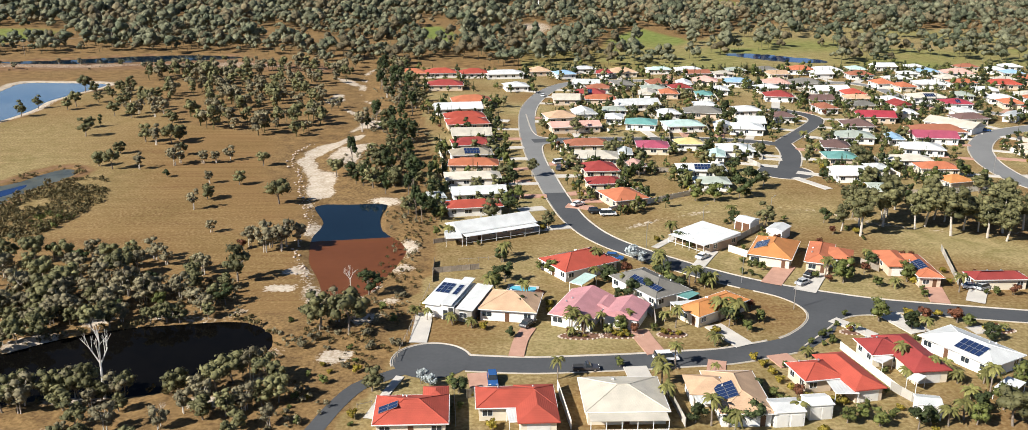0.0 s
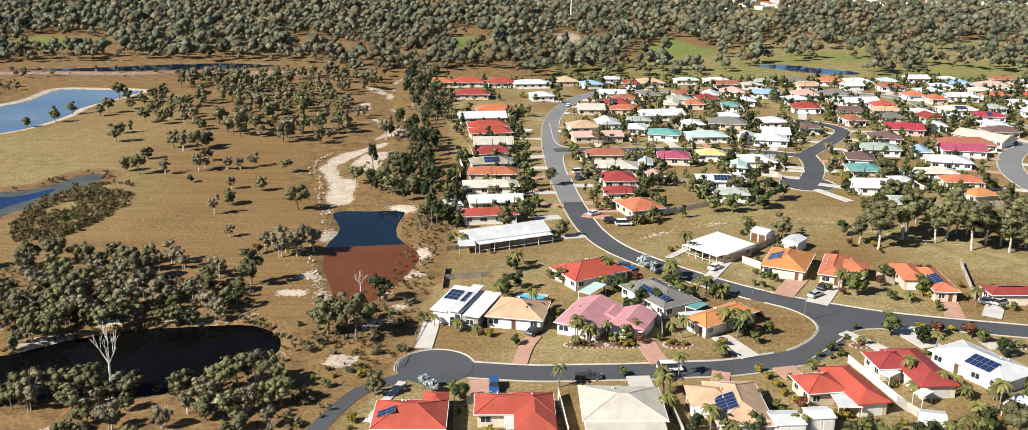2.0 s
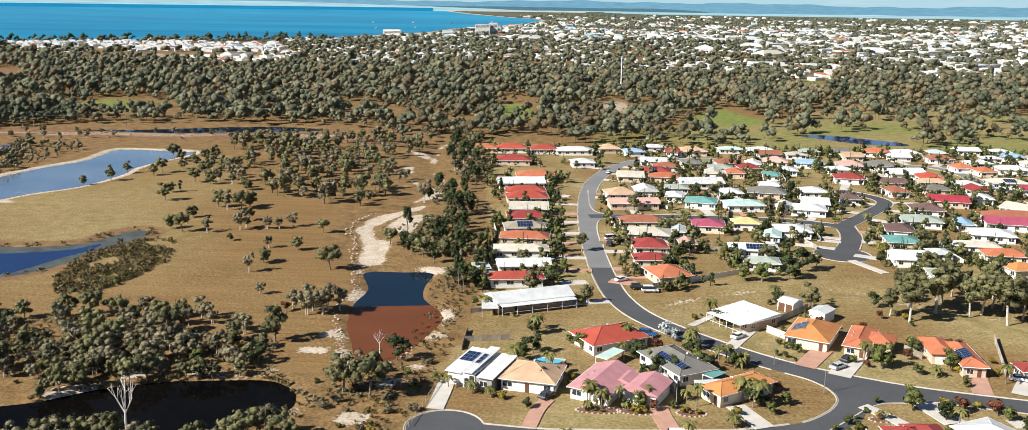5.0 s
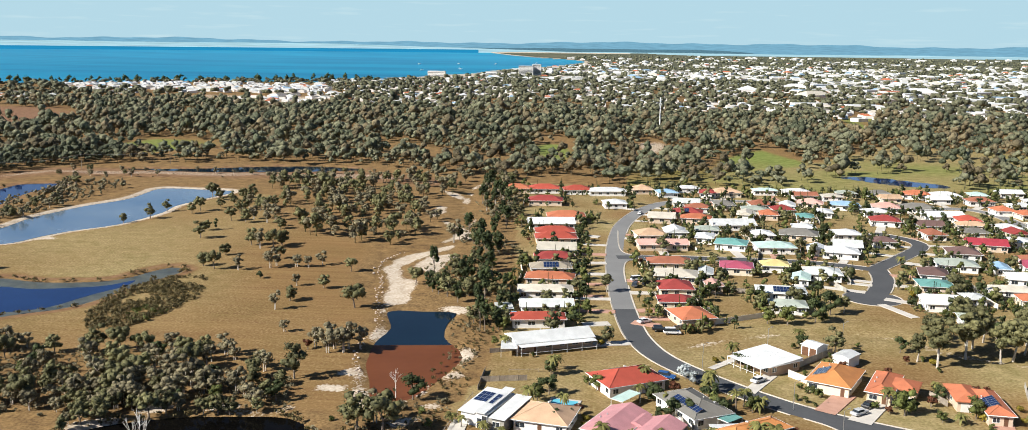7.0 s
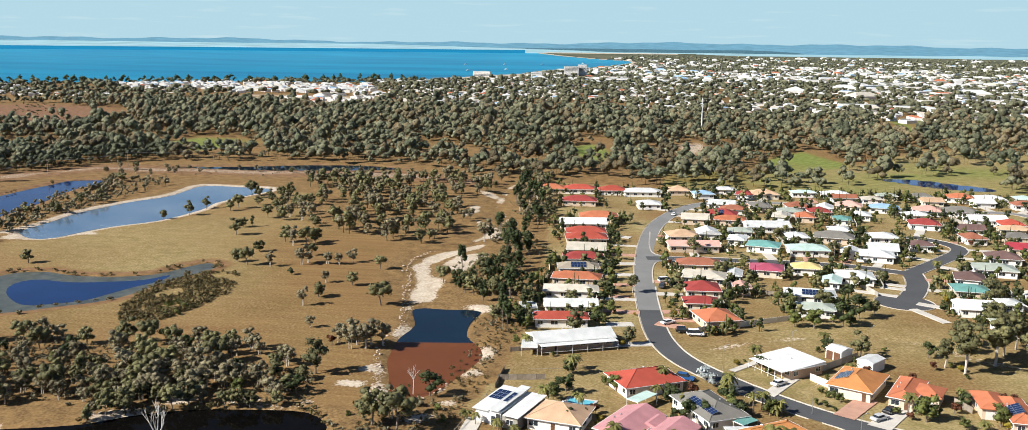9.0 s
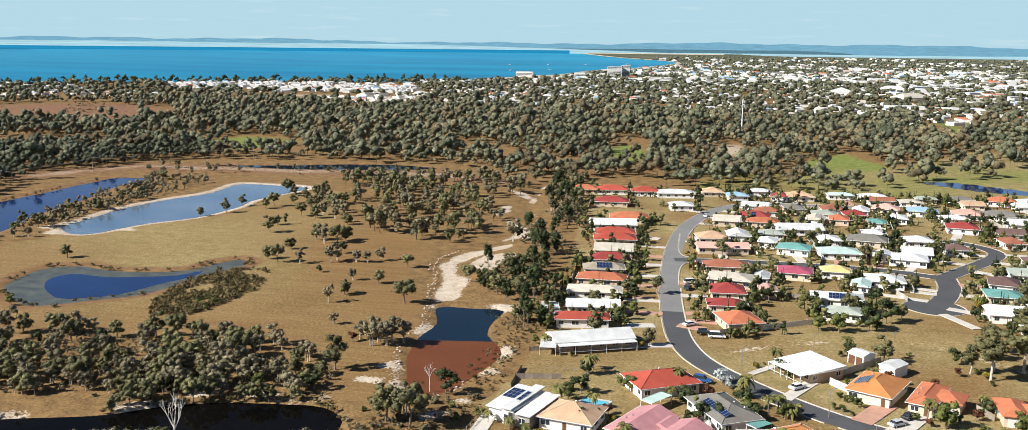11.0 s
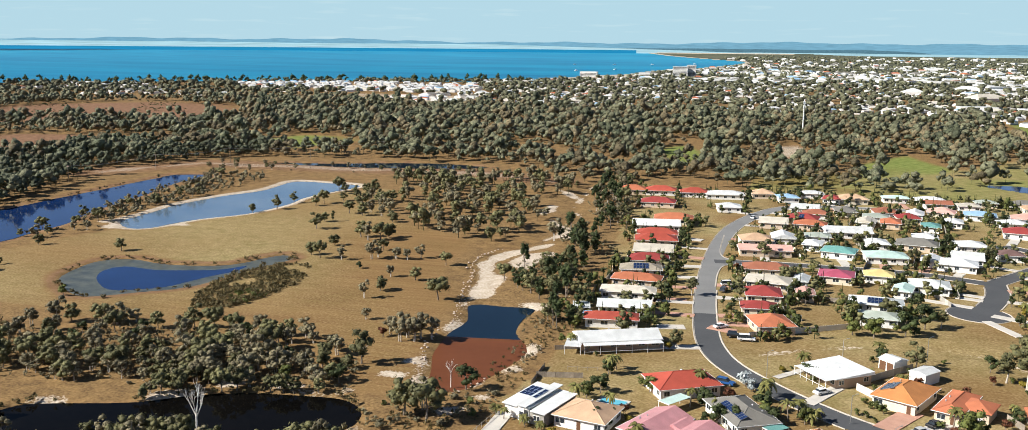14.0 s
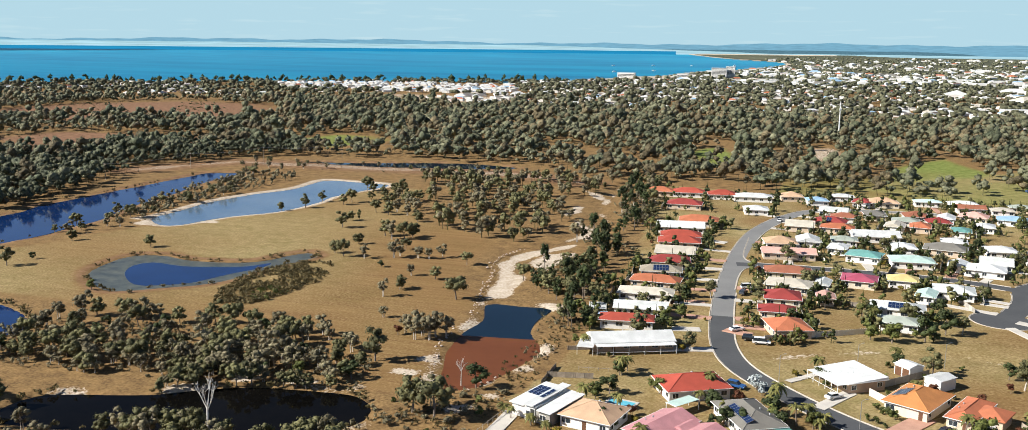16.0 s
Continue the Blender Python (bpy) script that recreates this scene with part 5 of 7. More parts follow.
TREES = {
    "gum": [tree_kind("gum_tree", "olive-green gum tree with an uneven crown standing in dry grass", "tree", 10 + i, h, s, b, 17, 28, 0.19, M_GUM, M_BARK, 1, 0.17, 0.5, 1.0, 0.84)
            for i, (h, s, b) in enumerate(((5.9, 2.9, 0.6), (5.0, 2.6, 0.5), (6.3, 2.8, 0.8), (4.6, 2.7, 0.4)))],
    "grey": [tree_kind("paperbark_tree", "grey-green paperbark tree with a thin crown", "tree", 20 + i, h, s, b, 16, 26, 0.17, M_GUM_GREY, M_PALEBARK, 2, 0.12, 0.5, 1.0, 0.82)
             for i, (h, s, b) in enumerate(((5.6, 2.5, 0.7), (4.8, 2.2, 0.6), (6.4, 2.6, 1.2)))],
    "dark": [tree_kind("she_oak_tree", "dark green she-oak tree, tall and narrow", "tree", 30 + i, h, s, b, 12, 36, 0.20, M_DEEP, M_BARK, 1, 0.14, 0.2, 1.6)
             for i, (h, s, b) in enumerate(((7.5, 1.7, 0.8), (6.0, 1.5, 0.6), (9.0, 2.0, 1.0)))],
    "tall": [tree_kind("tall_gum_tree", "tall gum tree with pale trunk and spreading olive crown", "tree", 40 + i, h, s, b, 34, 30, 0.22, M_GUM, M_PALEBARK, 1, 0.30, 1.2, 1.0, 0.66)
             for i, (h, s, b) in enumerate(((13.0, 5.0, 3.2), (11.0, 4.8, 2.6), (10.0, 4.4, 2.2)))],
    "shrub": [tree_kind("garden_shrub", "rounded green garden shrub", "shrub", 50 + i, h, s, 0.1, 6, 26, 0.14, M_SHRUB, M_BARK, 1, 0.05, 0.1)
              for i, (h, s) in enumerate(((1.6, 0.9), (2.4, 1.2), (1.1, 0.7)))],
    "bush": [tree_kind("garden_tree", "dense green garden tree", "tree", 60 + i, h, s, 0.4, 10, 36, 0.18, M_DEEP if i else M_SHRUB, M_BARK, 1, 0.12, 0.3)
             for i, (h, s) in enumerate(((4.2, 1.9), (3.6, 1.8), (5.2, 2.2)))],
    "yellow": [tree_kind("yellow_shrub", "yellow-green flowering garden shrub", "shrub", 70, 2.6, 1.4, 0.2, 7, 46, 0.20, M_YELLOW, M_BARK, 1, 0.06, 0.1)],
    "russet": [tree_kind("russet_tree", "russet-leaved small garden tree", "tree", 75, 3.4, 1.7, 0.6, 8, 48, 0.20, M_RUSSET, M_BARK, 2, 0.08)],
    "silver": [tree_kind("silver_tree", "silvery pale-leaved garden tree", "tree", 80, 3.4, 1.9, 0.3, 9, 50, 0.26, M_SILVER, M_BARK, 2, 0.09)],
    "scrub": [tree_kind("scrub_bush", "low brown-green scrub bush", "shrub", 85 + i, 1.8, 1.3, 0.0, 6, 40, 0.20, M_GUM_GREY, M_BARK, 2, 0.04, 0.1) for i in range(2)],
}


def palm_kind(seed, h):
    rng = np.random.default_rng(seed)
    ob = thing("palm_tree", "garden palm tree with arching green fronds", "palm", 0, 0, -500)
    bm = bmesh.new()
    tube(bm, (0, 0, -0.2), (0.15, 0.1, h * 0.5), 0.16, 0.12, 7)
    tube(bm, (0.15, 0.1, h * 0.5), (0.2, 0.1, h), 0.12, 0.09, 7)
    part("trunk", bm, M_BARK, ob)
    v, f = [], []
    for k in range(16):
        a, rise = 2.4 * k, rng.uniform(0.15, 1.0)
        ln = rng.uniform(1.7, 2.4)
        pts = [np.array([0.2 + math.cos(a) * ln * s * (1 - 0.15 * s), 0.1 + math.sin(a) * ln * s * (1 - 0.15 * s), h + ln * (rise * s - 1.05 * s * s)]) for s in (0, 0.25, 0.5, 0.75, 1.0)]
        side = np.array([-math.sin(a), math.cos(a), 0])
        for (p, q), (w0, w1) in zip(zip(pts[:-1], pts[1:]), ((0.08, 0.3), (0.3, 0.34), (0.34, 0.24), (0.24, 0.03))):
            for sg in (-1, 1):
                i = len(v)
                drop = np.array([0, 0, -0.5])
                v += [p, q, q + sg * side * w1 + drop * w1, p + sg * side * w0 + drop * w0]
                f.append((i, i + 1, i + 2, i + 3))
    c = new("fronds", mesh_of("fronds", v, f, M_PALM))
    c.parent = ob
    return ob


TREES["palm"] = [palm_kind(90, 3.2), palm_kind(91, 4.4), palm_kind(92, 2.2)]
PLACED = []


def plant(kind, x, y, scale=1.0, z=0.0):
    scale *= {"gum": 1.4, "grey": 1.4, "dark": 1.3, "tall": 1.12, "bush": 1.25, "shrub": 1.25, "palm": 1.1}.get(kind, 1.0)
    src = TREES[kind][RNG.randrange(len(TREES[kind]))]
    ob = copy_thing(src, pose(x, y, z, 0, 0, RNG.uniform(0, 360)) @ Matrix.Diagonal((scale * RNG.uniform(0.92, 1.1), scale * RNG.uniform(0.92, 1.1), scale * RNG.uniform(0.92, 1.1), 1)))
    PLACED.append((x, y))
    return ob


def in_pond(x, y, pad=0.0):
    a, b = np.array([x]), np.array([y])
    for pond in (POND_RED, POND_DARK, POND_MID, POND_SIDE, POND_PALE, POND_LONG):
        i, d = inside(a, b, pond)
        if i[0] or d[0] < pad:
            return True
    return False


PARK_GUMS = [(93, 238, 1.0), (103, 247, 1.1), (108, 256, 0.9), (115, 247, 1.05), (118, 238, 1.1), (127, 236, 1.0), (134, 241, 1.15), (138, 250, 1.0), (146, 236, 1.1), (150, 246, 1.05), (113, 262, 0.8), (124, 261, 0.9), (144, 258, 0.9), (99, 262, 0.7)]


def scatter(poly, count, gap, kinds, scale=(0.8, 1.2), seed=1, thin=0.0):
    """Trees at random spots in an outline, no closer than gap."""
    rng = random.Random(seed)
    poly = np.array(poly)
    lo, hi = poly.min(axis=0), poly.max(axis=0)
    done, tries, here = 0, 0, []
    while done < count and tries < count * 40:
        tries += 1
        x, y = rng.uniform(lo[0], hi[0]), rng.uniform(lo[1], hi[1])
        if not inside(np.array([x]), np.array([y]), poly)[0][0] or in_pond(x, y, 1.0) or blocked(x, y, 0.5):
            continue
        if thin and wobble(np.array(x), np.array(y), 8, seed) < thin - 0.8:
            continue
        if any((x - a) ** 2 + (y - b) ** 2 < gap * gap for a, b in here):
            continue
        here.append((x, y))
        plant(rng.choice(kinds), x, y, rng.uniform(*scale), -0.15)
        done += 1


plant("gum", -66.3, 207.6, 1.15)
plant("gum", -69.1, 269.9, 1.15)
plant("grey", -82.0, 243.9, 0.7)
plant("grey", -92.7, 265.2, 0.7)
plant("gum", -91.7, 275.3, 0.9)
plant("grey", -95.8, 293.0, 0.75)
plant("gum", -86.0, 291.8, 0.8)
plant("gum", -83.7, 316.0, 0.7)
plant("bush", -111.8, 301.7, 0.7)
plant("grey", -96.8, 323.7, 0.8)
plant("grey", -105.0, 319.3, 0.9)
plant("grey", -100.8, 319.8, 0.8)
plant("grey", -113.6, 316.0, 0.9)
plant("grey", -112.8, 319.9, 0.8)
plant("gum", -115.9, 331.3, 0.7)
plant("grey", -124.1, 311.9, 0.7)
plant("gum", -138.6, 334.4, 0.8)
plant("gum", -133.2, 312.0, 0.9)
plant("gum", -139.0, 315.9, 0.9)
plant("gum", -161.9, 362.7, 1.0)
plant("gum", -166.7, 379.5, 0.8)
plant("dark", -163.1, 381.0, 0.6)
plant("gum", -135.6, 352.8, 1.15)
plant("grey", -130.0, 347.7, 0.9)
plant("gum", -125.1, 349.6, 1.0)
plant("gum", -123.5, 354.6, 1.1)
plant("gum", -191.0, 416.6, 0.9)
plant("gum", -189.9, 423.5, 0.9)
plant("gum", -200.9, 462.0, 1.1)
plant("gum", -203.7, 400.9, 0.9)
plant("gum", -210.6, 390.0, 0.7)
plant("gum", -204.9, 419.6, 0.8)
plant("gum", -178.0, 458.8, 1.1)
plant("gum", -161.8, 435.0, 0.9)
plant("gum", -159.5, 440.5, 1.0)
plant("gum", -212.3, 298.7, 0.85)
plant("gum", -250.3, 297.4, 0.8)
plant("bush", -238.8, 266.0, 0.7)
plant("gum", -239.2, 254.6, 1.0)
plant("bush", -185.7, 238.4, 0.8)
plant("scrub", -158.1, 231.2, 0.9)
plant("scrub", -171.3, 239.5, 0.8)
plant("grey", -69.1, 232.2, 0.8)
plant("grey", -64.2, 227.6, 0.95)
plant("grey", -63.4, 231.1, 1.0)
plant("grey", -60.1, 228.5, 1.0)
plant("grey", -59.9, 231.8, 1.0)
plant("grey", -56.9, 232.2, 0.9)
plant("russet", -70.3, 229.8, 1.0)
plant("gum", -43.0, 180.1, 1.25)
plant("gum", -36.8, 177.7, 1.3)
plant("grey", -40.0, 184.3, 0.9)
plant("bush", -35.0, 198.7, 1.2)
plant("gum", -29.5, 153.4, 0.75)
plant("scrub", -43.2, 174.7, 1.2)
plant("scrub", -45.3, 171.8, 1.0)
plant("tall", 96.1, 246.7, 0.85)
plant("tall", 89.5, 242.7, 0.75)
plant("tall", 111.1, 244.7, 0.9)
plant("tall", 120.1, 252.4, 0.85)
plant("tall", 124.3, 243.4, 0.9)
plant("tall", 127.8, 242.2, 0.75)
plant("tall", 130.8, 233.2, 0.95)
plant("tall", 141.0, 243.1, 0.95)
plant("tall", 122.3, 250.5, 0.75)
plant("tall", 105.1, 252.6, 0.7)
plant("gum", 97.8, 255.9, 1.0)
plant("gum", 133.0, 249.2, 1.1)
plant("gum", 128.0, 252.3, 1.1)
for x, y, k in PARK_GUMS:
    plant("tall", x, y, k)
plant("silver", -20.9, 156.1, 1.0)
plant("silver", -19.3, 154.8, 0.8)
plant("silver", 28.5, 221.2, 1.3)
plant("silver", 30.1, 217.6, 1.0)
plant("palm", 42.1, 241.2, 1.2)
plant("palm", 33.3, 214.6, 1.2)
plant("palm", 40.5, 182.4, 1.3)
plant("bush", 74.4, 181.9, 1.25)
plant("bush", 76.1, 204.6, 1.0)
plant("russet", 84.2, 181.0, 1.2)
plant("russet", 90.7, 180.9, 1.2)
plant("yellow", 42.5, 164.0, 0.8)
plant("yellow", 43.5, 161.2, 0.8)
plant("yellow", 44.2, 158.0, 0.8)
plant("yellow", 44.6, 154.6, 0.8)
plant("yellow", 45.4, 151.5, 0.8)
plant("palm", 23.1, 160.3, 1.0)
plant("palm", 26.7, 161.6, 0.9)
plant("palm", 22.7, 153.8, 1.1)
plant("palm", 22.5, 147.8, 1.0)
plant("palm", 76.7, 157.7, 0.96)
plant("palm", 77.3, 153.8, 0.96)
plant("palm", 69.2, 160.6, 0.96)
plant("palm", 68.7, 155.3, 0.96)
plant("palm", 76.5, 147.6, 0.96)
plant("palm", 81.3, 149.9, 0.96)
plant("bush", 76.4, 143.0, 1.0)
plant("bush", 88.1, 152.3, 1.2)
plant("palm", -11.8, 180.4, 0.8)
plant("bush", -3.9, 175.4, 0.6)
plant("palm", 8.2, 176.7, 0.9)
plant("palm", 20.2, 179.7, 0.8)
plant("bush", 18.5, 178.1, 0.9)
plant("russet", 21.0, 176.5, 0.8)
plant("palm", 30.4, 179.5, 0.9)
plant("russet", 8.2, 176.7, 0.6)
plant("bush", 23.4, 195.6, 1.2)
plant("bush", 27.1, 195.5, 1.2)
plant("palm", 22.8, 201.5, 1.0)
plant("bush", 20.3, 205.7, 1.2)
plant("shrub", 49.2, 182.4, 1.2)
plant("shrub", 45.0, 177.5, 1.2)
plant("yellow", 36.8, 234.3, 0.8)
plant("bush", 42.6, 233.7, 0.8)
plant("bush", 44.1, 232.3, 0.8)
plant("shrub", 55.2, 217.6, 1.0)
plant("shrub", 56.3, 215.4, 1.0)
plant("shrub", 57.7, 214.6, 1.0)
plant("shrub", 58.7, 212.5, 1.0)
plant("bush", 75.3, 204.1, 1.4)
plant("bush", 86.1, 215.4, 1.0)
plant("bush", 90.6, 204.4, 1.1)
plant("yellow", 91.7, 203.3, 0.9)
plant("shrub", 82.5, 201.4, 1.2)
plant("shrub", 91.9, 199.4, 1.0)
plant("shrub", 90.7, 194.9, 0.9)
plant("palm", 85.9, 200.9, 0.9)
plant("bush", 34.9, 199.3, 1.1)
plant("palm", 38.2, 201.5, 1.0)
plant("palm", 42.7, 201.8, 1.0)
plant("palm", 11.0, 176.5, 0.9)
plant("bush", 61.3, 271.1, 1.5)
plant("bush", 55.7, 272.0, 1.2)
plant("bush", 70.1, 275.3, 1.4)
plant("bush", 76.3, 284.5, 1.4)
plant("tall", 81.0, 287.1, 0.55)
plant("bush", 68.6, 291.5, 1.0)
plant("bush", 87.2, 249.8, 0.9)
plant("shrub", 77.0, 253.7, 1.0)
plant("shrub", 90.6, 242.7, 1.0)
plant("yellow", 92.3, 240.1, 1.0)
plant("russet", 86.1, 239.7, 0.8)
plant("shrub", 92.5, 234.9, 1.0)
plant("tall", 7.8, 301.0, 0.6)
plant("dark", 106.0, 318.3, 0.7)
plant("yellow", 108.2, 307.9, 1.5)
plant("palm", 109.1, 314.1, 1.0)
plant("palm", 112.6, 328.3, 1.0)
plant("palm", 116.3, 343.8, 1.0)
plant("palm", 117.2, 354.7, 1.0)
plant("yellow", 21.1, 276.3, 1.0)
plant("palm", 24.4, 275.1, 1.0)
plant("yellow", 9.4, 274.6, 0.5)
plant("bush", 25.8, 141.0, 1.0)
plant("palm", 28.3, 139.9, 1.0)
plant("bush", 31.1, 139.4, 0.9)
plant("bush", 35.4, 139.7, 0.9)
plant("bush", 51.5, 140.3, 0.8)
plant("shrub", 54.5, 141.3, 1.2)
plant("bush", 56.6, 139.1, 0.8)
plant("shrub", 60.1, 141.2, 1.2)
plant("bush", 62.6, 137.9, 0.9)
plant("bush", 65.5, 139.3, 0.9)
plant("palm", 68.2, 138.8, 0.96)
plant("palm", 71.9, 140.9, 1.04)
plant("bush", 73.2, 139.1, 1.0)
plant("bush", 80.5, 144.0, 1.2)
plant("gum", 79.1, 138.6, 1.0)
plant("palm", 82.0, 140.6, 1.04)
plant("palm", 82.1, 153.7, 0.96)
plant("palm", 73.6, 156.5, 0.96)
plant("shrub", 41.9, 149.7, 1.2)
plant("shrub", 42.5, 146.1, 1.2)
plant("palm", 43.3, 141.6, 1.0)
plant("bush", 38.7, 151.0, 0.8)
plant("bush", -14.1, 152.3, 0.9)
plant("bush", -15.3, 154.7, 0.6)
plant("palm", 4.0, 157.3, 0.8)
plant("shrub", 16.1, 161.8, 0.9)
plant("bush", 1.7, 190.4, 0.9)
plant("bush", -2.0, 187.0, 0.8)
plant("russet", -6.3, 185.3, 0.9)
plant("russet", -4.1, 186.3, 0.8)
plant("palm", -8.2, 196.2, 1.0)
plant("bush", -6.6, 202.1, 0.9)
plant("bush", -4.2, 206.1, 1.0)
plant("bush", -4.7, 219.4, 1.0)
plant("palm", -3.4, 223.2, 1.0)
plant("bush", 6.8, 210.2, 0.9)
plant("palm", 32.3, 211.9, 1.0)
plant("bush", 32.7, 205.4, 1.0)
plant("bush", 33.4, 201.3, 1.0)
plant("palm", 40.2, 204.5, 1.1)
plant("palm", 43.8, 203.1, 1.1)
plant("bush", 41.7, 201.1, 0.9)
plant("russet", 72.2, 204.7, 0.7)
plant("shrub", 56.5, 207.1, 0.9)
plant("shrub", 52.7, 210.2, 0.9)
plant("shrub", 54.7, 208.9, 0.9)
plant("palm", 43.2, 180.9, 1.4)
plant("bush", 41.8, 179.9, 1.0)
plant("yellow", 82.0, 184.5, 1.0)
plant("yellow", 88.0, 183.7, 0.9)
plant("bush", 79.5, 177.5, 1.0)
plant("bush", 91.7, 178.2, 0.8)
plant("bush", 93.1, 171.7, 1.0)
plant("russet", 111.5, 195.8, 0.9)
plant("shrub", 107.7, 195.9, 1.0)
plant("shrub", 68.3, 184.8, 0.9)
plant("shrub", 64.5, 179.8, 0.9)
plant("shrub", 61.8, 176.5, 0.9)
plant("shrub", 59.0, 173.7, 0.9)
plant("shrub", 56.2, 171.0, 0.9)
plant("shrub", 58.4, 170.4, 0.9)
plant("shrub", 60.5, 171.5, 1.4)
plant("gum", -83.4, 152.3, 0.82)
plant("grey", -81.1, 152.9, 0.88)
plant("gum", -78.9, 152.4, 0.82)
plant("gum", -76.3, 151.4, 0.68)
plant("grey", -74.0, 152.3, 0.75)
plant("gum", -72.9, 153.0, 0.61)
plant("gum", -91.9, 150.6, 0.88)
plant("grey", -88.3, 147.1, 0.75)
plant("gum", -90.0, 152.7, 0.68)
plant("gum", -63.9, 153.5, 0.82)
plant("grey", -60.1, 152.2, 0.75)
plant("gum", -57.3, 154.5, 0.75)
plant("gum", -55.0, 157.0, 0.82)
plant("grey", -51.8, 158.1, 0.82)
plant("gum", -49.1, 156.8, 0.82)
plant("gum", -46.5, 155.5, 0.68)
plant("grey", -60.7, 146.5, 0.75)
plant("gum", -56.8, 144.2, 0.82)
plant("gum", -53.2, 145.2, 0.75)
plant("grey", -50.4, 147.3, 0.82)
plant("gum", -47.9, 148.4, 0.82)
plant("gum", -45.3, 149.5, 0.75)
plant("grey", -45.4, 141.7, 0.68)
plant("gum", -50.5, 140.8, 0.68)
plant("bush", -6.6, 207.8, 0.61)
plant("bush", -7.7, 203.6, 0.54)
plant("bush", 19.5, 205.4, 0.68)
plant("bush", 20.7, 195.5, 0.68)
plant("bush", 22.1, 191.8, 0.61)
plant("bush", 27.3, 195.6, 0.54)
plant("bush", 4.2, 213.7, 0.54)
plant("bush", 33.7, 207.9, 0.61)
plant("bush", 35.2, 202.9, 0.61)
plant("bush", -11.5, 194.8, 0.48)
plant("bush", 1.4, 186.0, 0.48)
plant("palm", -4.2, 219.5, 0.95)
plant("palm", 18.0, 214.1, 0.95)
plant("palm", 32.7, 211.3, 0.95)
plant("palm", -15.9, 182.2, 0.9)
plant("palm", 8.6, 177.7, 1.0)
plant("palm", 19.7, 181.2, 0.9)
plant("palm", 36.6, 170.5, 1.0)

scatter([(-150, 222), (-115, 227), (-84, 222), (-66, 205), (-61, 190), (-85, 188), (-105, 184), (-150, 176), (-200, 170), (-185, 186), (-168, 196), (-172, 212)], 112, 3.4, ["gum", "grey", "grey", "gum", "bush"], (0.65, 1.0), 3)
scatter([(-44, 140), (-52, 152), (-62, 154), (-72, 148), (-80, 140), (-84, 125), (-50, 118)], 18, 3.6, ["gum", "grey", "grey"], (0.55, 0.8), 4)
scatter([(-76, 154), (-100, 152), (-100, 146), (-76, 148)], 8, 3.0, ["gum", "grey"], (0.7, 0.9), 5)
scatter([(-100, 147), (-130, 140), (-165, 150), (-170, 125), (-100, 120)], 30, 3.8, ["gum", "grey"], (0.6, 0.95), 15)
scatter([(-58, 372), (-48, 372), (-33, 425), (-41, 470), (-52, 545), (-66, 545), (-58, 460), (-48, 430), (-48, 395)], 52, 4.2, ["dark", "dark", "gum", "grey"], (0.8, 1.15), 6)
scatter([(-58, 300), (-54, 318), (-44, 330), (-44, 360), (-50, 372), (-36, 372), (-25, 300), (-23, 275), (-36, 275), (-42, 285)], 44, 3.8, ["dark", "dark", "gum", "bush"], (0.75, 1.15), 7)
scatter([(-34, 275), (-23, 275), (-22, 252), (-30, 250)], 10, 2.6, ["dark", "bush", "gum"], (0.7, 1.0), 8)
scatter([(-30, 200), (-24, 200), (-26, 170), (-44, 165), (-52, 186), (-45, 194)], 16, 4.0, ["scrub", "scrub", "shrub"], (0.6, 1.1), 9)
scatter([(-42, 165), (-30, 165), (-36, 140), (-46, 140)], 14, 2.6, ["scrub", "shrub", "yellow"], (0.5, 1.0), 10)
scatter([(-280, 300), (-262, 300), (-240, 350), (-262, 360), (-262, 420), (-300, 505), (-312, 505), (-275, 420)], 60, 4.5, ["gum", "grey", "scrub"], (0.5, 0.9), 11)
scatter([(-132, 385), (-150, 420), (-178, 470), (-198, 455), (-165, 400)], 22, 6.0, ["gum", "grey", "gum"], (0.7, 1.0), 12)
scatter([(-330, 520), (-270, 520), (-190, 545), (-140, 560), (-140, 575), (-220, 560), (-330, 552)], 34, 5.0, ["grey", "scrub", "gum"], (0.35, 0.7), 17)
scatter([(-120, 150), (-165, 165), (-190, 160), (-175, 140), (-130, 138)], 34, 3.2, ["gum", "grey"], (0.7, 1.0), 18)
scatter([(-114, 191), (-96, 189), (-80, 184), (-66, 188), (-65, 183), (-80, 177), (-97, 172), (-104, 171)], 34, 2.6, ["gum", "grey", "gum", "scrub"], (0.5, 0.8), 16)
# undergrowth along the far bank of the dark pond
scatter([(-140, 172), (-110, 178), (-90, 189), (-64, 192), (-64, 197), (-95, 200), (-140, 190)], 60, 2.0, ["scrub", "scrub", "grey", "grey", "gum"], (0.5, 0.95), 33)

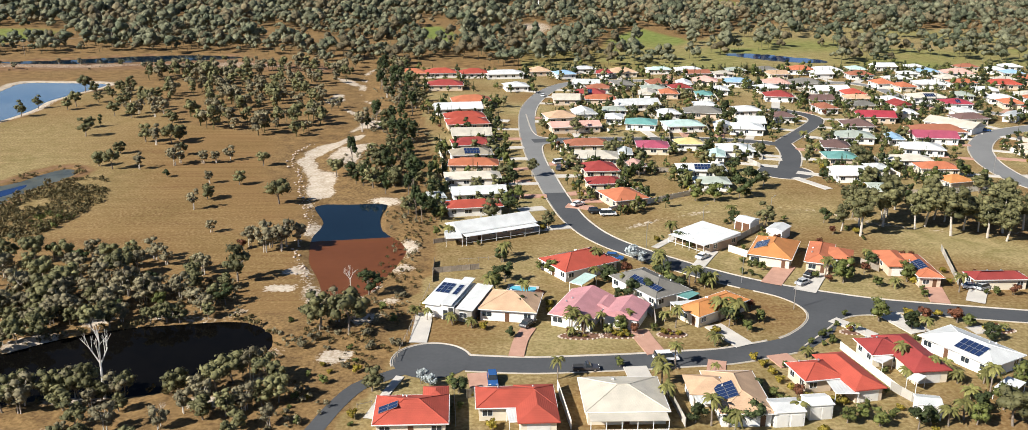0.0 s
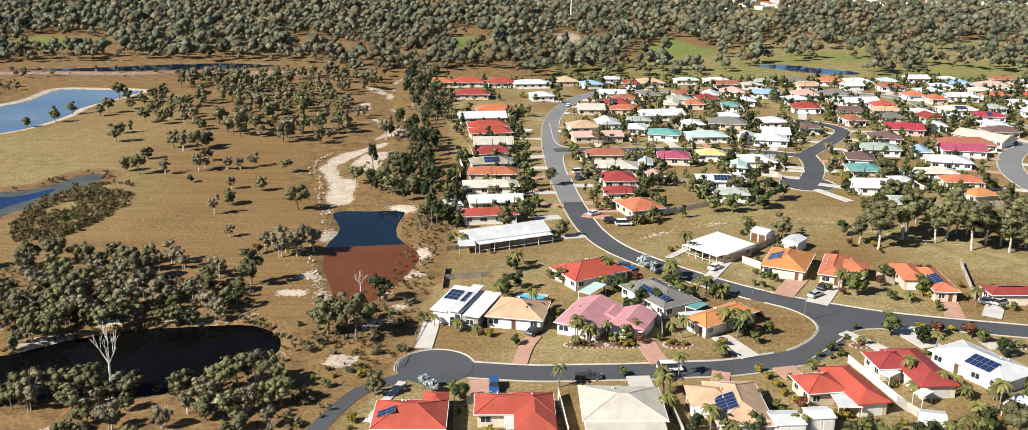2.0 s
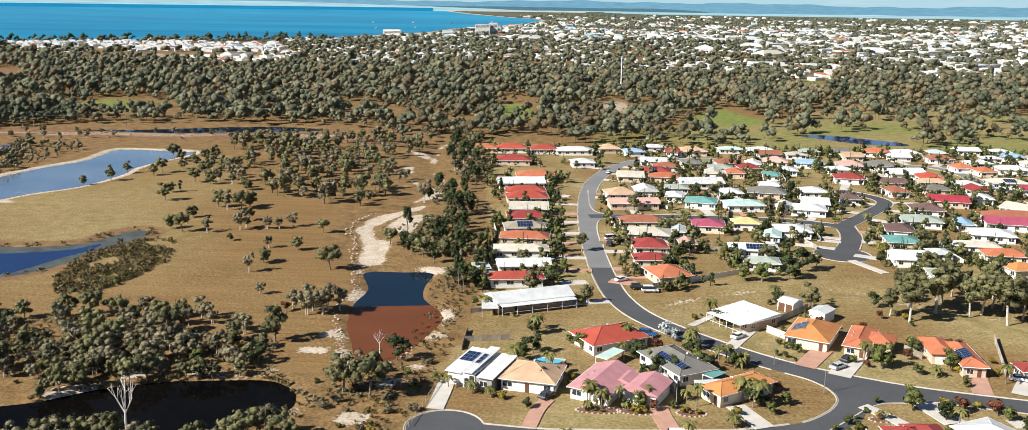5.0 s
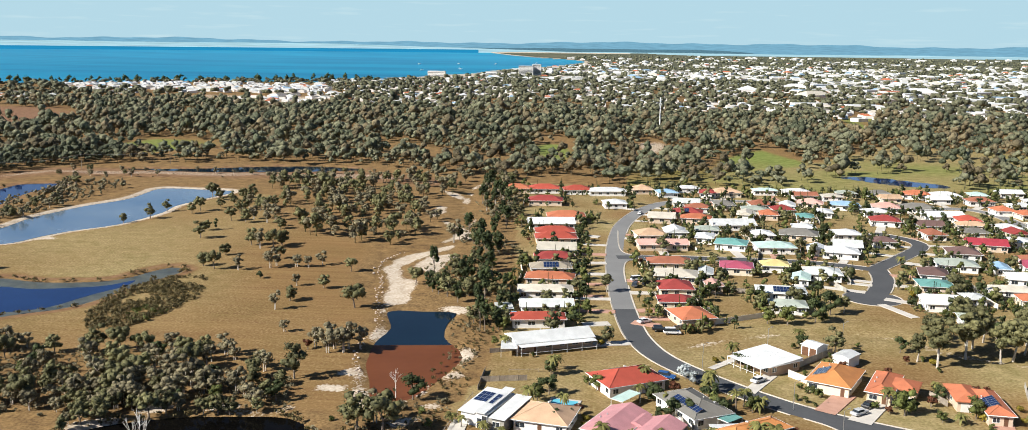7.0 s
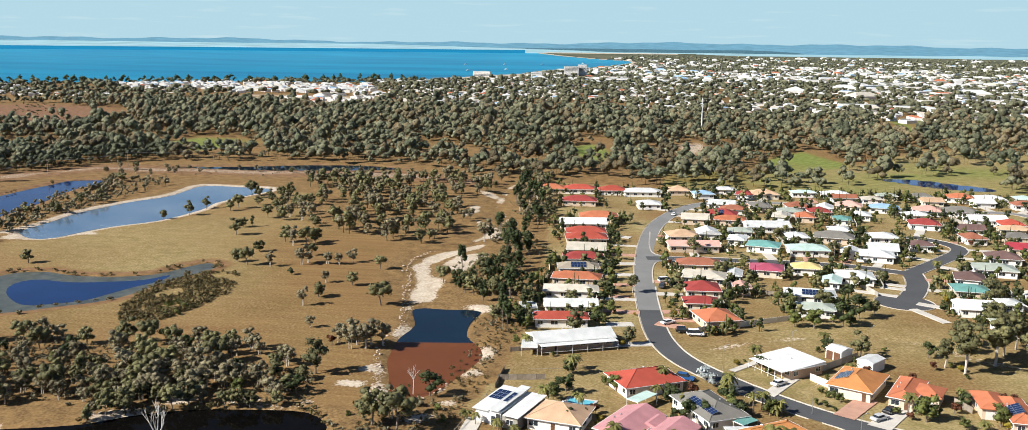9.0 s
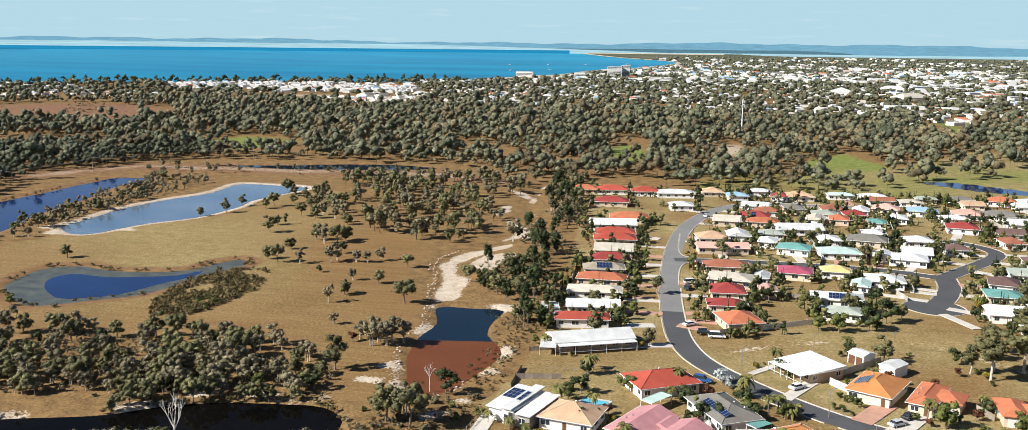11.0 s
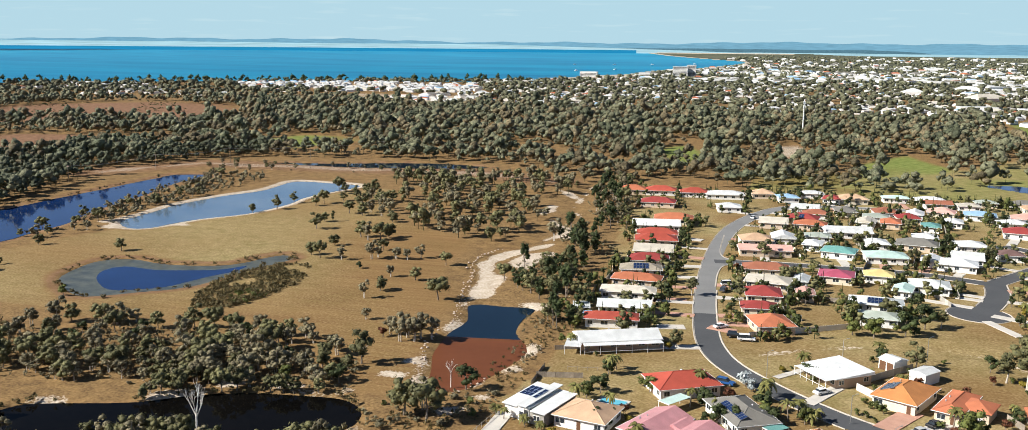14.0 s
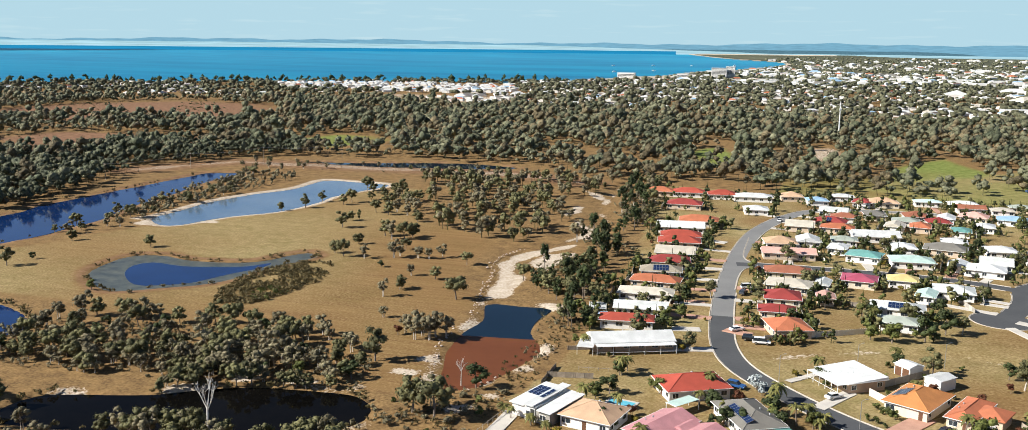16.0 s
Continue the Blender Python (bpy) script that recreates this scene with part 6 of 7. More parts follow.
# garden planting round the houses
rng_y = random.Random(21)
for bx, by, c, s, hw, hd in list(FOOTPRINTS):
    for _ in range(6):
        a = rng_y.choice(((1, 0), (-1, 0), (0, 1), (0, -1)))
        u = a[0] * (hw + rng_y.uniform(0.8, 3.5)) if a[0] else rng_y.uniform(-hw, hw)
        v = a[1] * (hd + rng_y.uniform(0.8, 3.5)) if a[1] else rng_y.uniform(-hd, hd)
        x, y = bx + u * c - v * s, by + u * s + v * c
        if (by < 240 and rng_y.random() < 0.35) or by > 420 or (by > 300 and rng_y.random() < 0.6):
            continue
        if not blocked(x, y, 0.3) and all((x - p) ** 2 + (y - q) ** 2 > 2.2 for p, q in PLACED[-60:]):
            plant(rng_y.choice(("shrub", "shrub", "russet", "yellow", "palm")) if by < 240 else rng_y.choice(("shrub", "bush", "bush", "palm", "palm", "shrub", "shrub", "yellow", "russet", "gum")), x, y, rng_y.uniform(0.6, 1.05))


# side fences between the farther lots
rng_f = random.Random(8)
FENCE_LINES = []
for bx, by, c, s, hw, hd in FOOTPRINTS:
    if by > 245 and rng_f.random() < 0.42 and len(FENCE_LINES) < 34:
        u = rng_f.choice((-1, 1)) * (hw + rng_f.uniform(1.2, 2.2))
        p, q = (bx + u * c + (hd + 1) * s, by + u * s - (hd + 1) * c), (bx + u * c - (hd + 6) * s, by + u * s + (hd + 6) * c)
        if not any(blocked(p[0] + (q[0] - p[0]) * k, p[1] + (q[1] - p[1]) * k, -0.3) for k in (0, 0.25, 0.5, 0.75, 1)):
            FENCE_LINES.append((p, q, rng_f.choice(("steel", "timber", "steel", "timber_pale"))))


# scrub between paddock and creek, joined
def far_tree(rng, h, s, clumps, leaves, size):
    if h < 8:
        return crown(rng, h, s, h * 0.10, clumps, leaves, size, core=0.0 if h < 2 else 0.95 if leaves < 20 else 0.8)
    # a broad domed canopy: overlapping clumps round the shoulder and one on top
    out = []
    for k in range(clumps):
        a = 2.4 * k + rng.uniform(-0.4, 0.4)
        d = 0.0 if k == 0 else s * rng.uniform(0.42, 0.66)
        r = s * (0.62 if k == 0 else rng.uniform(0.40, 0.56))
        c = np.array([d * math.cos(a), d * math.sin(a), h - 0.80 * r - (0 if k == 0 else h * rng.uniform(0.06, 0.40))])
        t = rng.uniform(0, 6.28)
        m = np.array([[math.cos(t), -math.sin(t), 0], [math.sin(t), math.cos(t), 0], [0, 0, 1]])
        out.append(c + ((lump(rng) if leaves else 1.15 * block(rng)) @ m.T) * r * 0.93 * np.array([1, 1, 0.80]))
        if leaves:
            n = rng.normal(size=(leaves, 3)) + np.array([0, 0, 0.25])
            n /= np.linalg.norm(n, axis=1)[:, None]
            q = c + n * r * rng.uniform(0.78, 1.28, (leaves, 1)) * np.array([1, 1, 0.85])
            n = n + rng.normal(size=(leaves, 3)) * 0.35
            n /= np.linalg.norm(n, axis=1)[:, None]
            u = np.cross(n, rng.normal(size=(leaves, 3)))
            u /= np.linalg.norm(u, axis=1)[:, None]
            w = np.cross(n, u)
            e = size * rng.uniform(0.65, 1.5, (leaves, 1))
            out.append(np.stack([q - u * e, q - w * e * 0.7, q + u * e, q + w * e * 0.7], 1).reshape(-1, 3))
    return np.concatenate(out)


def forest(name, spots, seed, variants, mat, label, trunk=True):
    """Many trees in one mesh: a slim trunk and a crown of leaf clumps each."""
    rng = np.random.default_rng(seed)
    protos = [welded(far_tree(rng, *v)) for v in variants]
    vs, fs, count = [], [], 0
    for x, y, k in spots:
        p, f = protos[rng.integers(len(protos))]
        a = rng.uniform(0, 6.28)
        c, s = math.cos(a), math.sin(a)
        k = k * rng.uniform(0.75, 1.25)
        vs.append(np.stack([x + k * (p[:, 0] * c - p[:, 1] * s), y + k * (p[:, 0] * s + p[:, 1] * c), lift(x, y) + k * rng.uniform(0.85, 1.2) * p[:, 2]], 1))
        fs.append(f + count)
        count += len(p)
        if trunk:
            h, r = k * 4, 0.13 * k
            for ang in (0.0, 1.57):
                ca, sa = math.cos(ang) * r, math.sin(ang) * r
                vs.append(np.array([(x - ca, y - sa, -0.3), (x + ca, y + sa, -0.3), (x + 0.4 * ca, y + 0.4 * sa, h), (x - 0.4 * ca, y - 0.4 * sa, h)]))
                fs.append(np.arange(4).reshape(1, 4) + count)
                count += 4
    return tagged(new(name, mesh_of(name, np.concatenate(vs), np.concatenate(fs), mat, smooth=True)), label, "trees", kind="stuff")


def spots_in(poly, gap, seed, keep=None, jitter=0.45, size=(0.8, 1.2)):
    rng = np.random.default_rng(seed)
    poly = np.asarray(poly, float)
    lo, hi = poly.min(axis=0), poly.max(axis=0)
    gx, gy = np.meshgrid(np.arange(lo[0], hi[0], gap), np.arange(lo[1], hi[1], gap))
    gx, gy = gx.ravel() + rng.uniform(-jitter, jitter, gx.size) * gap, gy.ravel() + rng.uniform(-jitter, jitter, gx.size) * gap
    ok = inside(gx, gy, poly)[0]
    if keep is not None:
        ok &= keep(gx, gy)
    return [(x, y, k) for x, y, k in zip(gx[ok], gy[ok], rng.uniform(*size, ok.sum()))]


midbush = [(-118, 372), (-150, 430), (-172, 478), (-190, 510), (-150, 548), (-76, 548), (-78, 450), (-72, 420), (-70, 385), (-78, 360), (-95, 362)]
keep_mid = lambda x, y: (wobble(x, y, 11, 0.3) > -0.35) & (line_distance(x, y, CREEK) > 8)
half = spots_in(midbush, 7.6, 5, keep_mid, 0.48, (1.05, 1.6))
forest("scrub_woodland", half[::2], 6, ((6.0, 2.6, 8, 34, 0.36), (5.0, 2.2, 7, 34, 0.34), (7.0, 2.6, 8, 34, 0.36)), M_GUM, "olive-green scrub woodland on brown leaf litter")
forest("scrub_woodland", half[1::2], 7, ((5.5, 2.3, 7, 30, 0.34), (6.5, 2.4, 8, 30, 0.36)), M_GUM_GREY, "grey-green paperbark woodland on brown leaf litter")

GREENS = ([(68, 606), (72, 638), (87, 686), (125, 774), (135, 726), (149, 686), (127, 645), (97, 612)], [(-57, 771), (-31, 791), (-22, 661), (-44, 630)], [(240, 1025), (288, 1182), (330, 1214), (262, 970), (236, 950)],
          [(-395, 670), (-385, 760), (-300, 730), (-330, 645)], [(28, 812), (46, 826), (44, 671), (28, 669)], FIELD_FAR,
          FIELD_NEAR, BARE_EARTH)
FAIRWAY = [(60, 570), (72, 640), (150, 690), (232, 816), (382, 763), (600, 760), (500, 600), (330, 560), (220, 552), (120, 550)]


def clear_of_greens(x, y):
    ok = np.ones(x.shape, bool)
    for k, g in enumerate(GREENS):
        i, d = inside(x, y, g)
        ok &= ~i & (d > 3)
    ok &= ~inside(x, y, FAIRWAY)[0] | (wobble(x, y, 13, 0.8) > 0.12)
    for pond in (POND_DAM, POND_GOLF, POND_LONG):
        i, d = inside(x, y, pond)
        ok &= ~i & (d > 5)
    ok &= ~inside(x, y, ESTATE)[0]
    return ok & (line_distance(x, y, [(-380, 482), (-343, 545), (-250, 548), (-150, 560), (-100, 545)]) > 14)


wood = [(-420, 470), (-350, 590), (-150, 605), (-90, 560), (-50, 545), (50, 548), (120, 560), (300, 560), (700, 640), (900, 1080), (300, 1090), (130, 1110), (-10, 1150), (-170, 1190), (-340, 1170), (-560, 1225),
        (-800, 1150), (-1100, 1020), (-1000, 650), (-600, 470), (-470, 330), (-350, 250), (-335, 300), (-345, 420)]
allwood = spots_in(wood, 9.4, 11, lambda x, y: clear_of_greens(x, y) & (wobble(x, y, 28, 2.0) > -0.55) & (x < 260 + 0.42 * y) & (x > 40 - 1.15 * y), 0.48, (0.55, 1.30))
near_wood = [s for s in allwood if s[1] < 740]
far_wood = [s for s in allwood if s[1] >= 740]
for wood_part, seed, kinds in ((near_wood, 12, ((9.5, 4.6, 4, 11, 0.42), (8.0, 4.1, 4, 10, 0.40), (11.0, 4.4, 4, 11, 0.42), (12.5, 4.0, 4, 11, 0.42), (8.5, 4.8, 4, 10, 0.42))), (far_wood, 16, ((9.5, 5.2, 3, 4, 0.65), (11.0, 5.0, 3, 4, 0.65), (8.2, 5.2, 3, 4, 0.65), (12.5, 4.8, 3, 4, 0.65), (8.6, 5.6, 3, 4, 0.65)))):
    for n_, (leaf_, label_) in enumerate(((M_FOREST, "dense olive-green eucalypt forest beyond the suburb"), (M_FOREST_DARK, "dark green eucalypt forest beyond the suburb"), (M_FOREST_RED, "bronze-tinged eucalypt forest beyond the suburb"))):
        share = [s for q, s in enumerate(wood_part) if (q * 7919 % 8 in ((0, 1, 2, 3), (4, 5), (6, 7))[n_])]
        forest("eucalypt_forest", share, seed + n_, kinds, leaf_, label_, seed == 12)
leftwood = [(-333, 335), (-336, 362), (-346, 400), (-366, 455), (-368, 500), (-358, 545), (-330, 600), (-349, 640), (-412, 620), (-470, 630), (-500, 592), (-485, 530), (-540, 520), (-480, 380), (-400, 300)]
forest("eucalypt_forest", spots_in(leftwood, 7.6, 19, lambda x, y: line_distance(x, y, [(-380, 482), (-343, 545)]) > 9, 0.48, (0.75, 1.2)), 20, ((8.5, 3.3, 5, 16, 0.34), (8.0, 3.0, 4, 16, 0.33), (10.0, 3.3, 5, 16, 0.34)), M_FOREST_DARK, "dense dark eucalypt belt beside a long pond")
spit = [(-274, 342), (-284, 376), (-295, 413), (-299, 454), (-299, 500), (-277, 514), (-262, 485), (-262, 457), (-262, 406), (-261, 377), (-254, 345)]
forest("spit_scrub", spots_in(spit, 5.0, 43, lambda x, y: wobble(x, y, 9, 1.4) > -0.45, 0.5, (0.45, 0.95)), 44, ((5.0, 2.2, 6, 18, 0.30), (3.6, 2.0, 5, 18, 0.28)), M_GUM_GREY, "grey-green scrub on a spit between ponds")


# ---- town towards the coast, joined ----
def town(spots, size, name, label, mats, seed, tall=(2.6, 3.4), flat=0.0, share=(0.30, 0.18, 0.14, 0.09, 0.06, 0.23)):
    rng = np.random.default_rng(seed)
    v, f, mi = [], [], []
    for x, y, k in spots:
        w, d = rng.uniform(*size) * k, rng.uniform(*size) * 0.7 * k
        h, a = rng.uniform(*tall), rng.choice((0.1, 0.1, 1.67, 0.6))
        rise = 0.3 if rng.random() < flat else 0.2 * d
        c, s = math.cos(a), math.sin(a)
        pts = [(-w / 2, -d / 2, -0.4), (w / 2, -d / 2, -0.4), (w / 2, d / 2, -0.4), (-w / 2, d / 2, -0.4), (-w / 2, -d / 2, h), (w / 2, -d / 2, h), (w / 2, d / 2, h), (-w / 2, d / 2, h),
               (-w / 2 + d / 2.5, 0, h + rise), (w / 2 - d / 2.5, 0, h + rise)]
        i = len(v)
        up = float(lift(x, y)) + (1.0 if math.hypot(x, y) > 2050 else 0.0)
        v += [(x + px * c - py * s, y + px * s + py * c, pz + up) for px, py, pz in pts]
        r = 1 + rng.choice(len(mats) - 1, p=share)
        for q, m in (((0, 1, 5, 4), 0), ((1, 2, 6, 5), 0), ((2, 3, 7, 6), 0), ((3, 0, 4, 7), 0), ((4, 5, 9, 8), r), ((6, 7, 8, 9), r), ((5, 6, 9, 9), r), ((7, 4, 8, 8), r)):
            f.append([i + j for j in q])
            mi.append(m)
    me = bpy.data.meshes.new(name)
    me.from_pydata(v, [], [list(dict.fromkeys(q)) for q in f])
    for m in mats:
        me.materials.append(m)
    me.polygons.foreach_set("material_index", np.array(mi, dtype=np.int32))
    return tagged(new(name, me), label, "houses", kind="stuff")


TOWN_MATS = [WALLS[0], ROOFS["white"], ROOFS["palegrey"], ROOFS["cream"], ROOFS["terracotta"], ROOFS["blue"], ROOFS["grey"]]
shore = lambda x, y: ashore(x, y, 35)
townland = [(-1700, 1130), (-1100, 1060), (-960, 1250), (-800, 1215), (-560, 1240), (-340, 1185), (-170, 1195), (-10, 1160), (130, 1115), (300, 1080), (900, 1060), (1300, 2050), (-300, 2300), (-430, 2250), (-640, 2040), (-940, 1850), (-1300, 1540)]
town(spots_in(townland, 29, 21, lambda x, y: shore(x, y) & (wobble(x, y, 75, 1.0) > np.where(x < -450, 0.0, -0.45)), 0.45, (0.7, 1.05)), (11, 18), "town_houses", "white-roofed coastal town houses among trees", TOWN_MATS, 22, flat=0.1)
town(spots_in(ESTATE, 27, 27, lambda x, y: shore(x, y), 0.4, (0.7, 1.1)), (11, 16), "new_estate", "rows of new white-roofed houses behind the shore", TOWN_MATS, 28, (2.6, 3.6), 0.1, (0.50, 0.24, 0.08, 0.02, 0.04, 0.12))
trade = [(240, 1330), (900, 1220), (1400, 2200), (500, 2300), (180, 1700)]
town(spots_in(trade, 78, 23, lambda x, y: wobble(x, y, 120, 4.0) > -0.25, 0.35, (0.8, 1.5)), (28, 48), "warehouse_roofs", "broad white warehouse roofs of a trade estate", TOWN_MATS, 24, (5.0, 7.0), 0.9, (0.62, 0.22, 0.06, 0.02, 0.05, 0.03))
farland = [(-420, 2250), (1400, 2050), (2800, 3600), (2500, 4100), (1200, 4550), (350, 4680), (-150, 4680), (-280, 4400), (-150, 3900), (-330, 3200), (-420, 2700)]
thin = lambda x, y: np.random.default_rng(4).random(x.shape) < np.clip(1.25 - (np.hypot(x, y) - 2100) / 2500, 0.12, 1)
town(spots_in(farland, 52, 25, lambda x, y: shore(x, y) & (wobble(x, y, 130, 2.0) > -0.3) & thin(x, y), 0.5, (0.8, 1.5)), (12, 26), "distant_town", "distant pale town roofs near the coast", TOWN_MATS, 26, (3.0, 6.0), 0.4)
town_wood = spots_in(townland, 23, 31, lambda x, y: shore(x, y) & clear_of_greens(x, y) & (x < 150 + 0.45 * y) & (x > 40 - 1.15 * y), 0.5, (0.6, 1.35))
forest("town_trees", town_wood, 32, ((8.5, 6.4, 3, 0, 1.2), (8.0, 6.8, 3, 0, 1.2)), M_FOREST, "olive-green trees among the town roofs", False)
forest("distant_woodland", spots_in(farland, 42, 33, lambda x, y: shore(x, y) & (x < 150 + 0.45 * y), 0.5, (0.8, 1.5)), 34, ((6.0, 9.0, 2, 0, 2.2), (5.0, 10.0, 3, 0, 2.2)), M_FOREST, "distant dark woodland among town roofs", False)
forest("heath_scrub", spots_in(FIELD_FAR, 11, 35, lambda x, y: wobble(x, y, 24, 1.0) > 0.25, 0.5, (0.3, 1.0)) + spots_in(FIELD_NEAR, 10, 38, lambda x, y: wobble(x, y, 20, 2.0) > 0.35, 0.5, (0.2, 0.8)), 36, ((4.0, 3.0, 3, 2, 0.7), (2.5, 2.6, 3, 2, 0.6)), M_GUM, "scattered dark scrub on brown heath", False)
shoreline = [(x + 45, y - 25, 1.3) for x, y in COAST[::1] if -1700 < x < -500 and y < 2100] + [(x + 90, y - 45, 1.0) for x, y in COAST[::1] if -1700 < x < -500 and y < 2100]
forest("shore_trees", [(x + RNG.uniform(-25, 25) + dx, y + RNG.uniform(-25, 25) + dx * 0.7, k) for x, y, k in shoreline for dx in (-20, 0, 20)], 37, ((9.0, 5.0, 4, 2, 1.2), (11.0, 4.5, 4, 2, 1.2)), M_DEEP, "dark trees along the sea shore", False)
for x, y, w, h in ((-455, 2360, 44, 15), (-250, 2600, 40, 26), (-222, 2620, 24, 30), (-100, 2160, 50, 9), (-330, 2480, 30, 12)):
    ob = thing("apartment_block", "white multi-storey apartment block near the beach", "building", x, y, 1.0)
    part("wall", boxed(-w / 2, -8, -0.5, w / 2, 8, h), WALLS[0], ob)
    part("roof", boxed(-w / 2 - 0.5, -8.5, h + 0.004, w / 2 + 0.5, 8.5, h + 0.8), ROOFS["white"], ob)
    for lv in range(int(h / 3.2)):
        part("window_band", boxed(-w / 2 + 1, -8.15, lv * 3.2 + 1.0, w / 2 - 1, -7.9, lv * 3.2 + 2.4), M_GLASS, ob)

# ---- driveways, fences, patios, cars ----
DRIVES = [0]


def driveway(points, width, mat):
    line = spline(points, 1.5)
    a, b, _ = ribbon(line, width / 2, 0)
    n = len(line)
    DRIVES[0] += 1
    z = 0.19 + 0.002 * (DRIVES[0] % 5)
    verts = np.concatenate([np.c_[a, np.full(n, z)], np.c_[b, np.full(n, z)], np.c_[a, np.full(n, -0.1)], np.c_[b, np.full(n, -0.1)]])
    faces = [(n + k, n + k + 1, k + 1, k) for k in range(n - 1)] + [(k, k + 1, 2 * n + k + 1, 2 * n + k) for k in range(n - 1)] + [(3 * n + k, 3 * n + k + 1, n + k + 1, n + k) for k in range(n - 1)]
    tagged(new("driveway", mesh_of("driveway", verts, faces, mat)), "brick-paved driveway crossing the lawn" if mat is M_PAVER else "pale concrete driveway crossing the lawn", "driveway", kind="structure")


def auto_drives():
    """A driveway from each house to the nearest street, where one is close."""
    rng = random.Random(3)
    for bx, by, c, s, hw, hd in list(FOOTPRINTS):
        if by < 240:
            continue
        best = min(((math.hypot(p[0] - bx, p[1] - by), p, w) for k, (ln, w) in ROADS.items() if k != "track" for p in ln[::2]), key=lambda q: q[0])
        r = min(hw, hd)
        if r + best[2] / 2 + 1.5 < best[0] < 26:
            d = Vector((best[1][0] - bx, best[1][1] - by)).normalized()
            off = rng.uniform(-3, 3)
            o = Vector((-d.y * off, d.x * off))
            p0, p1 = Vector((bx, by)) + d * (r - 0.3) + o, Vector((best[1][0], best[1][1])) - d * (best[2] / 2 + 0.05) + o
            driveway([tuple(p0), tuple((p0 + p1) / 2), tuple(p1)], rng.uniform(2.8, 4.0), rng.choice((M_CONCRETE, M_CONCRETE, M_PAVER)))


FENCE_MATS = dict(steel=M_FENCE, white=M_WALLW, timber=M_TIMBER, timber_pale=M_WALLW, rail=M_TIMBER)


def fence(p, q, h, kind):
    p, q = Vector((*p, 0)), Vector((*q, 0))
    n = max(1, round((q - p).length / 2.4))
    step, rot = (q - p).length / n, math.degrees(math.atan2(q.y - p.y, q.x - p.x))
    label = dict(steel="grey-brown steel sheet boundary fence", white="cream rendered boundary wall", timber="weathered grey timber paling fence", timber_pale="pale painted paling fence", rail="low timber post-and-rail fence")[kind]
    ob = thing("fence", label, "fence", p.x, p.y, 0, rot)
    post, panel = bpy.data.meshes.new("post"), bpy.data.meshes.new("panel")
    bm = boxed(-0.05, -0.05, -0.3, 0.05, 0.05, h + 0.04)
    bm.to_mesh(post)
    bm = bmesh.new()
    if kind == "rail":
        box(bm, 0.05, -0.03, h - 0.25, step - 0.05, 0.03, h - 0.15)
    elif kind == "white":
        box(bm, 0.05, -0.06, -0.2, step - 0.05, 0.06, h)
    else:
        # one folded sheet, or boards with an uneven top
        k = 20
        rows = []
        for i in range(k + 1):
            u, o = 0.05 + (step - 0.1) * i / k, 0.02 * ((i // 2) % 2)
            top = h - (0.04 * ((i // 2 * 5) % 3) if kind != "steel" else 0.0)
            rows.append([bm.verts.new(p_) for p_ in ((u, o - 0.015, 0.03), (u, o - 0.015, top), (u, o + 0.015, top), (u, o + 0.015, 0.03))])
        for r, s in zip(rows[:-1], rows[1:]):
            for i in range(4):
                bm.faces.new((r[i], s[i], s[(i + 1) % 4], r[(i + 1) % 4]))
        bm.faces.new(rows[0])
        bm.faces.new(rows[-1][::-1])
        bmesh.ops.recalc_face_normals(bm, faces=bm.faces[:])
    bm.to_mesh(panel)
    for me in (post, panel):
        me.materials.append(FENCE_MATS[kind])
    for i in range(n + 1):
        o = new("post", post)
        o.parent, o.location = ob, (i * step, 0, 0)
        if i < n:
            o = new("panel", panel)
            o.parent, o.location = ob, (i * step, 0, 0)


def patio(x, y, rot, w, d, colour):
    """A flat sheet roof on slim posts."""
    ob = thing("patio_cover", "%s sheet-roofed patio cover on slim posts" % LABEL[colour].split()[0], "patio cover", x, y, 0, rot)
    bm = bmesh.new()
    k = max(8, int(w / 0.3))
    rows = []
    for i in range(k + 1):
        u, o = -w / 2 + w * i / k, 0.03 * (i % 2)
        rows.append([bm.verts.new(p_) for p_ in ((u, -d / 2, 2.38), (u, -d / 2, 2.43 + o), (u, d / 2, 2.43 + o), (u, d / 2, 2.38))])
    for r, q in zip(rows[:-1], rows[1:]):
        for i in range(4):
            bm.faces.new((r[i], q[i], q[(i + 1) % 4], r[(i + 1) % 4]))
    bm.faces.new(rows[0])
    bm.faces.new(rows[-1][::-1])
    bmesh.ops.recalc_face_normals(bm, faces=bm.faces[:])
    part("roof_sheet", bm, ROOFS[colour], ob)
    for sx in (-1, 1):
        for sy in (-1, 1):
            o = part("post", boxed(-0.05, -0.05, 0, 0.05, 0.05, 2.38), M_TRIM, ob)
            o.location = (sx * (w / 2 - 0.1), sy * (d / 2 - 0.1), 0)
    part("fascia", boxed(-w / 2 - 0.02, -d / 2 - 0.08, 2.30, w / 2 + 0.02, -d / 2 - 0.003, 2.47), M_TRIM, ob)


PAINT = {k: material("car_paint_" + k, shade(c, 0.9), c, 0.25, 0.5, 3.0, 0.0, 0.0, 0.5) for k, c in
         dict(white=(0.80, 0.80, 0.80), silver=(0.50, 0.51, 0.52), black=(0.02, 0.02, 0.022), dark=(0.06, 0.06, 0.07), blue=(0.03, 0.10, 0.28)).items()}


